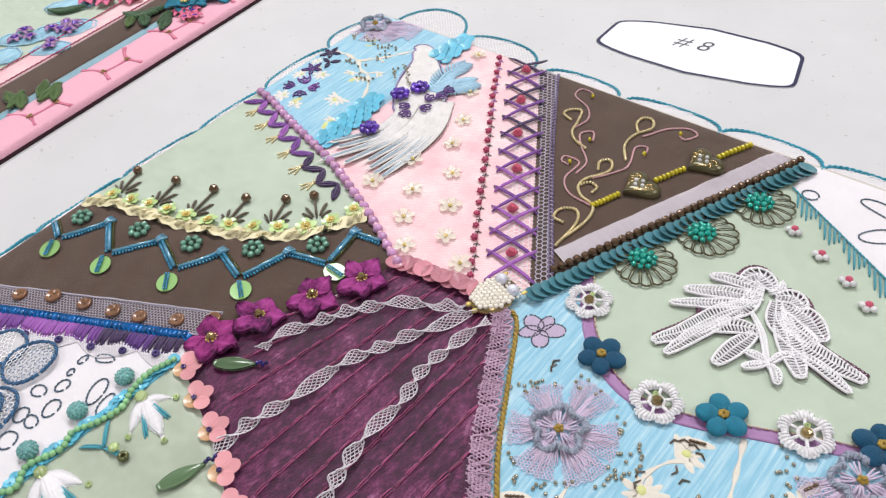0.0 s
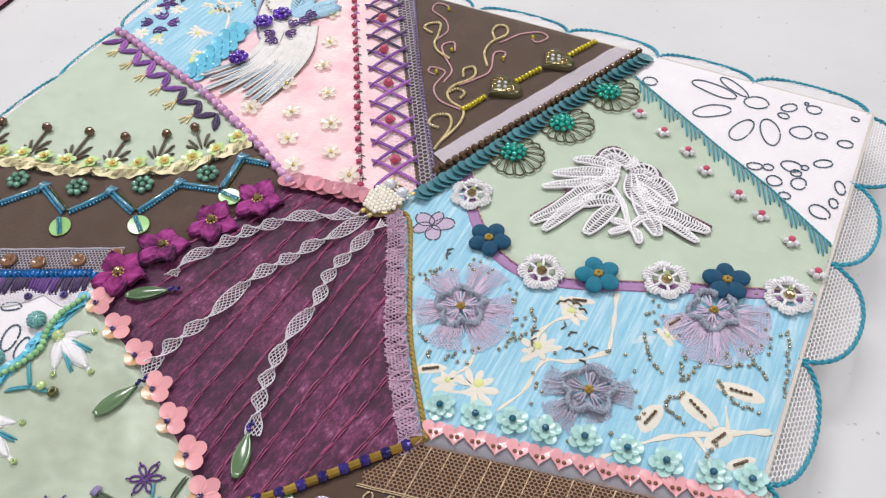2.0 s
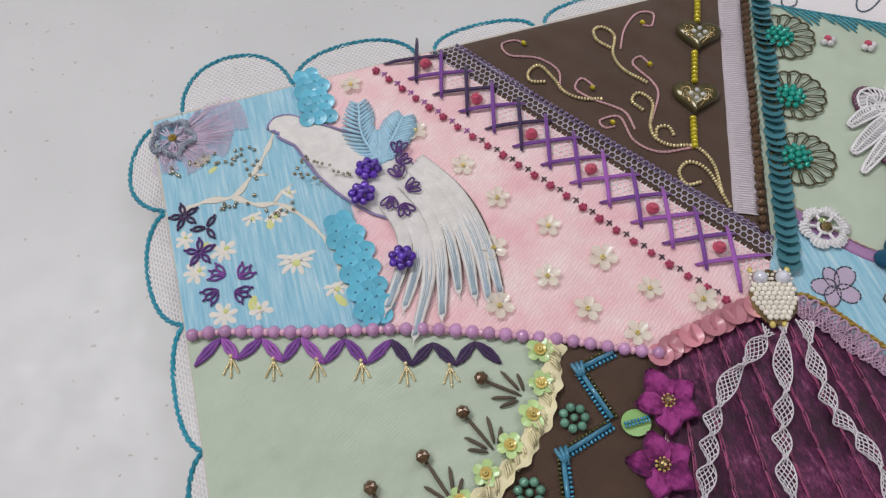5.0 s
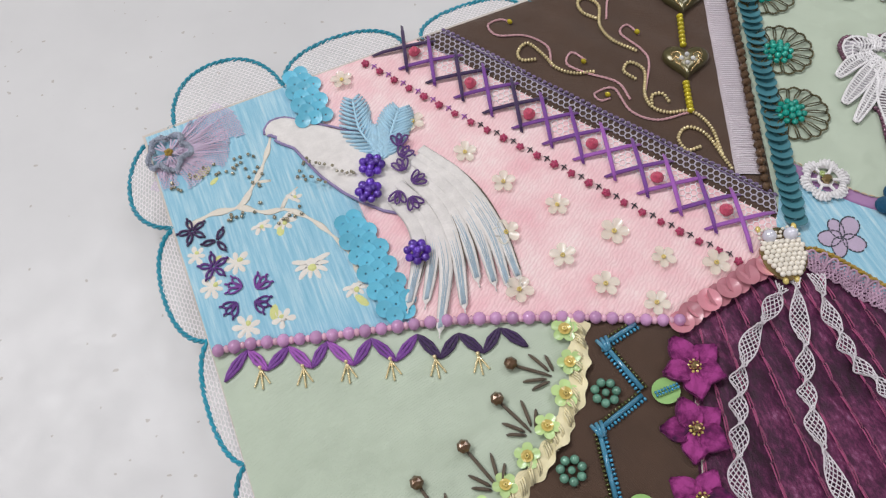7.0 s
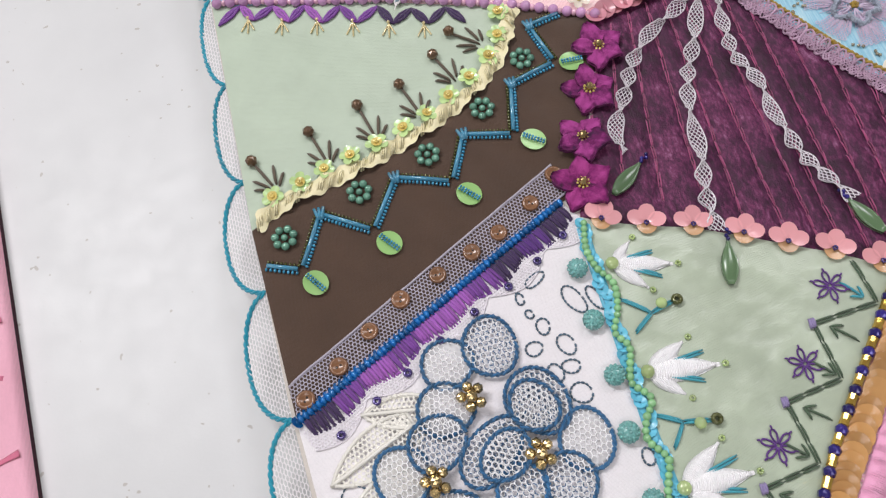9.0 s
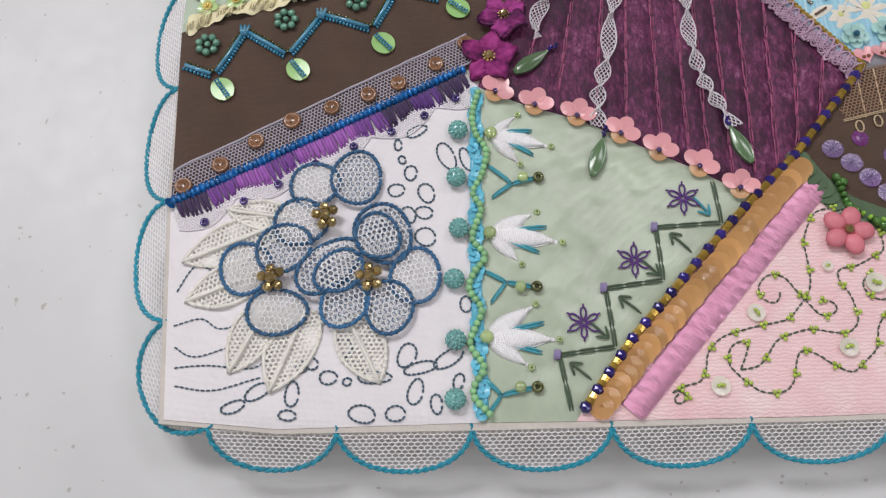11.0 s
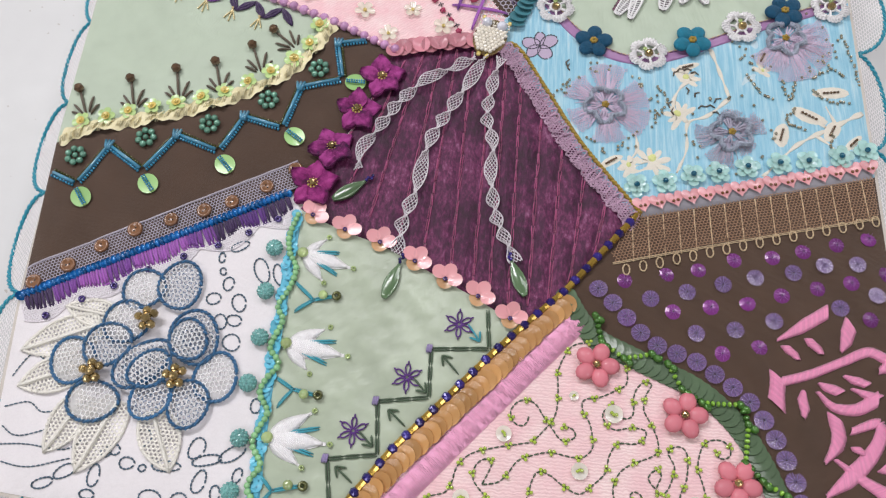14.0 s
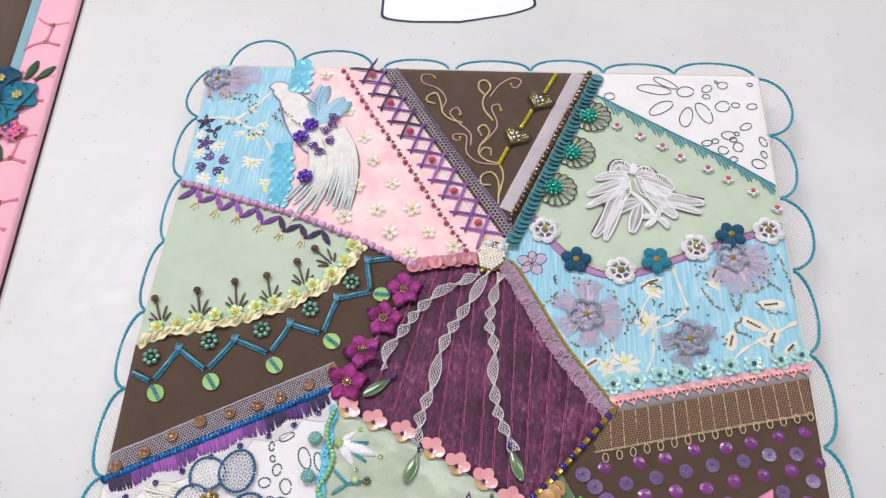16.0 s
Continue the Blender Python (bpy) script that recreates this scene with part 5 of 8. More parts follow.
for i, (x, y) in enumerate(((10.5, 138), (21.6, 133.8), (33.2, 130), (44.8, 126), (56.3, 121.6), (67.6, 117.8))):
    g = Geo()
    for d, l in ((-0.45, 4.8), (0.0, 5.4), (0.45, 4.6)):
        t = -1.75 + d
        for k in range(8):
            r = l * k / 7
            px, py = x + r * math.cos(t), y + r * math.sin(t)
            g.ball(px, py, H(px, py) + 0.45, 0.42, 1.3, 0.8, 0.8, t, 6, 4)
    g.ball(x, y + 0.5, H(x, y) + 0.9, 0.6)
    part("gold_bead_fringe", g, "pale_gold", ss, "tiny gold bead fringe of three strands")
fb = facet_mesh("brown_bead", "bronze", 2.0)
for (x, y), (sx, sy) in zip(((3, 82), (22.4, 86.9), (39.3, 92.3), (54, 96.1), (67.2, 104.3), (74.6, 111.8)), ((8.5, 70.5), (26, 74.5), (42.5, 79), (58, 83.5), (72, 93), (83.5, 104.5))):
    t = math.atan2(y - sy, x - sx)
    g = Geo()
    g.stitch((sx, sy), (x, y), 0.55, 0.5)
    for d, l in ((-1.15, 5.0), (-0.6, 7.2), (0.55, 6.4), (1.0, 5.2)):
        bx, by = sx + 1.6 * math.cos(t + d * 1.4), sy + 1.6 * math.sin(t + d * 1.4)
        g.stitch((bx, by), (bx + l * math.cos(t + d * 0.75), by + l * math.sin(t + d * 0.75)), 0.55, 0.45)
    stem = part("stitched_stem", g, "olive", ss, "olive-brown straight-stitched stem with leaves")
    piece("brown_bead", fb, stem, x, y, H(x, y) + 1.7, rng.random() * 6, 1.0, 0, "bronze faceted bead")

yel = [(1.5, 60), (7.5, 63.5), (16.6, 66.5), (30.7, 69.5), (46, 74), (62, 80.2), (77, 88.5), (87.5, 98), (93, 107), (97.5, 116.5)]
path = glide(yel, 0.8)
twist = Geo()
q = even(path, 150)
v = []
for i, (x, y, a) in enumerate(q):
    ph = i * 2 * math.pi / 13.6
    w = 3.0 + 0.5 * math.sin(i * 0.9)
    for k in (-1, -0.5, 0, 0.5, 1):
        o, z = k * w * math.cos(ph * 0.5) + 0.8 * math.sin(ph), k * 1.3 * math.sin(ph * 0.5)
        o = k * w * (0.55 + 0.45 * abs(math.cos(ph * 0.5)))
        v.append((x - math.sin(a) * o + 1.4 * math.cos(a) * k, y + math.cos(a) * o + 1.4 * math.sin(a) * k, 1.7 + z * 0.9 + 0.5 * math.cos(ph) * (1 - abs(k))))
twist.add(v, [(i * 5 + j, i * 5 + j + 1, i * 5 + j + 6, i * 5 + j + 5)[::-1] for i in range(len(q) - 1) for j in range(4)])
rib = part("twisted_silk_ribbon", twist, "yellow_ribbon", quilt, "pale yellow twisted silk ribbon along the seam")
g = Geo()
for i in range(0, len(q) - 3, 1):
    x, y, a = q[i]
    if (i % 14) in (0, 1, 2, 5, 6, 9, 10):
        t = a + 0.9
        g.tube([(x - 2.4 * math.cos(t), y - 2.4 * math.sin(t), 1.3), (x, y, 2.9), (x + 2.4 * math.cos(t), y + 2.4 * math.sin(t), 1.3)], 0.3, 4)
part("ribbon_pleat", g, "yellow_ribbon", rib)
lime5 = flower_sequin_geo(3.7, 5, 0.35, 0.5).mesh("lime_flower", "lime_sequin")
yel_c = sequin_geo(1.7, 0.3, 0.5, 10).mesh("gold_cup", "gold_glass")
for x, y in ((7.5, 67.5), (16.6, 70), (24.6, 72.6), (33.4, 75), (42.3, 76.9), (51.5, 80), (59.9, 83), (68.3, 87.5), (76.3, 92.5), (84.5, 98.5), (89.6, 106), (92.4, 115)):
    fl = piece("lime_flower_sequin", lime5, quilt, x, y, 2.1, rng.random() * 6, rng.uniform(0.9, 1.1), rng.uniform(-.25, .25), "lime iridescent flower sequin with yellow centre")
    piece("gold_cup", yel_c, fl, 0, 0, 0.35)
    piece("bead", gold_seed, fl, 0, 0, 1.1)

# ---- brown side patch ----
bs = patch["brown_side_patch"]
sea = bead_mesh("sea_bead", "sea_bead", 1.3, hole=False)
core = bead_mesh("core_bead", "sea_bead", 1.1)
for x, y in ((8.5, 53.1), (33.4, 61.9), (56.5, 68.5), (77.2, 79.8), (94.6, 94.6)):
    hub = piece("bead_flower", core, bs, x, y, H(x, y) + 1.2, rng.random(), 1, 0, "sea-green pearl bead flower")
    for k in range(7):
        piece("bead", sea, hub, 2.9 * math.cos(k * 0.8976), 2.9 * math.sin(k * 0.8976), -0.1)
zb = [(0.8, 46.2), (11.7, 41.6), (20.3, 58), (34.9, 48.2), (44.9, 63.7), (61.7, 57.5), (68.9, 72.6), (84.1, 68.2), (88.5, 86.5), (104.3, 90.5), (100.6, 107), (112.4, 109)]
for i, (a, b) in enumerate(zip(zb, zb[1:])):
    t = math.atan2(b[1] - a[1], b[0] - a[0])
    nx, ny = -math.sin(t), math.cos(t)
    if ny < 0:
        nx, ny = -nx, -ny
    bug = Geo()
    pa, pb_ = (a[0] + 1.2 * math.cos(t), a[1] + 1.2 * math.sin(t)), (b[0] - 1.2 * math.cos(t), b[1] - 1.2 * math.sin(t))
    bug.tube(on_cloth([pa, ((pa[0] + pb_[0]) / 2, (pa[1] + pb_[1]) / 2), pb_], 0.95), 0.7, 8)
    bar = part("bead_chevron", bug, "aqua_glass", bs, "blue glass bugle chevron edged with seed beads")
    for off, m in ((-1.2, "aqua_seed"), (1.2, "olive_bead")):
        s = Geo()
        bead_string(s, [(pa[0] + nx * off, pa[1] + ny * off), (pb_[0] + nx * off, pb_[1] + ny * off)], 0.62, 0, 1.05)
        part("seed_edging", s, m, bar)
for x, y in zb[2::2]:
    g = Geo()
    for k in (-1, 0, 1):
        g.tube([(x + k * 1.1 + 0.3 * k, y + 1.8, H(x, y) + 1.0), (x + k * 0.9, y - 0.6, H(x, y) + 1.7), (x + k * 0.5, y - 2.2, H(x, y) + 1.2)], 0.6, 6)
    part("bugle_crown", g, "aqua_glass", bs, "three blue bugle beads")
for x, y, t in ((15, 36.1, -0.95), (38.5, 42.5, -0.9), (65.3, 51.7, -0.8), (89.3, 64.4, -0.6), (109.4, 88.7, 0.0)):
    disc = piece("green_disc", sequin_geo(4.0, 0.3, 0.12, 24).mesh("green_disc", "green_disc"), bs, x, y, H(x, y) + 1.1, t, 1, 0.1, "large green iridescent disc sequin", 0.9)
    s = Geo()
    for o in (-0.5, 0.5):
        for k in range(8):
            s.ball(-3.2 + k * 0.92, o, 0.9, 0.5, 0.8, 1, 1, 0, 7, 4)
    part("seed_edging", s, "aqua_seed", disc)

# net band with buttons, sequin cord and buttonhole stitches
bandp = [(1.6, 8.4), (91.8, 54.6), (95, 45.4), (2.2, -0.8)]
netband = part("grey_net_band", net(Geo(), bandp, 1.15, 0.3, 0.3, 0, 0.46, 1.0), "grey_net", quilt, "grey-mauve net lace band")
g = Geo()
for p, r in (([bandp[0], bandp[1]], 0.35), ([bandp[3], bandp[2]], 0.35)):
    g.tube([(x, y, H(x, y) + 0.5) for x, y, a in even(p, 50)], r, 5)
part("selvedge", g, "grey_net", netband)


def button_mesh():
    v, f, n = [], [], 18
    for r, z in ((2.6, 0.0), (2.75, 0.6), (2.4, 1.1), (1.9, 1.05), (1.6, 0.75), (0.02, 0.75)):
        v += [(r * math.cos(2 * math.pi * k / n), r * math.sin(2 * math.pi * k / n), z) for k in range(n)]
    f = [(i * n + k, i * n + (k + 1) % n, (i + 1) * n + (k + 1) % n, (i + 1) * n + k) for i in range(5) for k in range(n)]
    g = Geo().add(v, f)
    for s in (-0.62, 0.62):
        g.ball(s, 0, 0.76, 0.36, 1, 1, 0.25, 0, 8, 4, 1)
    return g.mesh("button", ("button", "button_hole"))


bm_ = button_mesh()
for x, y in ((5.8, 3.2), (16.4, 10), (26.9, 17.6), (37.6, 24.4), (49.7, 28.9), (61, 33), (70.3, 37), (82, 43.6), (91.5, 51)):
    piece("button", bm_, netband, x, y, H(x, y) + 0.6, rng.random() * 6, rng.uniform(0.95, 1.05), 0.05, "small brown two-hole button")
line = even([(2.2, -2.2), (30, 11.5), (60, 26.5), (90.5, 41.8)], 112)
rope = part("peacock_sequin_rope", bead_string(Geo(), [p[:2] for p in line], 1.35, 0, 1.5, 1.0), "navy_seed", quilt, "peacock-blue sequin and bead rope")
ns = sequin_geo(1.9, 0.3, 0.3, 10).mesh("small_sequin", "navy_seed")
for x, y, a in line[::2]:
    piece("small_sequin", ns, rope, x, y, 1.1, a, 1.0, 0.9 + 0.1 * rng.random())
tones = ["dark_violet", "purple", "orchid", "purple", "orchid", "orchid", "purple", "dark_violet", "violet", "dark_violet"]
for i, (x, y, a) in enumerate(even([(4, -1.8), (90, 40.4)], 100)):
    k = i / 99
    l = 5.0 + 2.4 * abs(math.sin(k * math.pi * 5.0)) * 0.9
    t = a - math.pi / 2
    if i % 10 == 0:
        g = Geo()
    w = 0.6
    jit = rng.uniform(-.1, .1)
    g.stitch((x, y), (x + l * math.cos(t + jit), y + l * math.sin(t + jit)), w, 0.5, 0, 5, 0.35)
    g.ball(x + l * math.cos(t + jit), y + l * math.sin(t + jit), H(x, y) + 0.5, 0.62, 1, 1, 0.8, 0, 6, 4)
    if i % 10 == 9:
        part("buttonhole_edging", g, tones[i // 10], quilt, "shaded purple buttonhole stitches")
g = Geo()
top = even([(3, -5), (92, 38.5)], 90)
rim = []
for i, (x, y, a) in enumerate(top):
    r = 4.5 + 5.0 * abs(math.sin(i / 89 * math.pi * 4.5 + 0.4))
    rim.append((x + r * math.sin(a), y - r * math.cos(a)))
net(g, [(x, y) for x, y, a in top] + rim[::-1], 0.95, 0.42, 0.25, 0, 0.46)
g.tube(on_cloth(rim, 0.3), 0.24, 5)
part("lilac_lace_edging", g, "lilac_net", quilt, "pale lilac scalloped lace edging")
pl_b = bead_mesh("plum_bead", "plum_bead", 1.25, hole=True)
for x, y in ((13.3, -8.7), (24.6, -2.3), (34.5, 3.2), (45.5, 9.5), (56.9, 15.1), (68.3, 19.9), (78.4, 25.2), (88, 31)):
    piece("plum_bead", pl_b, quilt, x, y, H(x, y) + 0.9, 0, 1.1)

# ---- white side patch: lace leaves, wired net petals, outlined ovals ----
ws = patch["white_side_patch"]


def openwork_leaf(parent, base, tip, width, mat):
    """A crochet-lace leaf: corded outline, open net filling."""
    g = Geo()
    base, tip = np.array(base, float), np.array(tip, float)
    w = tip - base
    t = math.atan2(w[1], w[0])
    L = float(np.linalg.norm(w))
    n = np.array((-math.sin(t), math.cos(t)))
    edge = []
    for s in (1, -1):
        side = [base + w * k / 12 + n * s * width * 0.5 * math.sin(math.pi * (0.18 + 0.82 * k / 12)) ** 0.8 for k in range(13)]
        edge += side if s > 0 else side[::-1]
    edge = [tuple(p) for p in edge]
    zf = lambda x, y: 1.35 + 0.35 * math.sin(x * 0.5) * math.sin(y * 0.4)
    net(g, edge, 1.35, 0.6, 0, 0, t, 1.1, zf)
    g.tube([(x, y, zf(x, y) + 0.15) for x, y in edge + edge[:1]], 0.55, 5)
    for k in range(13):
        for s in (1, -1):
            p = base + w * k / 12 + n * s * width * 0.5 * math.sin(math.pi * (0.18 + 0.82 * k / 12)) ** 0.8
            g.ball(p[0], p[1], 1.6, 0.75, 1, 1, 0.7, 0, 6, 4)
    g.tube([(*(base + w * k / 8), 1.9) for k in range(9)], 0.6, 5)
    return part("lace_leaf", g, mat, parent, "cream crochet-lace leaf")


for b, t, w in (((38, -8), (20, -5), 9), ((33, -11), (8.5, -21), 13), ((30, -25), (10.5, -33), 12), ((34, -35), (24.5, -53.5), 12), ((45, -36), (36, -59), 14), ((57, -39), (66, -57), 13)):
    openwork_leaf(quilt, b, t, w, "cream_lace")


def wired_petal(x, y, a, b, turn, z):
    """A net petal held by a twisted blue wire loop."""
    rim = oval(x, y, a, b, turn, 26, 0.05)
    dome = lambda px, py: z + 1.3 * max(0.0, 1 - ((px - x) ** 2 + (py - y) ** 2) / (a * b))
    loop = part("net_petal", net(Geo(), rim, 1.5, 0.3, 0, 0, turn, 1.2, dome), "white_lace", quilt, "white net petal wired with steel-blue cord")
    part("inner_net", net(Geo(), oval(x, y, a * 0.94, b * 0.94, turn, 22, 0.05), 1.4, 0.2, 0, 0, turn + 0.5, 1.1, lambda px, py: z - 0.9), "white_lace" if z <= 2.2 else "wire", loop, "fine under-net")
    if z <= 2.2:
        part("organza_lining", Geo().sheet(oval(x, y, a * 0.96, b * 0.96, turn, 24, 0.05), 1.0 + z * 0.4, 0, 0.4), "organza", loop, "sheer white organza lining")
    part("wired_rim", cord(Geo(), [(px, py, z + 0.3) for px, py in glide(rim, 0.6, True)], 0.66, 1.5), "wire", loop, "steel-blue twisted cord")
    return loop


for x, y, a, b, t, z in ((45.6, 2.4, 7.0, 7.2, 0.4, 2.0), (58.2, 4.2, 7.0, 9.0, 0.0, 2.4), (42, -9.6, 8.1, 6.9, 0.3, 2.2), (37.6, -17.8, 8.0, 7.2, 0.1, 2.8), (26.8, -23.6, 7.0, 8.2, 0.2, 2.0), (36.6, -36.8, 9.0, 6.3, -0.1, 2.2),
                         (51, -23.8, 10.2, 6.6, 0.6, 3.4), (54.2, -25.6, 7.6, 5.6, 0.7, 4.2), (65, -15, 6.0, 7.4, 0.3, 3.8), (66.4, -13.8, 8.2, 9.2, 0.2, 2.6), (75.8, -26.8, 7.0, 8.2, 0.2, 2.2), (68.4, -36, 7.0, 7.4, 0.3, 2.8), (55.8, -35, 7.2, 6.2, 0.4, 3.0)):
    wired_petal(x, y, a, b, t, z)
gb = facet_mesh("gold_bead", "gold", 1.7)
for cx, cy, z in ((49.6, -8.6, 4.4), (35, -27.4, 4.4), (63, -27.6, 4.6)):
    hub = piece("gold_bead_centre", gb, quilt, cx, cy, z + 0.8, 0.3, 1.1, 0, "cluster of gold-brown faceted beads")
    for k, (dx, dy) in enumerate(((2.4, 1.0), (-2.2, 1.2), (0.4, 2.6), (1.2, -2.4), (-1.4, -2.0))):
        piece("gold_bead", gb, hub, dx, dy, -0.8 + 0.3 * (k % 2), k, 0.85)
for x, y, a, b, t in ((70.3, 15.6, 1.1, 2.2, 0.1), (71.6, 10.5, 1.1, 1.6, 0.3), (74.2, 6.1, 2.0, 2.4, 0.0), (69.9, 0.5, 2.4, 2.2, 0), (78.9, -0.5, 2.4, 3.2, 0.2), (78.2, -6.8, 2.6, 2.0, 0), (78.6, -14.5, 3.0, 2.9, 0), (85, 11.5, 2.4, 4.8, 0.35), (91, 10.4, 1.7, 4.2, 0.3),
                      (73.6, -7.5, 2.2, 2.6, 0.3), (73.4, -49.5, 2.6, 3.4, -0.5), (64.5, -55.6, 4.6, 1.7, 0), (77.2, -53, 4.6, 1.7, 0.25), (57, -56.6, 1.3, 1.2, 0), (51.8, -55.4, 2.4, 2.0, 0), (47, -51.5, 2.0, 1.7, 0), (42, -59.8, 2.0, 3.4, -0.1), (44.4, -52.4, 1.7, 1.6, 0), (75.8, -59.6, 2.0, 3.8, -0.2),
                      (61.3, -65.4, 4.0, 2.2, -0.2), (70.4, -65.4, 2.6, 2.2, 0), (32.4, -59, 3.6, 2.0, 0.5), (85, -50.5, 4.8, 2.0, 0.6), (26, -63, 3.4, 1.6, 0.3), (81.5, -63, 1.6, 2.8, 0.2), (56, -47, 2.2, 2.8, 0.4), (90, -35, 1.6, 2.6, 0), (76, 20, 3.4, 1.6, 0.4), (41, -65.5, 2.6, 1.4, 0), (87.6, -57, 1.5, 2.4, -0.2)):
    part("outlined_oval", running(Geo(), glide(oval(x, y, a, b, t, 12, 0.06), 0.6, True), 1.25, 0.2, 0.32), "blue_floss", ws, "slate-blue back-stitched oval")
for pts in ([(8.5, -52), (18, -51.5), (30, -52.5), (36, -49)], [(9, -57), (20, -58.5), (33, -55)], [(7, -40), (15, -38), (20, -41), (26, -40)], [(7, -30), (12, -22), (17, -24)], [(8, -46), (14, -49), (25, -46)]):
    part("stitched_line", running(Geo(), glide(pts, 0.8), 1.5, 0.3, 0.26), "blue_floss", ws, "slate-blue back-stitched line")

# ---- beaded trim between white and satin ----
sat = patch["sage_satin_patch"]
zz = glide([(95, 33), (93, 25), (94, 18.4), (97, 12.7), (95.5, 5), (92.6, -1.1), (95, -6), (93, -12), (92.2, -16), (95.8, -21), (92.5, -26), (91, -31), (94.4, -36.8), (92.5, -42), (91, -47.1), (94.6, -53.3), (92, -58), (91.8, -61.5), (95.8, -66)], 0.6)
tr = part("aqua_sequin_ribbon", band(Geo(), [(94.2, 34), (93.8, 8), (93, -31), (94, -66.5)], 3.4, 0.35, 0, 0.1), "aqua_sequin", quilt, "narrow aqua sequin ribbon trim")
aq4 = sequin_geo(1.8, 0.3, 0.3, 10).mesh("aqua_small", "aqua_sequin")
for i, (x, y, a) in enumerate(even([(94.2, 33.5), (93.8, 8), (93, -31), (94, -66)], 52)):
    piece("aqua_sequin", aq4, tr, x + 0.9 * math.sin(i * 1.1), y, 1.2, rng.random() * 6, 1, 0.25)
mint = bead_mesh("mint_bead", "mint_bead", 1.12)
for i, (x, y, a) in enumerate(even(zz, 58)):
    piece("mint_bead", mint, tr, x, y, 1.9, a, rng.uniform(0.9, 1.1))
stone = Geo()
for i in range(9):
    p = math.pi * (i + 0.5) / 9
    for j in range(max(1, int(14 * math.sin(p)))):
        t = 2 * math.pi * j / max(1, int(14 * math.sin(p))) + i * 0.3
        stone.ball(2.6 * math.sin(p) * math.cos(t), 2.6 * math.sin(p) * math.sin(t), 1.9 * math.cos(p), 0.58, 1, 1, 1, 0, 5, 3)
stone.ball(0, 0, 0, 2.8, 1, 1, 0.74, 0, 12, 8)
stone = stone.mesh("aqua_stone", "aqua_stone")
for x, y in ((88.6, 19.6), (87.9, 3.7), (88.4, -12.6), (86.8, -28), (87, -45.7), (86.6, -62)):
    piece("aqua_stone_bead", stone, quilt, x, y, H(x, y) + 1.9, rng.random() * 6, 1.0, 0, "knobbly translucent aqua round bead")
petal_m = shell_petal(11.2, 3.7, 0.7, -0.5, 0.8, 0.6, 12, 8, 0.0, -0.1)
for i in range(26):
    u = (i + 0.5) / 26
    w = 1.95 * math.sin(math.pi * (0.08 + 0.9 * u) ** 0.8)
    petal_m.tube([(u * 10.6 - 0.6, -w, 0.05), (u * 10.6, -w * 0.3, 0.4 + math.sin(math.pi * u) * 0.42), (u * 10.6, w * 0.3, 0.4 + math.sin(math.pi * u) * 0.42), (u * 10.6 - 0.6, w, 0.05)], 0.27, 4)
petal_m = petal_m.mesh("lily_petal", "white_lace")
lime_b = bead_mesh("lime_bead", "lime_bead", 1.0, hole=True)
lime_c = bead_mesh("lime_centre", "lime_bead", 2.0, 1, 0.6)
for (x, y), tips in (((97.6, 18.6), ((107, 25), (116.7, 13.8), (107.1, 8))), ((96.3, -13.9), ((111.3, -7.5), (118.2, -17.1), (106.3, -23.7))), ((94.6, -44.9), ((109.6, -35.5), (115.7, -45.8), (107.6, -53.5)))):
    hub = piece("lily", lime_c, sat, x + 1, y, H(x, y) + 1.7, 0, 1, 0, "white satin-stitched lily with lime beads")
    for tx, ty in tips:
        t, l = math.atan2(ty - y, tx - x - 1), math.hypot(tx - x - 1, ty - y)
        piece("petal", petal_m, hub, 1.6 * math.cos(t), 1.6 * math.sin(t), -1.3, t, (l - 2.5) / 11.5, 0, "", 1.1)
        piece("lime_bead", lime_b, hub, l * math.cos(t), l * math.sin(t), -0.8)
    g = Geo()
    for tx, ty in zip(tips, tips[1:]):
        mx, my = (tx[0] + ty[0]) / 2, (tx[1] + ty[1]) / 2
        for o in (-0.4, 0.4):
            g.stitch((x + 5, y + (my - y) * 0.3 + o), (x + (mx - x) * 0.95, y + (my - y) * 0.95 + o), 0.4, 0.4)
    ob = part("sepal_stitching", g, "teal_floss", sat, "teal straight-stitched sepals")
olive_b = bead_mesh("olive_bead", "olive_bead", 1.75, hole=True)
for a, m, b, e in (((97.3, 7.8), (104.4, 1.7), (98.3, -2.5), (112.2, 3.4)), ((95.5, -25.5), (101.6, -29), (97, -34.9), (110.1, -30.6)), ((94.5, -56), (99.2, -60.9), (95.5, -65.8), (108.9, -59))):
    g = Geo()
    for o in (-0.35, 0.35):
        g.stitch((a[0], a[1] + o), (m[0], m[1] + o), 0.4, 0.5).stitch((b[0], b[1] + o), (m[0], m[1] + o), 0.4, 0.5).stitch((m[0], m[1] + o), (e[0] - 1, e[1] + o), 0.4, 0.6)
    br = part("stitched_fork", g, "teal_floss", sat, "teal stitched fork with glass beads")
    piece("glass_bead", lime_c, br, e[0] - 4.6, e[1], H(e[0], e[1]) + 1.6, 0, 0.85, 0, "clear green glass bead")
    piece("olive_bead", olive_b, br, e[0], e[1], H(e[0], e[1]) + 1.2, 0, 1, 0, "dark olive ring bead")

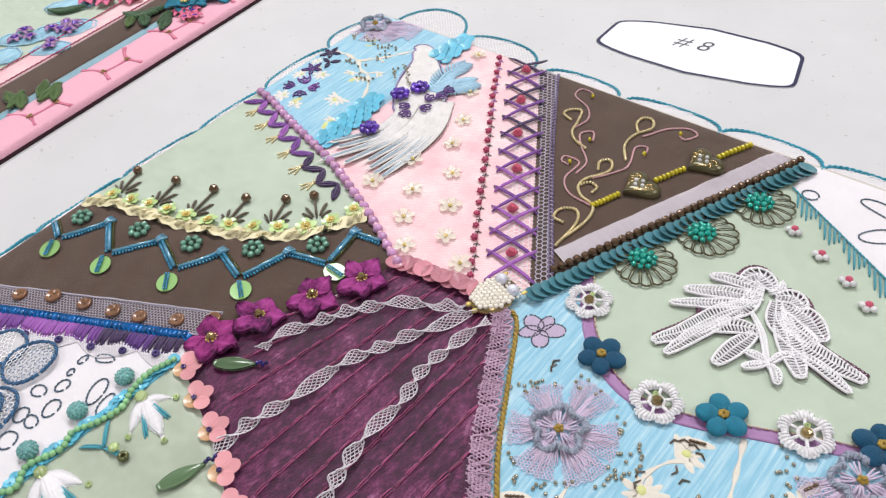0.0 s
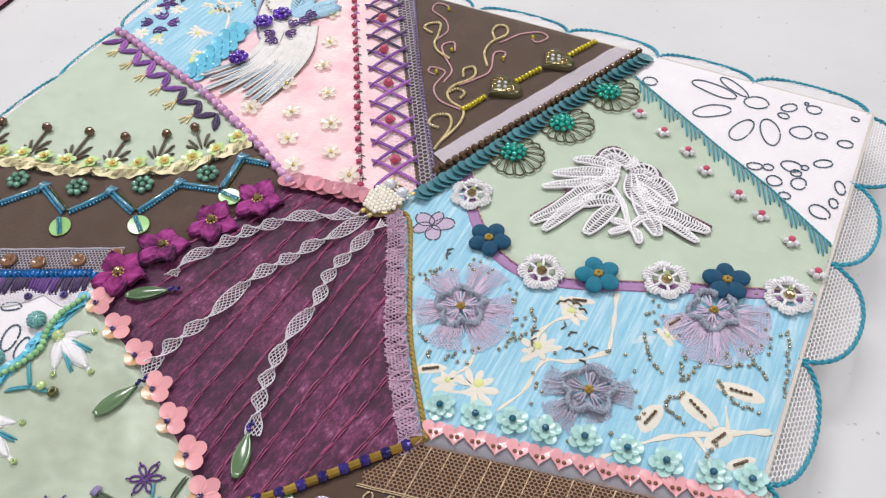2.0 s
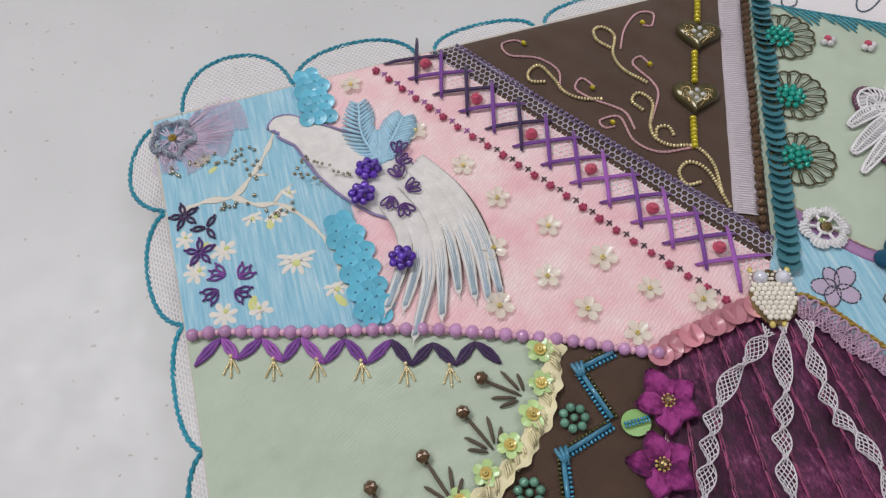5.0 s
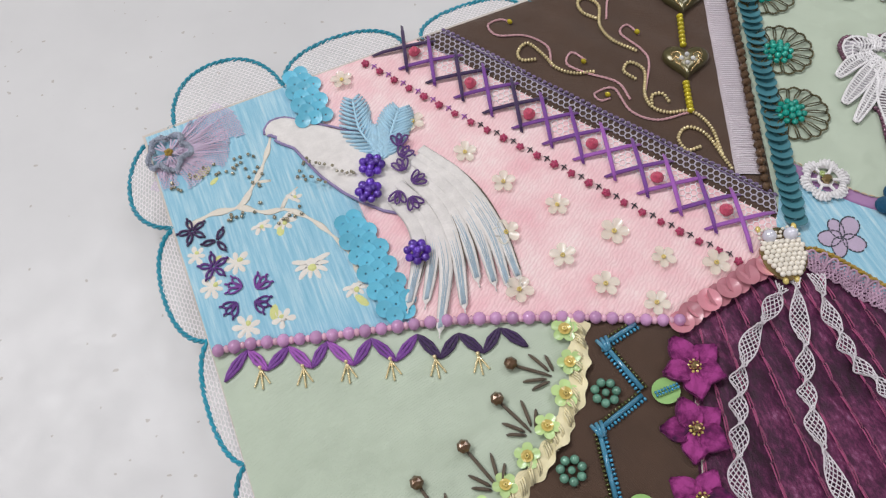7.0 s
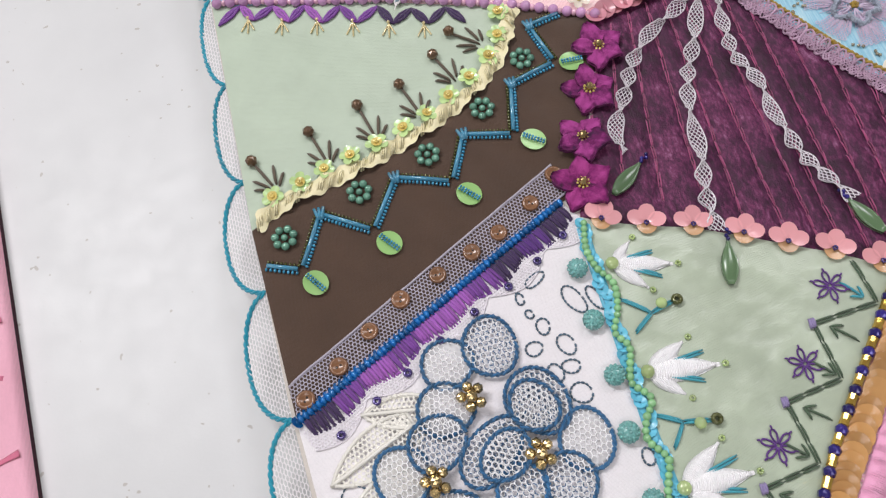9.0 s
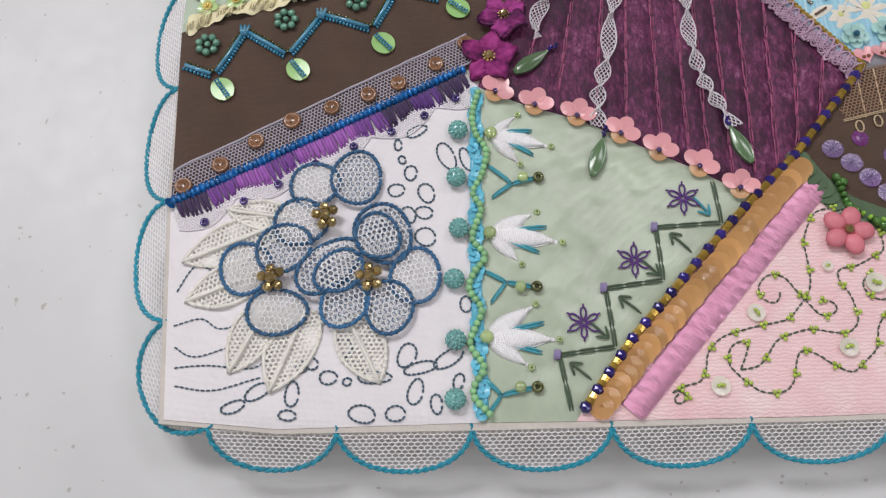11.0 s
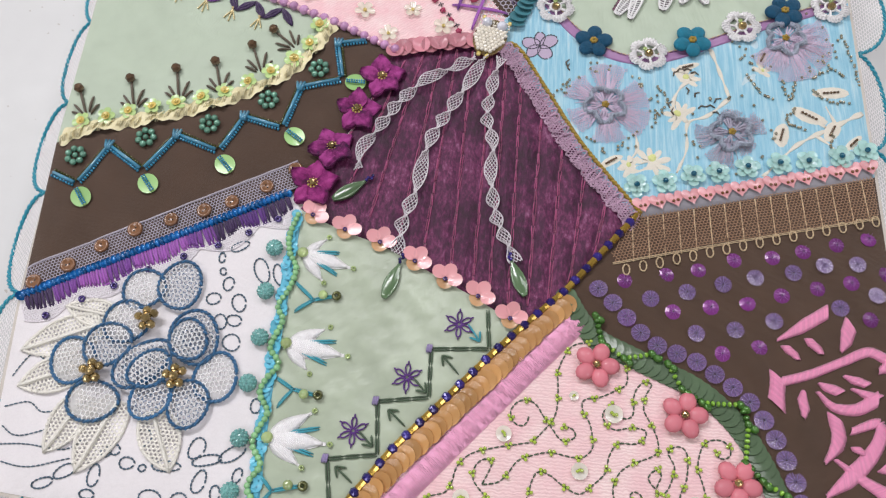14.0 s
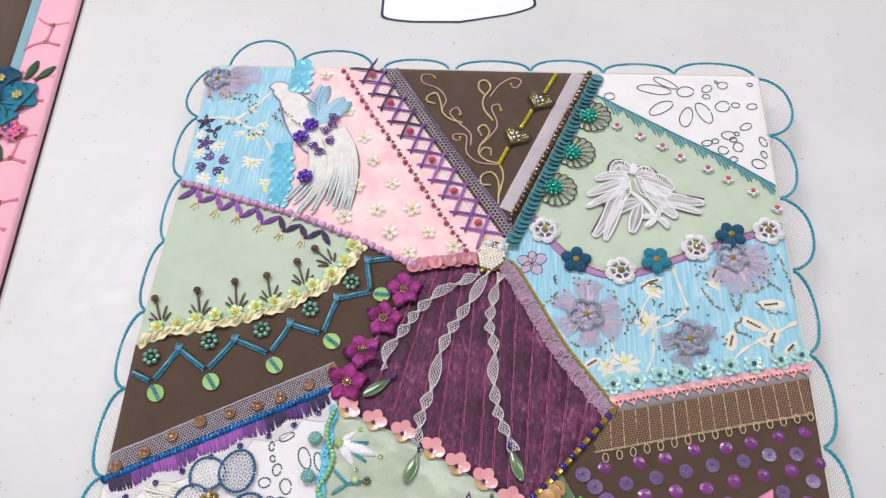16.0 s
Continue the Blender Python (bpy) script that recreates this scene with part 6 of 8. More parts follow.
# stepped stitch line with arrows and violets
steps = [(117.8, -65.4), (115.3, -50.2), (130.9, -48), (129.4, -31.2), (145.8, -29.1), (145.4, -13), (164.4, -12), (163.4, 1.6)]
for a, b in zip(steps, steps[1:]):
    g = Geo()
    t = math.atan2(b[1] - a[1], b[0] - a[0])
    for o in (-0.4, 0.4):
        dx, dy = -math.sin(t) * o, math.cos(t) * o
        running(g, [(a[0] + dx, a[1] + dy), (b[0] + dx, b[1] + dy)], 5.2, 0.1, 0.33, 0, 0.4)
    part("step_stitch", g, "moss", sat, "moss-green stem-stitched step")
for x, y in (steps[1], steps[3], steps[5]):
    g = Geo()
    for k in (-1, 0, 1):
        g.stitch((x - 0.8 + k * 0.6, y - 1.3), (x - 0.4 + k * 0.6, y + 1.5), 0.45, 0.9)
    part("violet_knot", g, "applique_edge", sat, "lilac wrapped corner stitch")
for tip, tail in (((118.1, -52.3), (123.8, -57)), ((133, -33.6), (138.9, -38.6)), ((149.1, -15), (154.9, -20.9)), ((161.2, -9.8), (157, -3.8)), ((144.8, -27.7), (140.2, -22.8)), ((129.2, -45.7), (124, -40.6))):
    g = Geo().stitch(tail, tip, 0.4, 0.4)
    t = math.atan2(tail[1] - tip[1], tail[0] - tip[0])
    for d in (-0.6, 0.6):
        g.stitch(tip, (tip[0] + 3.6 * math.cos(t + d), tip[1] + 3.6 * math.sin(t + d)), 0.4, 0.5)
    part("arrow_stitch", g, "teal_floss" if tip[0] > 160 else "moss", sat, "green stitched arrow")
for x, y in ((154.1, -4.1), (138.3, -22.9), (122.6, -41.1)):
    part("stitched_violet", spray(Geo(), x, y, 0.5, 3.9, 0.3, 0, 6, 0.45), "violet", sat, "violet lazy-daisy flower with six petals")

# ---- pink sequin flowers, jade leaves ----
pk_petal = Geo()
n = 14
pk_petal.add([(0.6, 0, 0.15)] + [(3.2 + 2.5 * math.cos(2 * math.pi * k / n), 2.3 * math.sin(2 * math.pi * k / n), 0.55 + 0.2 * math.cos(2 * math.pi * k / n)) for k in range(n)] + [(3.2, 0, 0.3)], [(1 + k, 1 + (k + 1) % n, n + 1) for k in range(n)] + [(0, 1 + n // 2, 2 + n // 2 - 2)])
pk_petal = pk_petal.mesh("pink_sequin_petal", "pink_sequin")
amber = sequin_geo(3.0, 0.3, 0.3, 16).mesh("amber_sequin", "amber_sequin")
vb = bead_mesh("violet_seed", "plum_bead", 0.85, hole=True)
for (x, y), t in zip(((100.3, 33), (112.3, 28), (125, 23.8), (137.7, 17.4), (148.5, 11.4), (159.9, 5.8), (170.9, -1.4)), (0.9, 1.2, 1.25, 1.0, 1.1, 1.0, 1.3)):
    hub = piece("pink_sequin_flower", amber, quilt, x, y - 0.5, 1.6, 0, 1, 0, "pink and amber sequin flower")
    for d in (-1.15, 0, 1.15):
        piece("petal", pk_petal, hub, 0, 0.5, 0.2, t + d, 1.05)
    piece("violet_seed", vb, hub, 0, 0.4, 0.9)
jade = shell_petal(13, 4.6, 0.8, -0.7, 0.9, 0.9, 10, 6, 0.0).mesh("jade_leaf", "jade")
for x, y, t in ((106.5, 39.5, 0.62), (128.2, 3.4, 1.25), (175.6, 6.8, 1.95)):
    lf = piece("jade_leaf", jade, quilt, x, y, H(x, y) + 1.4, t, 1.05, 0, "jade-green polished leaf bead")
    g = Geo()
    for k in range(4):
        g.ball(13.3 + 0.9 * k, 0.5 * math.sin(k * 2.2), 0.2, 0.65)
    part("seed_bead_end", g, "indigo_bead", lf)

# ---- plum velvet: quilted lines, net ribbons ----
vel = patch["plum_velvet_patch"]
for a, b in QUILTING:
    g = Geo()
    n = int(math.dist(a, b) / 4.6)
    for k in range(n):
        for o in (-0.28, 0.28):
            p = (a[0] + (b[0] - a[0]) * k / n + o + rng.uniform(-.35, .35), a[1] + (b[1] - a[1]) * k / n)
            q = (a[0] + (b[0] - a[0]) * (k + 1.02) / n + o + rng.uniform(-.3, .3), a[1] + (b[1] - a[1]) * (k + 1.02) / n)
            g.stitch(p, q, 0.22, 0.3, 0, 4, 0.15)
    part("quilted_line", g, "rasp_line", vel, "raspberry-pink stitched quilting line")


def net_ribbon(path, width, turns):
    """A narrow net ribbon, pinned at both ends, that turns over and over along its way."""
    n = int(length(path) * 1.1)
    q = even(glide(path, 0.5), n)
    g = Geo()

    def at(i, k):
        x, y, t = q[min(n - 1, i)]
        ph = min(n - 1, i) / n * turns * math.pi + 0.9 * math.sin(i * 0.13 + turns)
        c, s, w = math.cos(ph), math.sin(ph), k * width / 2
        o = w * (c if abs(c) > 0.3 else math.copysign(0.3, c)) + 0.7 * math.sin(ph * 0.5)
        return (x - math.sin(t) * o + math.cos(t) * w * 0.5 * s, y + math.cos(t) * o + math.sin(t) * w * 0.5 * s, H(x, y) + 1.5 + w * 0.5 * s)

    cols = 7
    for i in range(n - 1):
        for j in range(cols):
            k0, k1 = -1 + 2 * j / cols, -1 + 2 * (j + 1) / cols
            if (i + j) % 2:
                k0, k1 = k1, k0
            g.tube([at(i, k0), at(i + 1, k1)], 0.17, 3, 0, False)
    for k in (-1, 1):
        g.tube([at(i, k) for i in range(n)], 0.2, 4)
    return part("net_ribbon", g, "lilac_net", quilt, "pale lilac net ribbon in loose twists")


net_ribbon([(154, 103), (146, 98), (137, 92), (126, 79.5), (119, 69.5), (114.5, 60), (115, 52)], 4.9, 7)
net_ribbon([(158, 104), (151.5, 91), (144.6, 75.6), (138, 61.6), (135.4, 46.2), (133, 33.5), (131, 20)], 4.9, 8)
net_ribbon([(164, 102), (160.6, 92), (159.9, 78.5), (162, 65.5), (161.4, 50.5), (165.2, 36), (168.9, 24), (171.6, 18.5)], 4.6, 9)


def velvet_flower(x, y, turn, mat, size):
    p = shell_petal(8.8, 7.6, 3.0, -2.4, 0.9, 1.2, 10, 10, 0.7, 2.2, 0.8, 0.9).mesh("velvet_petal", mat)
    hub = piece("velvet_flower", bead_mesh("flower_centre", mat, 2.0, 1, 0.6), quilt, x, y, 2.0, turn, size, 0, "magenta velvet flower with gold bead centre")
    for k in range(5):
        piece("petal", p, hub, 0, 0, -0.2, k * 2 * math.pi / 5 + rng.uniform(-.15, .15), rng.uniform(0.92, 1.08), rng.uniform(-0.35, 0.1))
    piece("gold_bead", facet_mesh("gold_centre", "gold", 1.5), hub, 0, 0, 1.9, 0.4)
    g = Geo()
    for k in range(9):
        g.ball(1.7 * math.cos(k * 0.7), 1.7 * math.sin(k * 0.7), 1.1, 0.5, 1, 1, 1, 0, 6, 4)
    part("seed_ring", g, "gold_glass", hub)


for x, y, t, m, s in ((119.4, 91.6, 0.5, "magenta_felt", 0.95), (111.4, 76.7, 0.3, "magenta_felt", 0.98), (103.8, 60.5, 0.8, "magenta_felt", 0.98), (98.8, 45.2, 0.2, "wine_felt", 1.0)):
    velvet_flower(x, y, t, m, s)


def pearl_brooch():
    """A cluster of seed pearls with two large pearls, as a plain rounded shape."""
    g = Geo()
    n = 24
    v = [(7.0 * math.cos(2 * math.pi * k / n) * (0.86 if math.sin(2 * math.pi * k / n) > 0.3 else 1.0), 9.0 * math.sin(2 * math.pi * k / n), z) for z in (0.0, 1.5) for k in range(n)]
    g.add(v, [(k, (k + 1) % n, n + (k + 1) % n, n + k) for k in range(n)] + [tuple(range(n, 2 * n))])
    base = piece("pearl_brooch", g.mesh("brooch_plate", "gold"), quilt, 159.3, 110.8, 1.6, -0.3, 0.92, 0, "pearl cluster brooch with gilt plate")
    sp = bead_mesh("seed_pearl", "pearl", 0.95)
    for j in range(8):
        for i in range(8):
            x, y = (i - 3.5 + 0.5 * (j % 2)) * 1.75, -7.4 + j * 1.55
            if (x / 6.6) ** 2 + (y / 8.8) ** 2 < 0.98 and y < 4.2:
                piece("seed_pearl", sp, base, x, y, 2.0 + 0.6 * (1 - (x / 6.6) ** 2))
    lp = bead_mesh("large_pearl", "big_pearl", 2.2, 1, 1, 14, 10)
    for s in (-1, 1):
        piece("large_pearl", lp, base, s * 3.3, 5.6, 2.8)
        g = Geo()
        for k in range(12):
            g.ball(s * 3.3 + 2.9 * math.cos(k * 0.524), 5.6 + 2.9 * math.sin(k * 0.524), 1.9, 0.62, 1, 1, 1, 0, 6, 4)
        part("pearl_ring", g, "pearl", base)
    g = Geo()
    for s in (-1, 1):
        g.ball(s * 1.8, -9.2, 1.2, 1.0, 1, 1.3, 0.8)
        g.ball(s * 5.6, 8.8, 1.5, 0.9, 1, 1.4, 0.7)
    part("gilt_bead", g, "gold_glass", base)


pearl_brooch()

# ---- gold and indigo bead line, sequin band, fringe ribbon ----
seam = even([(213, 38), (189, 9.5), (176, -3), (167, -12), (136, -45.5), (121.5, -64.5)], 48)
gbar = Geo().tube([(-1.8, 0, 0), (-1.5, 0, 0), (0, 0, 0), (1.5, 0, 0), (1.8, 0, 0)], [0.9, 1.3, 1.2, 1.3, 0.9], 8).mesh("gold_barrel", "brass_bar", False)
ind = facet_mesh("indigo_bicone", "indigo_bead", 1.8)
for i, (x, y, a) in enumerate(seam):
    if i % 2:
        piece("indigo_bead", ind, quilt, x, y, 1.5, a)
    else:
        piece("gold_bead", gbar, quilt, x, y, 1.5, a)
bsq = sequin_geo(3.5, 0.6, 0.45, 18).mesh("rose_gold_sequin", "bronze_sequin")
for i, (x, y, a) in enumerate(even([(189.5, 4.5), (178, -7), (169, -17), (138, -50), (126, -64.5)], 36)):
    piece("rose_gold_sequin", bsq, quilt, x + 0.2 * math.sin(i * 2.3), y, 1.4 + 0.12 * (i % 3), a, rng.uniform(0.93, 1.05), rng.uniform(0.14, 0.34))
fr = part("pink_fringe_ribbon", band(Geo(), [(193.5, -1), (176, -19.8), (152, -46), (134, -66)], 7.0, 0.6, 0, 0.15, 0.8), "pink_fringe", quilt, "bright pink frayed satin ribbon")
g = Geo()
for x, y, a in even([(193.5, -1), (176, -19.8), (152, -46), (134, -66)], 420):
    nx, ny = math.sin(a), -math.cos(a)
    j = rng.uniform(-.5, .5)
    l = rng.uniform(3.4, 4.8)
    up = rng.uniform(0.68, 0.82)
    g.tube([(x - nx * 3.2 + j * 0.5, y - ny * 3.2 + j * 0.5, H(x, y) + 0.62), (x + j * 0.3, y, H(x, y) + up), (x + nx * l + j * 0.6, y + ny * l + j * 0.6, H(x, y) + 0.3 + rng.random() * 0.3)], [0.18, 0.24, 0.12], 3)
part("frayed_fringe", g, "fringe", fr)

# ---- pink ribbed patch: stitched vines with lime seeds, shell buttons, bead flowers ----
pr = patch["pink_ribbed_patch"]
vines = [[(147, -61), (145, -63), (147, -64), (149, -62), (146, -60), (145, -61), (149, -59), (153, -58), (155, -54), (156, -50), (160, -46), (166, -44), (175, -42), (179, -41), (183, -37), (186, -33), (187, -28), (187, -22), (187, -18), (189, -13), (192, -9), (197, -8)],
         [(178, -33), (177, -36), (174, -36), (172, -33), (173, -30), (176, -28), (180, -29), (182, -32), (185, -36), (188, -40), (191, -40), (193, -38), (191, -36), (189, -36)],
         [(164, -55), (166, -51), (167, -48), (165, -47), (162, -49), (161, -53), (163, -56), (165, -58), (169, -61), (175, -61), (178, -58), (179, -54), (181, -50), (185, -51), (189, -54), (194, -56), (198, -53), (202, -49), (203, -44), (206, -40), (211, -40), (214, -38), (215, -36), (213, -35), (209, -35), (205, -36), (202, -34), (201, -31), (204, -28)],
         [(164, -55), (169, -54), (172, -51), (175, -47), (180, -45), (185, -44), (191, -45), (195, -45), (198, -42), (198, -39), (197, -34), (195, -31), (195, -27), (200, -26), (206, -23), (209, -21), (209, -16)],
         [(207, -32), (210, -32), (211, -29), (211, -25), (213, -21), (216, -20), (217, -21), (215, -24), (214, -29), (216, -33), (218, -38), (218, -42), (215, -44), (210, -46), (206, -49), (204, -54), (205, -58), (208, -60), (212, -59), (213, -56), (211, -54), (209, -55), (210, -57)],
         [(217, -53), (215, -51), (215, -49), (218, -47), (219, -49), (218, -51), (217, -54), (220, -54), (222, -50), (223, -46), (221, -42), (223, -40), (226, -40), (227, -42), (227, -46), (226, -51), (224, -55), (225, -58), (228, -60), (231, -58), (232, -55), (231, -50), (230, -46), (231, -41), (233, -38), (237, -37), (240, -39), (240, -42), (237, -43), (236, -41)],
         [(218, -57), (217, -59), (219, -59), (221, -57), (220, -55)]]
for pts in vines:
    q = glide(pts, 0.8)
    vine = part("stitched_vine", running(Geo(), q, 1.9, 0.3, 0.27), "moss", pr, "green back-stitched scrolling vine")
    g = Geo()
    for x, y, a in even(q, max(3, int(length(q) / 7.5)))[1:]:
        for d in (0.5, 2.7, 4.5):
            g.ball(x + 0.75 * math.cos(a + d), y + 0.75 * math.sin(a + d), H(x, y) + 0.6, 0.64, 1, 1, 0.8, 0, 7, 4)
    part("lime_seed_trim", g, "lime_seed", vine, "lime-green clear seed beads")
shell_m = sequin_geo(3.0, 0.3, 0.5, 18, 0.4).mesh("shell_button", "shell")
for x, y, s in ((170.2, -39.2, 0.95), (193.9, -49.2, 1.0), (157.9, -59.4, 1.0), (204.6, -31, 1.1), (192.1, -25.9, 0.6), (228.6, -57, 0.9)):
    sb = piece("shell_button", shell_m, pr, x, y, H(x, y) + 0.8, rng.random() * 6, s * 0.88, 0, "small mother-of-pearl button with lime beads")
    g = Geo()
    for k in range(3):
        g.ball(-0.8 + 0.8 * k, 0.3 * (k % 2), 0.8, 0.62)
    part("lime_seed_trim", g, "lime_seed", sb)
pp = Geo().ball(4.0, 0, 0.6, 2.6, 1.15, 1.0, 0.55, 0, 12, 8).ball(1.6, 0, 0.3, 1.3, 1.4, 0.8, 0.5, 0, 8, 5).mesh("bead_petal", "pink_petal")
for x, y, t in ((199.1, -15.7, 1.2), (226.3, -30.3, 1.3), (241.3, -50, 1.0)):
    hub = piece("pink_bead_flower", bead_mesh("flower_core", "pink_petal", 1.6, 1, 0.6), quilt, x, y, H(x, y) + 1.6, t, 1.0, 0, "rose-pink glass petal flower with gold centre")
    for k in range(5):
        piece("petal", pp, hub, 0, 0, -0.3, k * 1.2566, 1.08)
    piece("gold_bead", facet_mesh("gold_centre", "gold", 1.4), hub, 0, 0, 1.4)

# ---- green sequin band with bead zigzag, violet sequin edge ----
curve = glide([(190, 8), (194, 1), (200, -6), (210, -11), (220, -15.5), (230, -20), (238, -26), (245, -34), (250, -43), (254, -53), (256, -61)], 0.8)
gs = sequin_geo(3.7, 0.4, 0.12, 18).mesh("green_sequin", "green_sequin")
for i, (x, y, a) in enumerate(even(curve, 40)):
    piece("green_sequin", gs, quilt, x - 0.6, y - 0.6, 1.2, a, 1.0, -0.15)
zgz = [(199.0, 1.0), (201.0, -8.0), (208.0, -13.0), (217.0, -11.0), (222.0, -14.0), (226.0, -22.0), (232.0, -26.0), (244.0, -26.0), (246.0, -32.0), (244.0, -44.0), (249.0, -49.0), (256.0, -53.0)]
for i, (a, b) in enumerate(zip(zgz, zgz[1:])):
    light = i % 2 == 0 and i > 0 or i in (1, 10)
    part("green_bead_row", bead_string(Geo(), [a, b], 0.95 if light else 1.25, 0, 1.5, 1.9), "leaf_bead" if light else "forest_bead", quilt, "apple-green bead row in a zigzag")
fbm = bead_mesh("forest_bead", "forest_bead", 1.6, 0.8)
for x, y in zgz:
    piece("forest_bead", fbm, quilt, x, y, 2.3, 0.6)
    piece("forest_bead", fbm, quilt, x + 1.6, y - 1.4, 2.3, 0.9)
vio = sequin_geo(3.1, 0.35, 0.08, 20).mesh("violet_sequin", "violet_sequin")
vg = Geo()
for k in range(10):
    vg.tube([(0.3, 0, 0.35), (1.4, 0.05, 0.45), (2.6 + 0.3 * (k % 2), 0, 0.35)], 0.1, 3)
    for i in range(len(vg.v) - 9, len(vg.v)):
        x, y, z = vg.v[i]
        t = k * 0.628
        vg.v[i] = (x * math.cos(t) - y * math.sin(t), x * math.sin(t) + y * math.cos(t), z)
starm = vg.mesh("star_stitch", "applique_edge")
stard = vg.mesh("star_stitch_dark", "orchid")
edge = even(glide([(199.5, 10.5), (206, 4), (214, -5), (221, -9.5), (229, -12), (238, -18), (246, -24.5), (252, -33), (256.5, -43), (259.5, -53), (260, -62)], 0.8), 16)
for x, y, a in edge:
    sq = piece("violet_sequin", vio, quilt, x + 0.6, y + 0.4, 1.3, a, 1, -0.12, "translucent violet sequin sewn with star stitch")
    piece("star_stitch", starm, sq, 0, 0, 0)

# ---- brown corner: gauze strip, sequin spots, pink satin strokes ----
bc = patch["brown_corner_patch"]
strip = [(213.5, 38.5), (297, 58), (297, 42), (250, 31.5), (206, 20.5), (204.5, 24)]
gz = part("bronze_gauze_strip", net(Geo(), strip, 1.25, 0.3, 0.35, 0, 0.22, 0.9), "gauze", quilt, "bronze open gauze ribbon")
g = Geo()
for d in (0.0, 0.5):
    g.tube([(x, y - d, H(x, y) + 0.5) for x, y, a in even([(205, 20.5), (250, 31.3), (297, 42)], 60)], 0.15, 4)
part("gauze_selvedge", g, "gold_thread", gz)
tops = even([(212, 37), (297, 57)], 17)
for i, (x, y, a) in enumerate(tops):
    bx, by = x + 0.6 + (i - 8) * 0.06, y - 15.6
    g = cord(Geo(), [(x + (bx - x) * k / 8, y + (by - y) * k / 8, H(x, y) + 0.7) for k in range(9)], 0.2, 1.2)
    part("gold_thread_bar", g, "gold_thread", gz, "pale gold couched thread")
for x, y, a in even([(209.5, 20.2), (250, 31.2), (294.5, 42.2)], 16):
    loop = [(x + 1.15 * math.sin(t * 0.6), y - 1.9 + 1.9 * math.cos(t * 0.6), H(x, y) + 0.55) for t in range(11)]
    part("gold_loop", cord(Geo(), glide(loop, 0.5), 0.27, 1.1), "gold_thread", gz, "pale gold picot loop")
plum_s = sequin_geo(2.7, 0.3, -0.45, 11, 0.12, 0.0).mesh("plum_sequin", "plum_sequin", False)
spots = [(209, 14.3, 1), (222.8, 17, 1), (233.7, 19.2, 1), (245.6, 23.5, 1), (258.5, 25.2, 1), (269, 27.8, 1), (280.6, 30.9, 1), (291.4, 33.6, 1), (217.3, 8.2, 0), (229.5, 11.3, 0), (241.4, 14.5, 0), (252.3, 17.5, 0), (264.9, 19.8, 0), (275.4, 23, 0), (286.3, 23.9, 0),
         (209.7, 0.9, 1), (224.6, 4.1, 1), (237, 6.3, 1), (249.1, 8.4, 1), (260.4, 11.5, 1), (272.3, 14.7, 1), (283.6, 17.2, 1), (295, 21, 1), (231.6, -3.1, 0), (244.4, -1.1, 0), (257.1, 2.5, 0), (278.9, 8.2, 0), (291.3, 13.2, 0), (288.4, 4.8, 1), (239.7, -9.3, 1), (251.6, -6.8, 1)]
for x, y, k in spots:
    sq = piece("plum_sequin" if k else "violet_sequin", plum_s if k else vio, bc, x, y, H(x, y) + 0.5, rng.random() * 6, 1.0 if k else 0.92, rng.uniform(-.1, .1), "plum faceted sequin spot" if k else "translucent violet sequin sewn with star stitch")
    piece("star_stitch", stard if k else starm, sq, 0, 0, 0.1, 0, 0.8 if k else 1)


def satin_stroke(pts, widths, slant=0.9):
    """A padded satin-stitched brush stroke: close slanting threads across a spine."""
    g = Geo()
    q = glide(pts, 0.5)
    n = max(6, int(length(q) / 0.42))
    for i, (x, y, a) in enumerate(even(q, n)):
        u = i / (n - 1) * (len(widths) - 1)
        k = min(len(widths) - 2, int(u))
        w = (widths[k] + (widths[k + 1] - widths[k]) * (u - k)) / 2
        t = a + slant
        dx, dy = math.cos(t) * w / max(0.5, math.sin(slant)), math.sin(t) * w / max(0.5, math.sin(slant))
        j = rng.uniform(-.12, .12)
        g.tube([(x - dx + j, y - dy, H(x, y) + 0.15), (x - dx * 0.5, y - dy * 0.5, H(x, y) + 0.75), (x + dx * 0.5, y + dy * 0.5, H(x, y) + 0.8), (x + dx + j, y + dy, H(x, y) + 0.15)], 0.3, 4)
    return part("satin_stroke", g, "pink_floss", bc, "bright pink satin-stitched brush stroke")


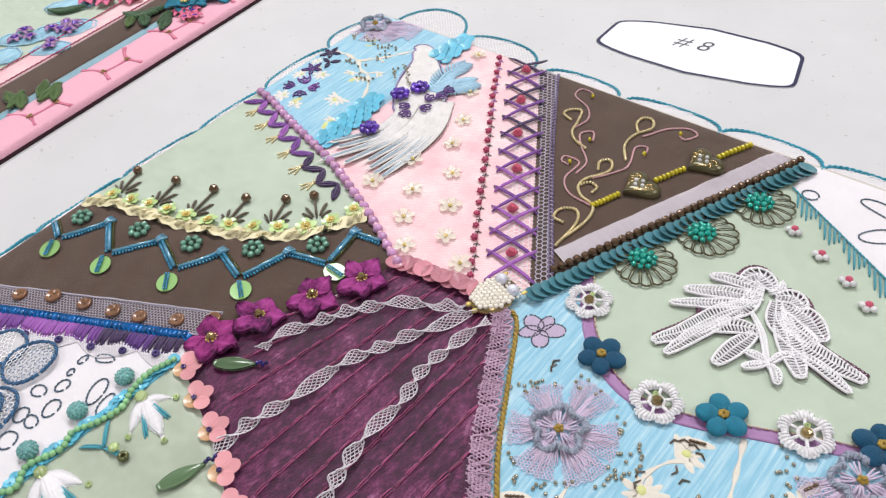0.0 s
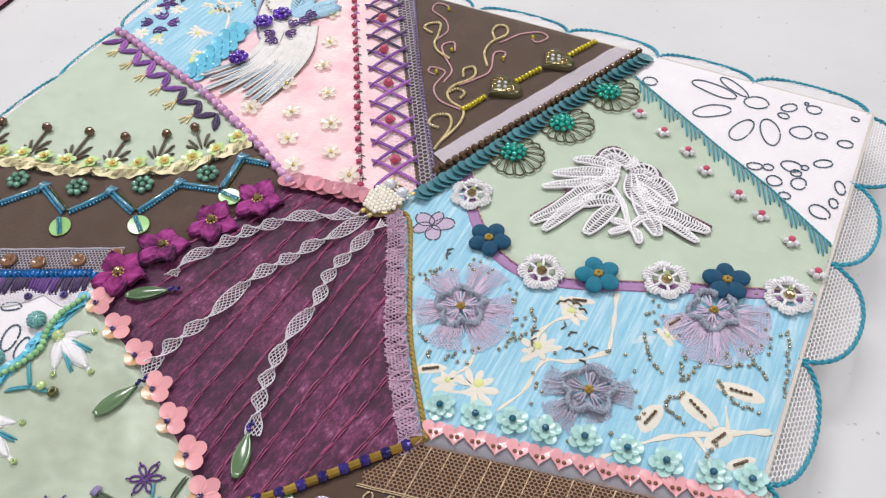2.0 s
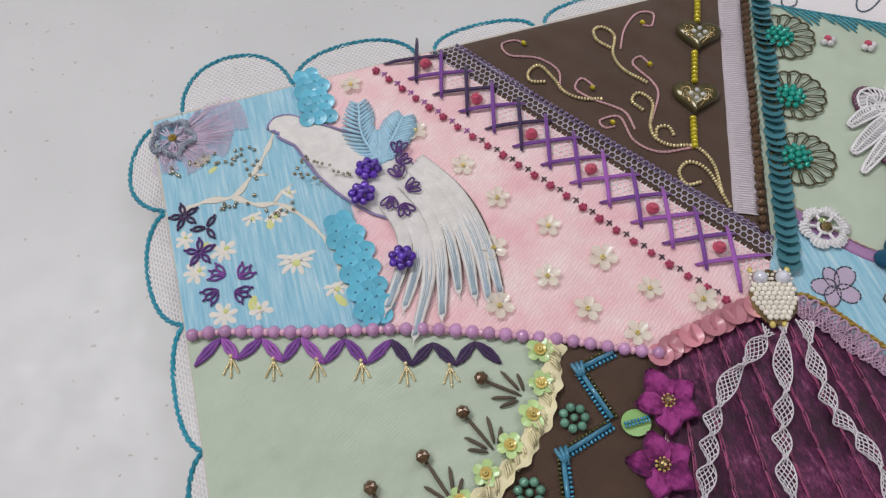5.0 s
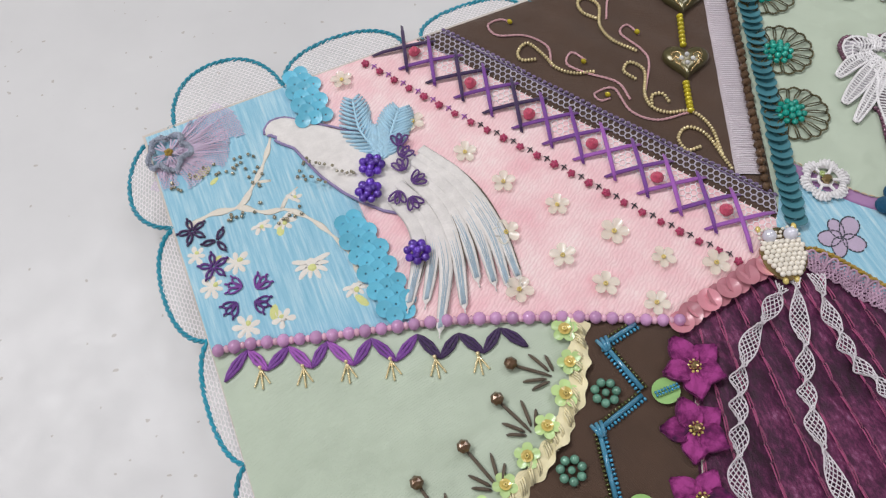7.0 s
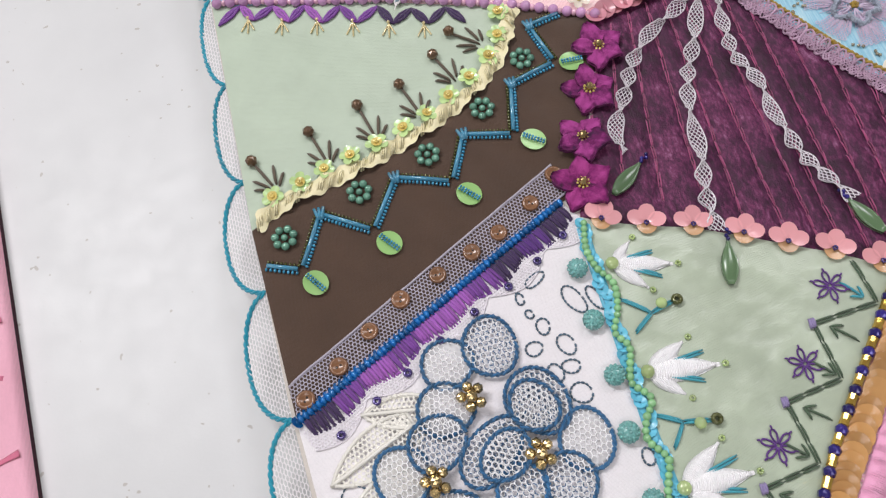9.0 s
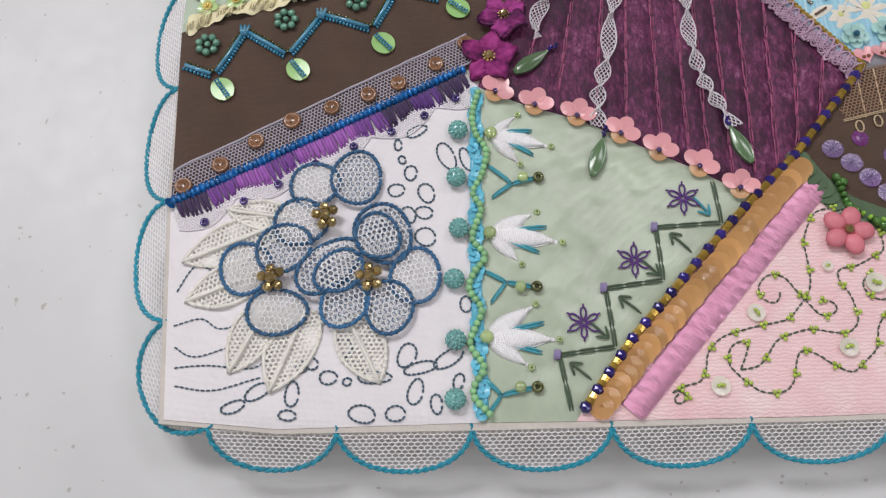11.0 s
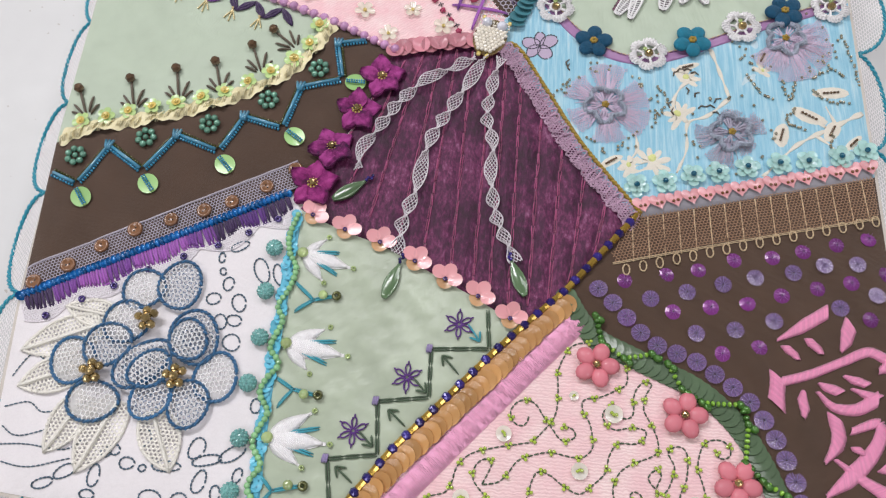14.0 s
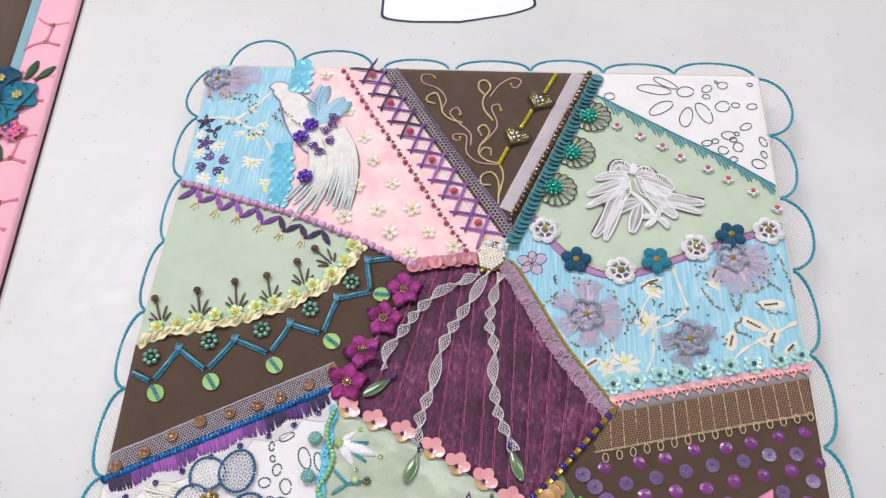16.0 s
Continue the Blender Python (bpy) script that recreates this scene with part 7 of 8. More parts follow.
for pts, w in (([(274.5, 6.6), (268, 2.5), (257.6, -3.8)], [4.0, 4.0, 0.6]), ([(260.2, -5.8), (263.5, -9.8)], [2.4, 3.0, 1.2]), ([(267.6, -3), (271, -7.6)], [2.2, 3.2, 1.4]), ([(281.5, 2.6), (277.4, -6.5)], [4.6, 4.4, 0.8]),
               ([(256.6, -16), (255.6, -25)], [5.0, 4.6, 5.4]), ([(257.5, -17.6), (267, -14.6), (277, -10.2), (286, -6.4), (292.5, -9)], [2.8, 2.8, 2.6, 3.0, 3.6]), ([(293.5, -9.2), (288.5, -12.4)], [4.0, 3.4, 1.6]), ([(264.3, -20.4), (263.4, -28.4)], [1.2, 3.8, 1.2]),
               ([(269.4, -17.4), (275.6, -20)], [0.8, 3.4, 3.0]), ([(277.6, -14.6), (284.4, -17)], [0.8, 3.0, 2.4]), ([(268.6, -20.4), (273, -24.6), (280, -25), (287, -21.4)], [0.8, 3.0, 3.8, 4.0]), ([(287, -21.2), (279.4, -18.6)], [3.6, 2.4, 0.6]),
               ([(273, -28), (273.2, -35), (268.6, -42)], [4.2, 4.4, 0.8]), ([(277.6, -32), (286, -29.2), (285.4, -35), (279, -43), (268, -52)], [2.0, 3.2, 4.4, 5.0, 1.0]), ([(278.2, -37), (280, -39)], [2.4, 3.0, 1.4]), ([(285.5, -42.5), (296, -44.5)], [3.4, 3.6, 2.6]),
               ([(272, -41), (280, -47), (290, -53)], [1.0, 3.4, 5.0])):
    satin_stroke(pts, w)
part("signature_bar", running(Geo(), [(268, -58), (292, -57)], 2.2, 0.2, 0.3), "blush", bc, "pale pink stitched line")

# ---- sage patch: filigree medallions, bead drops, lace motif, ribbon with flowers ----
sg = patch["sage_patch"]
tb = bead_mesh("teal_bead", "teal_bead", 1.15)
for x, y in ((206.6, 197.6), (197.8, 173.4), (188.4, 151.6)):
    n = 15
    plate = Geo()
    plate.tube([(3.0 * math.cos(k * 0.393), 3.0 * math.sin(k * 0.393), 0.8) for k in range(17)], 0.6, 6)
    hub = piece("filigree_medallion", plate.mesh("filigree_hub", "antique"), sg, x, y, H(x, y) + 0.6, rng.random(), 1.0, 0, "antique metal filigree medallion with emerald-teal beads")
    for k in range(n):
        t = 2 * math.pi * k / n
        rim = [(1.6 + (9.0 + 0.9 * math.sin(math.pi * j / 6)) * math.cos(t + j / 6 * 2 * math.pi / n), -1.0 + (9.0 + 0.9 * math.sin(math.pi * j / 6)) * math.sin(t + j / 6 * 2 * math.pi / n), 0.4) for j in range(7)]
        g = cord(Geo(), glide(rim, 0.6), 0.36, 1.0)
        for o in (-0.07, 0.07):
            g.tube([(3.2 * math.cos(t), 3.2 * math.sin(t), 0.9), (0.8 + 6.3 * math.cos(t + o), -0.5 + 6.3 * math.sin(t + o), 0.9), (1.6 + 9.1 * math.cos(t + o * 0.5), -1.0 + 9.1 * math.sin(t + o * 0.5), 0.4)], 0.24, 4)
        piece("filigree_lobe", g.mesh("filigree_lobe", "antique"), hub, 0, 0, 0)
    piece("teal_bead", tb, hub, 0, 0, 2.2)
    for k in range(6):
        piece("teal_bead", tb, hub, 2.2 * math.cos(k * 1.047), 2.2 * math.sin(k * 1.047), 1.8)
    for k in range(10):
        piece("teal_bead", tb, hub, 3.9 * math.cos(k * 0.628), 3.9 * math.sin(k * 0.628), 1.1, 0, 0.9)

fan = [(212.7, 211.8), (232.8, 199.1), (252.1, 186.7), (273.4, 173.9), (296, 157.5)]
g = Geo()
for x, y, a in even(fan, 62):
    g.stitch((x - 1.0 * math.cos(a), y - 1.0 * math.sin(a)), (x + 1.0 * math.cos(a), y + 1.0 * math.sin(a)), 0.4, 0.5)
spine = part("feather_spine", g, "teal_floss", quilt, "teal stem-stitched line along the white corner")
drops = ((221.2, 191.2), (232.5, 185.1), (243.3, 178.8), (251.7, 172.2), (264.7, 165.5), (273.8, 159.3), (285, 152.5), (295, 143.1))
clear_b = bead_mesh("crystal_bead", "crystal", 1.25)
pink_b = bead_mesh("pink_bead", "rose_knot", 1.3)
for (x, y) in drops:
    hub = piece("bead_drop", pink_b, sg, x, y + 0.6, H(x, y) + 1.4, 0, 1, 0, "pink bead drop with three clear crystals")
    for dx, dy in ((-1.7, -0.8), (1.7, -0.8), (0, -2.0)):
        piece("crystal_bead", clear_b, hub, dx, dy, -0.3, 0, 0.95)


for i, (x, y, a) in enumerate(even(fan, 42)[1:-1]):
    l = 4.2 + 6.4 * abs(math.sin(i * math.pi / 5.1 + 0.7)) ** 1.5
    part("feather_stitch", Geo().stitch((x, y), (x + 0.34 * l, y - 0.94 * l), 0.4, 0.4), "teal_floss", spine)


def lace_motif():
    """White guipure lace appliqué as plain leaf and wing shapes; plum shade is coloured into the base of the open ones.
    """
    lobes = [([(223, 162), (223.4, 152), (218.5, 144), (214, 133.5), (208, 124.5)], 9.0), ([(223, 150), (218.4, 138.5), (213, 122.5)], 6.4),
             ([(225, 160), (218, 160), (209.6, 157.4)], 5.8), ([(226, 158), (217, 153.6), (205.6, 148)], 6.6), ([(226, 155), (217, 148.4), (204.8, 140.8)], 5.0), ([(217.6, 161), (221, 165.8), (227, 163.4)], 8.4),
             ([(229.6, 159), (233, 151.4), (239, 148.6), (246, 146.4), (260.4, 145)], 9.4), ([(242, 144), (249, 142.4), (258.6, 139.6)], 4.6),
             ([(232, 158.6), (240, 157.4), (246.6, 152.6)], 9.4), ([(232.4, 156), (238, 147.4), (246.6, 136.4)], 9.4), ([(232.6, 156), (239, 151.6), (245.4, 150)], 8.0), ([(228.6, 160.4), (233, 162.6), (237.4, 160.6)], 7.6),
             ([(230.4, 145), (224.6, 142.6), (218.4, 138.4)], 7.4), ([(230, 143.4), (228, 136), (225.6, 127.4)], 7.4),
             ([(226, 150.4), (232, 144), (237, 136), (239, 134)], 1.8), ([(237, 136), (234, 136.2), (231, 136)], 3.2), ([(237, 135), (235, 133), (232.6, 130.8)], 3.2), ([(238, 136), (239.4, 140), (242, 143)], 2.8), ([(238.6, 135.4), (241, 133), (242.4, 130.4)], 3.6), ([(226.6, 161), (229, 164), (228, 167)], 2.4)]
    lobes = [(pts, w * 0.82) for pts, w in lobes]
    base = Geo()
    for i_, (pts, w) in enumerate(lobes):
        q = glide(pts, 1.0)
        n = len(q)
        # open lobes get a plum base: dark ground and gap shade in one colour
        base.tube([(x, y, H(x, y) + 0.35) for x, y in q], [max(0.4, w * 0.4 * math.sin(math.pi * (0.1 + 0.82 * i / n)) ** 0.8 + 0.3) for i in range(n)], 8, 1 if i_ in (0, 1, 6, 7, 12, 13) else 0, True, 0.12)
    motif = part("guipure_lace_motif", base, ("pale_base", "plum_shadow"), sg, "white guipure lace applique with leaves, plum ground and shade coloured in under open lobes")
    for pts, w in lobes:
        g = Geo()
        q = even(glide(pts, 0.6), max(8, int(length(pts) / 0.95)))
        n = len(q)
        left, right = [], []
        for i, (x, y, a) in enumerate(q):
            k = w * 0.44 * math.sin(math.pi * (0.1 + 0.84 * i / n)) ** 0.7
            nx, ny = -math.sin(a), math.cos(a)
            z = H(x, y) + 1.0 + 0.5 * math.sin(math.pi * i / n)
            left.append((x + nx * k, y + ny * k, z))
            right.append((x - nx * k, y - ny * k, z))
            g.tube([left[-1], (x + math.cos(a) * 0.8, y + math.sin(a) * 0.8, z + 0.35), right[-1]], 0.32, 4)
        g.tube(left + [(q[-1][0], q[-1][1], left[-1][2])], 0.45, 5).tube(right + [(q[-1][0], q[-1][1], left[-1][2])], 0.45, 5)
        g.tube([(x, y, H(x, y) + 1.5 + 0.3 * math.sin(math.pi * i / n)) for i, (x, y, a) in enumerate(q)], 0.3, 4)
        part("lace_lobe", g, "white_lace", motif, "white lace lobe")
    dark = bead_mesh("plum_seed", "rosewood", 0.85)
    for pts, n in (([(215.4, 162), (217, 167.4), (221, 169.6), (225.6, 167.4)], 14), ([(212, 143.6), (213.4, 141), (210.6, 134), (207, 126.6)], 14), ([(231, 165.4), (236.4, 164.6), (240, 161), (246.4, 153.6)], 18), ([(246.4, 150.4), (252, 148.8), (260.4, 147.2)], 13)):
        for x, y, a in even(glide(pts, 1), n):
            piece("plum_seed", dark, motif, x, y, H(x, y) + 0.9)


lace_motif()
rb = part("orchid_ribbon", band(Geo(), glide([(176, 138), (180, 132), (187, 122), (194, 114), (206, 106), (218, 104), (233, 108), (247, 114.5), (271, 124.5), (297, 134)], 1.5), 4.2, 0.35, 0, 0.08), "lilac_ribbon", quilt, "orchid-mauve satin ribbon along the seam")
g = Geo()
running(g, glide([(178, 139.5), (189, 122.5), (195.5, 115.5), (206.5, 107.5), (218, 105.8), (233, 109.8), (247, 116.3), (271, 126.3), (297, 135.8)], 1), 2.2, 0.4, 0.25, 0, 0.7)
part("gold_running_stitch", g, "gold_thread", rb)


def crochet_flower(x, y, turn):
    """White crochet flower: scalloped rim, spokes and open gaps, gold bead centre."""
    g = Geo()
    n = 72
    for r0, r1, z in ((4.3, 6.9, 0.5),):
        v = []
        for k in range(n):
            t = 2 * math.pi * k / n
            o = r1 * (0.82 + 0.2 * abs(math.sin(3 * t)) ** 0.7)
            c, s = math.cos(t), math.sin(t)
            v += [(r0 * c, r0 * s, 0.3), (r0 * c, r0 * s, 1.1), ((r0 + o) / 2 * c, (r0 + o) / 2 * s, 1.4), (o * c, o * s, 1.0 + 0.2 * math.sin(9 * t)), (o * c, o * s, 0.2)]
        g.add(v, [(5 * k + j, 5 * k + j + 1, 5 * ((k + 1) % n) + j + 1, 5 * ((k + 1) % n) + j)[::-1] for k in range(n) for j in range(4)])
    for k in range(6):
        t = turn + k * 1.047
        g.tube([(1.8 * math.cos(t), 1.8 * math.sin(t), 0.9), (4.6 * math.cos(t), 4.6 * math.sin(t), 1.0)], 0.5, 5)
    g.tube([(2.0 * math.cos(k * 0.393), 2.0 * math.sin(k * 0.393), 0.9) for k in range(17)], 0.5, 5)
    for k in range(36):
        t = 2 * math.pi * k / 36
        o = 6.9 * (0.82 + 0.2 * abs(math.sin(3 * t)) ** 0.7)
        g.ball(o * math.cos(t), o * math.sin(t), 0.8, 0.62, 1, 1, 0.8, 0, 6, 4)
        g.tube([(4.4 * math.cos(t), 4.4 * math.sin(t), 1.2), (0.82 * o * math.cos(t), 0.82 * o * math.sin(t), 1.6), (o * math.cos(t), o * math.sin(t), 1.1)], 0.3, 4)
    hub = piece("crochet_flower", g.mesh("crochet_flower", "white_lace"), quilt, x, y, H(x, y) + 0.9, turn, 1, 0, "white crochet flower with gold bead centre")
    piece("gold_bead", facet_mesh("amber_bead", "gold", 1.7), hub, 0.1, -0.3, 1.6, 0.5)
    piece("lime_bead", lime_b, hub, 0.4, 1.9, 1.8, 0, 0.9)


for x, y, t in ((184.2, 126.8, 0.3), (219.3, 106, 0.9), (254.9, 119.8, 0.5), (289.2, 130.2, 0.2)):
    crochet_flower(x, y, t)
fp = {m: Geo().ball(4.0, 0, 0.8, 2.8, 1.15, 1.02, 0.62, 0, 14, 9).mesh("felt_petal", m) for m in ("teal_felt", "deep_teal_felt")}
for x, y, t, m in ((198.8, 110.6, 0.2, "deep_teal_felt"), (235.8, 111.9, 1.0, "teal_felt"), (271.4, 127, 0.7, "deep_teal_felt")):
    hub = piece("felt_flower", bead_mesh("felt_core", m, 2.2, 1, 0.5), quilt, x, y, H(x, y) + 1.4, t, 1.0, 0, "teal padded felt flower with yellow knot centre")
    for k in range(5):
        piece("petal", fp[m], hub, 0, 0, -0.2, k * 1.2566, rng.uniform(0.95, 1.05))
    g = Geo()
    for k in range(7):
        g.ball(0.9 * math.cos(k), 0.9 * math.sin(k), 1.6 + 0.05 * k, 0.75, 1, 1, 0.8, 0, 6, 4)
    part("yellow_knot", g, "mustard", hub)

# ---- white corner: outlined flower and ovals ----
wc = patch["white_corner_patch"]
for x, y, a, b, t in ((257.9, 216, 4.4, 3.6, 0.1), (241.8, 217.2, 9.0, 3.0, -0.12), (244.6, 204.8, 7.4, 3.2, 0.55), (257, 198.8, 3.2, 6.4, -0.25), (266.4, 202, 3.2, 7.4, 0.35), (218.3, 212.2, 3.0, 2.2, 0.1), (269.4, 218.6, 3.2, 2.0, 0.6), (277.7, 221, 2.6, 2.6, 0.2), (274.6, 223.4, 1.0, 1.0, 0), (276.2, 206.4, 4.0, 3.4, 0.4),
                      (283, 207.6, 2.2, 1.8, 0), (291.4, 207, 2.6, 2.0, 0.3), (268.6, 213.2, 2.2, 1.6, 0), (277.2, 187.6, 3.4, 2.6, -0.1), (281.3, 180.3, 2.6, 2.8, 0), (273.7, 178.1, 2.6, 2.4, 0.4), (266, 182.4, 2.6, 1.8, 0.3), (290.2, 170, 3.4, 2.8, -0.4), (286.6, 193.4, 3.4, 1.9, 0.6), (270.3, 183.6, 1.8, 1.6, 0),
                      (278.4, 172.7, 2.0, 1.6, 0), (281.5, 188.6, 1.4, 1.3, 0), (279.4, 185, 1.9, 1.6, 0.2), (294, 184, 1.8, 3.0, 0.4), (248, 222, 7.0, 2.4, -0.5), (292, 222, 1.6, 1.2, 0), (293.5, 176, 1.6, 2.2, 0.2)):
    part("outlined_oval", running(Geo(), glide(oval(x, y, a, b, t, 12, 0.05), 0.7, True), 1.25, 0.2, 0.3), "blue_floss", wc, "slate-blue back-stitched oval")

# ---- blue floral patch ----
bf = patch["blue_floral_patch"]
print_branch("printed_branch", bf, [[(243, 110), (246, 99), (248.6, 88)], [(248.6, 88), (240, 80), (233, 77), (232, 66), (228, 56)], [(233, 77), (228, 84), (231, 92), (236, 96)], [(296, 84), (286, 78), (272, 70), (262, 60), (258, 56)], [(286, 78), (283, 86)], [(282, 77), (276, 82)], [(208, 57), (214, 64), (214, 72)], [(278, 74), (284, 68), (288, 60)]],
             [1.1, 1.0, 1.1, 1.3, 0.8, 0.8, 1.0, 0.9], "print_cream", "cream printed stems")
for x, y, r, n, a, sp in ((219, 59.5, 8.0, 8, 1.3, 4.6), (232, 95.5, 6.5, 6, 0.9, 2.6), (231, 79.5, 7.0, 7, 2.4, 3.4), (212.5, 58, 5, 5, 2.6, 3), (261, 100, 4, 4, 1, 3)):
    print_daisy(bf, x, y, r, n, a, sp, ("print_cream", "print_lime"))
for x, y, a, b, t in ((276.5, 81.5, 6.6, 2.8, -0.5), (285.5, 92, 6.4, 2.6, 0.15), (266, 73.2, 2.6, 5.4, -0.3), (284, 75.5, 2.4, 5.0, -0.5), (291, 71, 4, 1.6, 0.8), (234, 101.5, 4.2, 1.6, 0.3), (205, 60, 5.0, 1.6, 0.6), (262, 106.5, 4.4, 1.5, 1.1)):
    g = Geo().sheet(oval(x, y, a, b, t, 14, 0.1), 0.1)
    leaf = part("printed_leaf", g, "print_cream", bf, "cream printed leaf")
    g = Geo()
    for k in range(5):
        u = (-0.4 + 0.2 * k) * (a if a > b else b)
        ang = t if a > b else t + math.pi / 2
        px, py = x + u * math.cos(ang), y + u * math.sin(ang)
        g.ball(px, py, H(px, py) + 0.5, 0.55, 1.2, 0.9, 0.8, ang, 7, 4)
    part("seed_bead_line", g, "bronze", leaf)
g = Geo()
for x, y, r in ((178.5, 109, 5.2),):
    for k, (t, l) in enumerate(((0.5, 7.0), (1.6, 5.6), (2.8, 6.6), (3.9, 6.0), (5.3, 6.4))):
        g.sheet(oval(x + l * 0.55 * math.cos(t), y + l * 0.55 * math.sin(t), l * 0.55, l * 0.36, t, 14), 0.12)
bloom = part("printed_bloom", g, "print_lilac", bf, "lilac printed bloom with stitched outline")
g = Geo()
for t, l in ((0.5, 7.0), (1.6, 5.6), (2.8, 6.6), (3.9, 6.0), (5.3, 6.4)):
    running(g, glide(oval(178.5 + l * 0.55 * math.cos(t), 109 + l * 0.55 * math.sin(t), l * 0.57, l * 0.38, t, 12), 0.7, True), 1.2, 0.2, 0.2)
part("stitched_outline", g, "pencil", bloom)
g = Geo()
for x, y, t in ((230, 99, 1.0), (232.5, 99.5, 0.7), (235, 98.5, 0.4), (228.5, 97, 1.4), (233, 92, -0.9), (237, 83, 0.9), (240, 84, 0.5), (242, 81.5, 0.2), (228, 80, 2.2), (226.5, 83, 1.8), (243, 86, 1.2), (236, 88, 1.5), (190, 98, 2.2), (189, 100, 1.9)):
    g.tube(on_cloth([(x, y), (x + 1.6 * math.cos(t), y + 1.6 * math.sin(t)), (x + 3.0 * math.cos(t - 0.6), y + 3.0 * math.sin(t - 0.6))], 0.35), [0.3, 0.34, 0.2], 5)
part("accent_stitching", g, "olive", bf, "dark brown accent stitches")

for x, y, reach, ring, t, sw, m in ((203, 82.8, 15.5, 6.6, 0.2, ((0.2, 1.15), (1.3, 1.3), (2.3, 1.1), (3.5, 1.0), (4.6, 1.1), (5.6, 1.2)), "lilac_tulle"), (271, 115.2, 14, 6.4, 0.5, ((3.6, 1.25), (4.4, 1.5), (5.3, 1.4), (6.0, 1.3)), "lilac_tulle"), (248.2, 73.2, 12, 6.6, 0.0, ((0.4, 1.15), (1.5, 0.9), (3.3, 1.2), (4.3, 1.3), (5.4, 0.9)), "grey_tulle")):
    tulle_bloom("tulle_flower", bf, x, y, reach, ring, (m, "grey_wool", m), t, sw, "lilac-grey tulle flower with chenille rim")
g = Geo()
ringed = ((203, 82.8, 15, 20, 60), (271, 115.2, 14, 20, 54), (248.2, 73.2, 13, 17, 26))
for cx, cy, r0, r1, n in ringed:
    k = 0
    while k < n:
        t, r = rng.uniform(0, 6.283), rng.uniform(r0, r1)
        x, y = cx + r * math.cos(t), cy + r * math.sin(t)
        k += 1
        if inside(x, y, PATCHES["blue_floral_patch"][1]):
            g.ball(x, y, H(x, y) + 0.5, 0.6, 1, 1, 0.8, 0, 6, 4)
for pts, n in (([(256, 98), (259, 92), (264, 88)], 12), ([(268, 96), (270, 88), (273, 96)], 16), ([(272, 84), (268, 79), (274, 76)], 14), ([(284, 74), (283, 67), (287, 60)], 14), ([(292, 118), (295, 106), (296, 96)], 16), ([(280, 98), (286, 102), (291, 99)], 12), ([(279, 93), (284, 88), (291, 88)], 12), ([(222, 92), (226, 86), (221, 78)], 14)):
    for x, y, a in even(glide(pts, 1), n):
        x, y = x + rng.uniform(-.5, .5), y + rng.uniform(-.5, .5)
        g.ball(x, y, H(x, y) + 0.5, 0.6, 1, 1, 0.8, 0, 6, 4)
tagged(part("silver_seed_scatter", g, "silver", bf, "scattered silver-bronze seed beads"), kind="stuff")

# aqua flower sequins above a row of pink heart sequins
mint5 = flower_sequin_geo(4.6, 5, 0.34, 0.7).mesh("mint_flower", "mint_sequin")
mint5b = flower_sequin_geo(3.2, 5, 0.34, 0.6).mesh("mint_flower_inner", "mint_sequin")
tealseed = bead_mesh("teal_seed", "teal_dark", 1.05)
for x, y in ((213.6, 50.2), (223.6, 52.1), (233.4, 54.8), (242.2, 56.4), (252.7, 59), (263.7, 60.8), (274, 62.2), (285.5, 64.6), (294.6, 67.4)):
    fl = piece("mint_flower_sequin", mint5, quilt, x, y, H(min(x, 296), y) + 0.7, rng.random() * 6, 1.0, rng.uniform(-.15, .15), "pale mint pearl flower sequin with teal bead")
    piece("inner_sequin", mint5b, fl, 0, 0, 0.6, 0.6)
    piece("teal_bead", tealseed, fl, 0, 0, 1.6)
gs_ = part("grey_ribbon", band(Geo(), [(213, 41.2), (297, 60.6)], 6.4, 0.3, 0, 0.05), "grey_strip", quilt, "grey woven ribbon")
hp = Geo()
n = 24
hv = []
for s, z in ((1.0, 0.35), (0.55, 0.15)):
    for k in range(n):
        t = 2 * math.pi * k / n
        hv.append((16 * math.sin(t) ** 3 * 0.185 * s, (13 * math.cos(t) - 5 * math.cos(2 * t) - 2 * math.cos(3 * t) - math.cos(4 * t)) * 0.185 * s, z))
hv.append((0, 0, 0.1))
hp.add(hv, [(k, (k + 1) % n, n + (k + 1) % n, n + k)[::-1] for k in range(n)] + [(n + k, n + (k + 1) % n, 2 * n)[::-1] for k in range(n)])
hp = hp.mesh("heart_sequin", "pink_sequin")
hole_b = bead_mesh("rust_seed", "button", 0.5)
for i, (x, y, a) in enumerate(even([(215.4, 43.2), (250, 51), (295, 61.4)], 15)):
    hs = piece("heart_sequin", hp, gs_, x, y, 1.4, a + rng.uniform(-.2, .2), 1.16, 0.05, "pink heart-shaped sequin")
    for d in (-0.7, 0.7):
        piece("rust_seed", hole_b, hs, d, -0.8, 0.4)

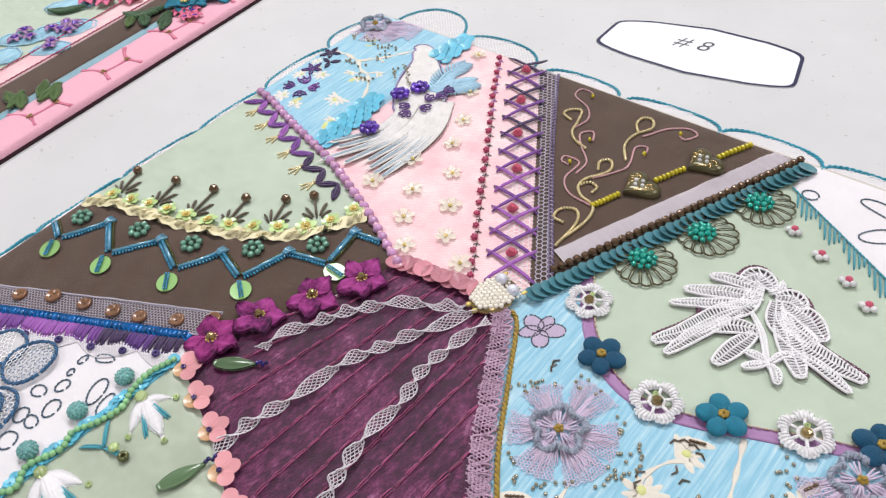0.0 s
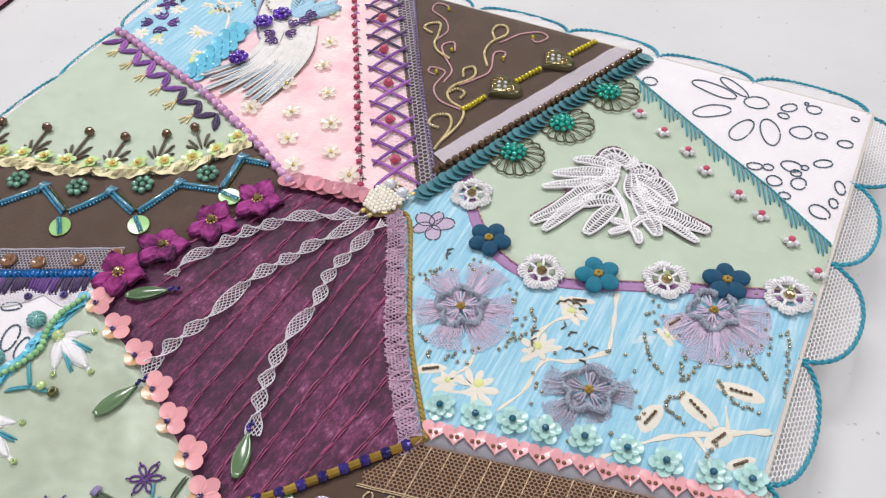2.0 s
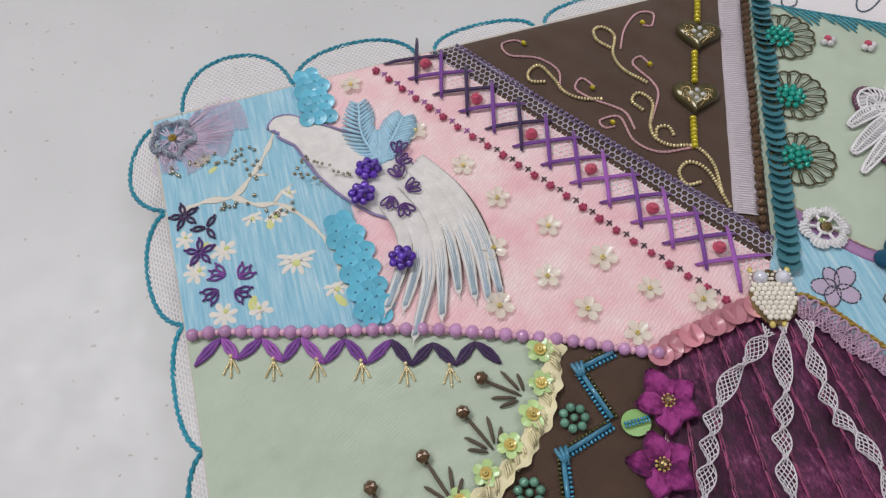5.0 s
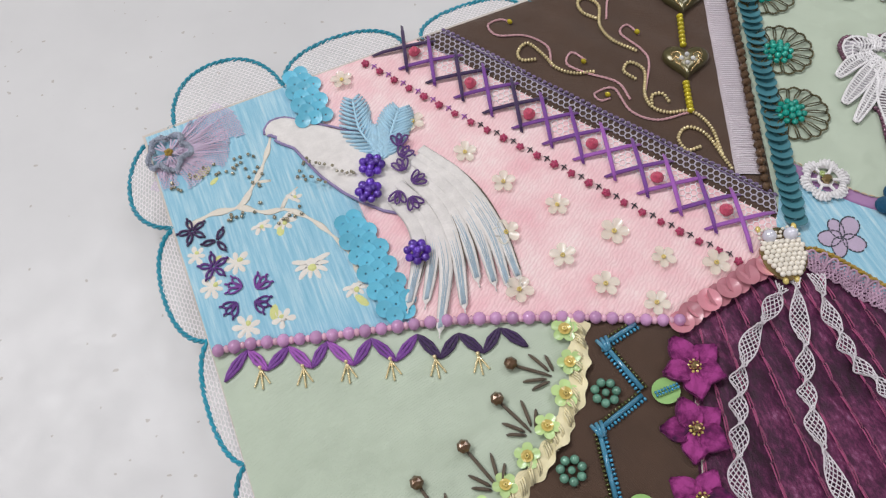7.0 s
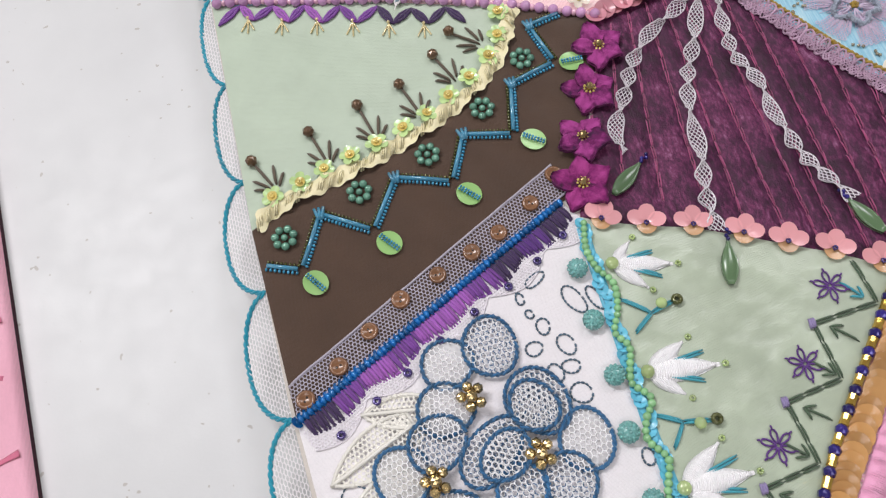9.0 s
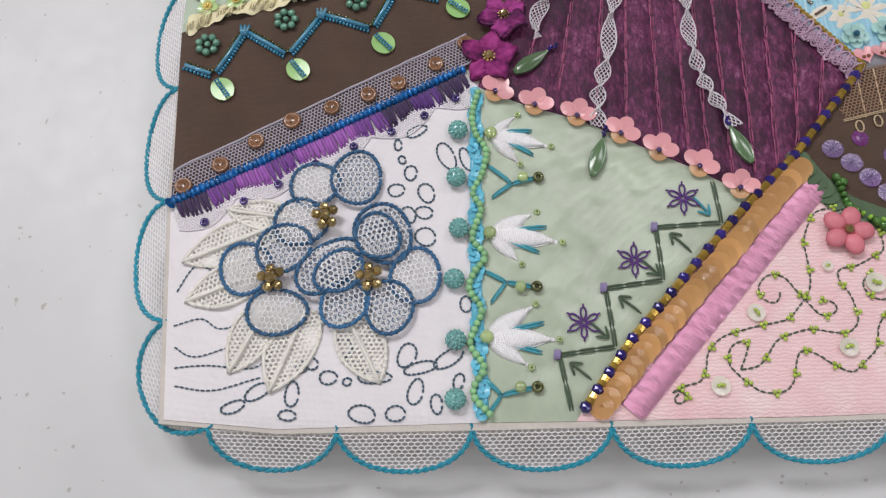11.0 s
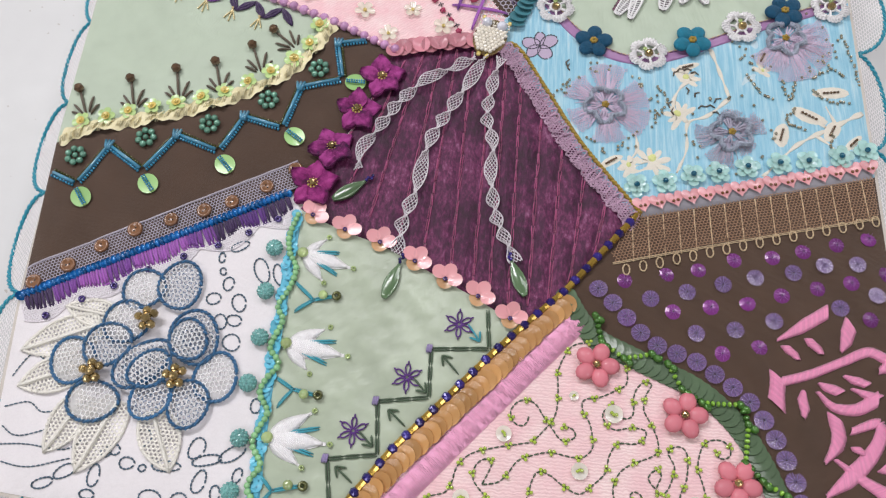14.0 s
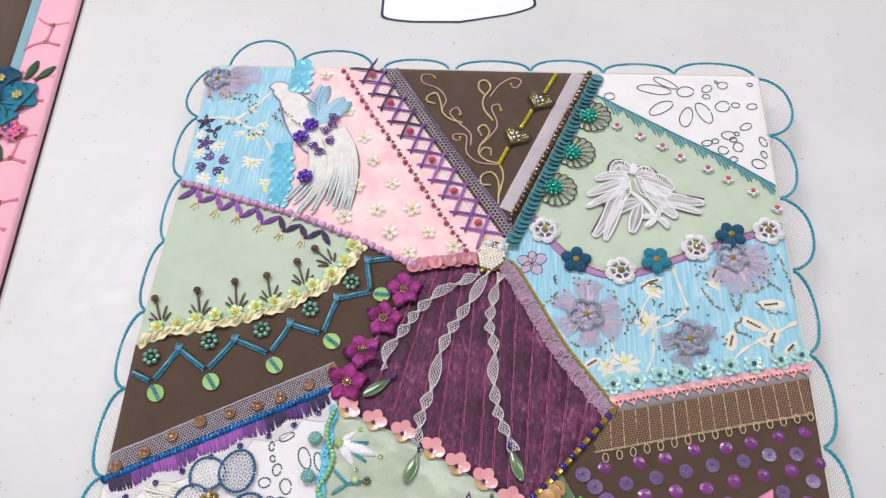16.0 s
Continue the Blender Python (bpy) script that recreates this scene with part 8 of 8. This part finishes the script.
# mauve crochet braid with a mustard line
line = glide([(164, 108.5), (169, 104.5), (180, 85.5), (191, 66.5), (202, 51.5), (212.5, 38)], 0.8)
mu = part("mustard_braid", cord(Geo(), [(x + 2.6, y + 1.6, 0.9) for x, y in line], 0.85, 1.6), "mustard", quilt, "mustard-yellow braid")
br = Geo()
q = even(line, 30)
for i, (x, y, a) in enumerate(q):
    nx, ny = -math.sin(a), math.cos(a)
    cx, cy = x - nx * 1.4, y - ny * 1.4
    for s in (-0.5, 0.5):
        px, py = cx + math.cos(a) * s * 2.2, cy + math.sin(a) * s * 2.2
        net(br, oval(px, py, 2.1, 3.5, a + 0.35 * math.sin(i * 2), 12), 1.15, 0.3, 1.2 + 0.6 * math.sin(i * 1.9 + s))
    loop = [(x_, y_, H(x_, y_) + 1.3 + 0.8 * math.sin(k * 0.52)) for k, (x_, y_) in enumerate(oval(cx, cy, 1.5, 3.1, a, 13))]
    br.tube(loop, 0.34, 5)
part("mauve_crochet_braid", br, "mauve_lace", quilt, "mauve ruched crochet braid")

# ---- paper card with a dark outline ----
def number_card():
    c = np.array((131.2, 303.5))
    u = np.array((91.0, 13.5)) / math.hypot(91.0, 13.5)
    v = np.array((-u[1], u[0]))
    rim = []
    for k in range(80):
        t = 2 * math.pi * k / 80
        a, b = math.cos(t), math.sin(t)
        sx = math.copysign(min(1, abs(a) ** 0.2), a)
        sy = math.copysign(min(1, abs(b) ** 0.2), b)
        rim.append(c + u * (sx * (46.5 - 1.5 * sy)) + v * (sy * (14.0 + 1.2 * sx + 7.6 * math.cos(sx * 1.57))))
    card = Geo()
    n = len(rim)
    card.add([(p[0], p[1], -16.45) for p in rim] + [(p[0], p[1], -16.1) for p in rim], [(i, (i + 1) % n, n + (i + 1) % n, n + i) for i in range(n)] + [tuple(range(n, 2 * n))])
    base = new("number_card", card.mesh("number_card", "card", False))
    tagged(base, "white paper label with a navy outline and a pen number", "card")
    ink = Geo()
    inn = [c + (p - c) * np.array((0.966, 0.925)) for p in rim]
    ink.add([(p[0], p[1], -16.05) for p in rim] + [(p[0], p[1], -16.05) for p in inn], [(i, (i + 1) % n, n + (i + 1) % n, n + i) for i in range(n)])
    part("outline", ink, "ink", base, "thick navy printed outline", False)
    curve = bpy.data.curves.new("number", "FONT")
    curve.body, curve.size, curve.align_x, curve.align_y, curve.extrude, curve.shear = "# 8", 0.0128, "CENTER", "CENTER", 0.00003, 0.25
    curve.offset = -0.0001
    curve.materials.append(MAT["pencil"])
    tx = new("number", curve)
    tx.parent = base
    tx.matrix_basis = Matrix.Translation((0.1262, 0.3068, -0.01600)) @ Euler((0, 0, 0.12)).to_matrix().to_4x4()
    tagged(tx, "grey pen number")


number_card()

# ---- the neighbouring quilt with a pink border ----
q2 = tagged(new("pink_bordered_quilt"), "second embroidered quilt block with a pink print border", "quilt")
q2.matrix_world = Matrix.Translation((0, 0, TABLE_Z + 0.0002))


def strip2(name, x0, x1, z, mat, label, y0=-60, y1=420, soft=1.2):
    """An upright strip of the second quilt, between two lines parallel to its slanting edge."""
    g = Geo()
    rows = []
    lean = lambda y: -1.0 - 0.095 * (y - 20)
    for y in np.linspace(y0, y1, 90):
        w = lean(y)
        rows.append([(x0 + w, y, 0.0 + z - soft), (x0 + w + 0.3, y, z - 0.2), (x0 + w + 1.5, y, z), ((x0 + x1) / 2 + w, y, z + 0.25 * math.sin(y * 0.13)), (x1 + w - 2.5, y, z), (x1 + w - 0.5, y, z - 0.6), (x1 + w, y, z - soft)])
    m = 7
    g.add([p for r in rows for p in r], [(i * m + j, i * m + j + 1, (i + 1) * m + j + 1, (i + 1) * m + j) for i in range(89) for j in range(6)])
    return part(name, g, mat, q2, label)


strip2("backing", -300, -77.2, 2.0, "dark_wine", "dark wine backing cloth", soft=3.5)
border = strip2("pink_border", -102, -77.6, 5.0, "border_pink", "pink print cotton border with rounded cells", soft=3.2)
strip2("blue_grey_ribbon", -109, -101.6, 4.2, "blue_ribbon", "blue-grey ribbon", soft=2)
strip2("brown_strip", -131, -108.6, 4.0, "brown", "dark brown cotton strip", soft=2)
strip2("pink_ribbon", -145, -130.6, 4.6, "pink", "pale pink ribbon with stitched edge", soft=2)
strip2("sage_field", -300, -144.6, 4.0, "sage", "sage-green cotton field", soft=3.4)
lean2 = lambda y: -1.0 - 0.095 * (y - 20)
g = Geo()
for x in (-131, -144.5):
    for k in range(150):
        y = -40 + k * 3
        px = x + lean2(y)
        g.tube([(px, y, 5.0), (px + 0.2, y + 1.4, 5.4), (px, y + 2.8, 5.0)], 0.4, 4)
part("raspberry_stitching", g, "red_knot", q2, "raspberry edge stitching")
tri = Geo()
for k in range(3):
    t = k * 2.094 + 1.57
    tri.ball(0.9 * math.cos(t), 0.9 * math.sin(t), 0.05, 0.8, 1, 1, 0.2, 0, 8, 4)
tri = tri.mesh("printed_dot", "cell_dot")
rngb = random.Random(3)
PAIRS = [-39 + 43.2 * k for k in range(11)]
for y in PAIRS:
    g = Geo()
    ends = [(-89.2 + lean2(y + 7), y + 7), (-90.6 + lean2(y - 7), y - 7)]
    runs = [[ends[0], ((ends[0][0] + ends[1][0]) / 2 + 0.5, y), ends[1]]]
    for (jx, jy), up in zip(ends, (1, -1)):
        runs += [[(jx, jy), (jx - 6, jy + up * 2.2), (jx - 11.4, jy + up * 6)], [(jx, jy), (jx + 5, jy + up * 1.4), (jx + 9.4, jy + up * 2.6)]]
    for run in runs:
        q = glide(run, 1.2)
        g.tube([(x_, y_, 5.08 + 0.25 * math.sin(y_ * 0.13)) for x_, y_ in q], [0.75 + 0.5 * abs(2 * i / (len(q) - 1) - 1) for i in range(len(q))], 6, 0, True, 0.16)
    part("printed_joint", g, "cell_line", border, "rose printed outline between pale cells")
    for jx, jy in ends:
        piece("printed_dots", tri, border, jx, jy, 5.4, rngb.random() * 6, 1.1)
leafm = Geo()
for i in range(9):
    for s in (-1, 1):
        u = i / 8
        w = 2.6 * math.sin(math.pi * (0.1 + 0.85 * u))
        leafm.tube([(u * 11, 0, 1.4), (u * 11 + 1.5, s * w * 0.6, 1.2), (u * 11 + 2.6, s * w, 0.5)], 0.6, 5)
leafm = leafm.mesh("stitched_leaf", "leaf_felt")
leafd = leafm.copy()
leafd.materials[0] = MAT["dark_leaf"]
for x, y, t, s, m in ((-98, 97, 2.6, 1.3, leafm), (-104, 92, 2.0, 1.3, leafm), (-106, 84, 2.7, 1.2, leafm), (-108, 94, 2.4, 1.2, leafm), (-112, 80, 2.2, 1.2, leafm), (-114, 84, 2.9, 1.1, leafm), (-110, 168, 2.3, 1.3, leafd), (-118, 172, 2.0, 1.3, leafd), (-116, 226, 1.4, 1.1, leafd), (-110, 226, 0.9, 1.0, leafd), (-122, 166, 2.6, 1.2, leafd), (-130, 160, 2.4, 1.1, leafm)):
    piece("stitched_leaf", m, q2, x, y, 4.6, t, s, 0, "green satin-stitched leaf")
tp = shell_petal(11, 12.4, 1.5, 1.2, 0.62, 0.6, 8, 6, 1.0, 0.8, 0.0, 0.6).mesh("blue_petal", "teal_felt")
tp2 = shell_petal(11, 12.4, 1.5, 1.2, 0.62, 0.6, 8, 6, 1.0, 0.8, 0.0, 0.6).mesh("blue_petal", "deep_teal_felt")
for x, y, t, m in ((-114.8, 212, 0.9, tp), (-129, 224, 0.4, tp2), (-130, 204, 0.1, tp2), (-122, 194, 0.5, tp)):
    hub = piece("blue_cloth_flower", bead_mesh("flower_core", "teal_felt", 2.4, 1, 0.5), q2, x, y, 7.0, t, 1.0, 0, "teal cloth flower with gold beads")
    for k in range(5):
        piece("petal", m, hub, 0, 0, -0.6, k * 1.2566, 1.0, rng.uniform(-.12, .05))
    for k in range(7):
        piece("gold_bead", gold_seed, hub, 2.1 * math.cos(k * 1.047) * (k < 6), 2.1 * math.sin(k * 1.047) * (k < 6), 1.9, 0, 1.3)
lavm = bead_mesh("lavender_bead", "purple_bead", 1.3)
lav_petal = shell_petal(4.2, 3.6, 0.8, 0.5, 0.7, 0.4, 6, 4, 0.6, 0.0, 0.0, 0.7).mesh("lavender_petal", "lilac_ribbon")
coral_petal = shell_petal(6.5, 5.6, 1.2, 0.8, 0.7, 0.5, 6, 4, 0.8, 0.0, 0.3, 0.7).mesh("coral_petal", "coral")


def small_cloth_flower(x, y, petal, size, label):
    hub = piece("small_cloth_flower", lavm, q2, x, y, 6.6, rngb.random() * 6, size, 0, label)
    for k in range(5):
        piece("petal", petal, hub, 0, 0, -0.6, k * 1.2566 + rngb.uniform(-.2, .2), rngb.uniform(0.9, 1.1), rngb.uniform(-.2, .1))
    for k in range(3):
        piece("bead", lavm, hub, 1.5 * math.cos(k * 2.1), 1.5 * math.sin(k * 2.1), 0.2, 0, 0.7)


def lobed_leaf(x, y, a, b, turn):
    """A pale blue appliqué leaf with a scalloped, corded edge."""
    rim = []
    for k in range(64):
        t = 2 * math.pi * k / 64
        r = 1 + 0.09 * abs(math.sin(t * 4.5))
        u, v = a * r * math.cos(t), b * r * math.sin(t)
        rim.append((x + u * math.cos(turn) - v * math.sin(turn), y + u * math.sin(turn) + v * math.cos(turn)))
    leaf = part("blue_applique_leaf", Geo().sheet(rim, 5.0, 0, 0.3, False), "blue", q2, "pale blue applique leaf")
    part("corded_edge", cord(Geo(), [(px, py, 4.7) for px, py in rim + rim[:1]], 0.6, 1.6), "ice_lace", leaf, "ice-blue corded edge")


for x, y, a, b, t in ((-175, 121, 13, 7, 0.7), (-163, 140, 17, 9, 0.9), (-150, 124, 10, 6, 0.9), (-165, 106, 8, 7.5, 0), (-186, 158, 14, 7, 0.8)):
    lobed_leaf(x, y, a, b, t)
for x, y in ((-176, 118), (-170, 124), (-180, 126), (-168, 136), (-160, 146), (-162, 138), (-156, 140), (-166, 144), (-150, 124), (-154, 128)):
    small_cloth_flower(x, y, lav_petal, rngb.uniform(0.8, 1.05), "small lavender cloth flower with violet beads")
for x, y, z in ((-168, 172, 1.0), (-158, 182, 1.1), (-178, 166, 0.9), (-112, 191, 0.7), (-106, 188, 0.6), (-118, 186, 0.6), (-110, 184, 0.6)):
    small_cloth_flower(x, y, coral_petal, z, "small coral-pink cloth flower")
for x, y, t, k in ((-141, 166, 0.9, 1.3), (-146, 168, 0.5, 1.2), (-136, 172, 1.3, 1.2), (-184, 150, 0.9, 1.1), (-190, 146, 0.6, 1.2)):
    piece("stitched_leaf", leafd, q2, x, y, 4.6, t, k, 0, "dark green satin-stitched leaf")
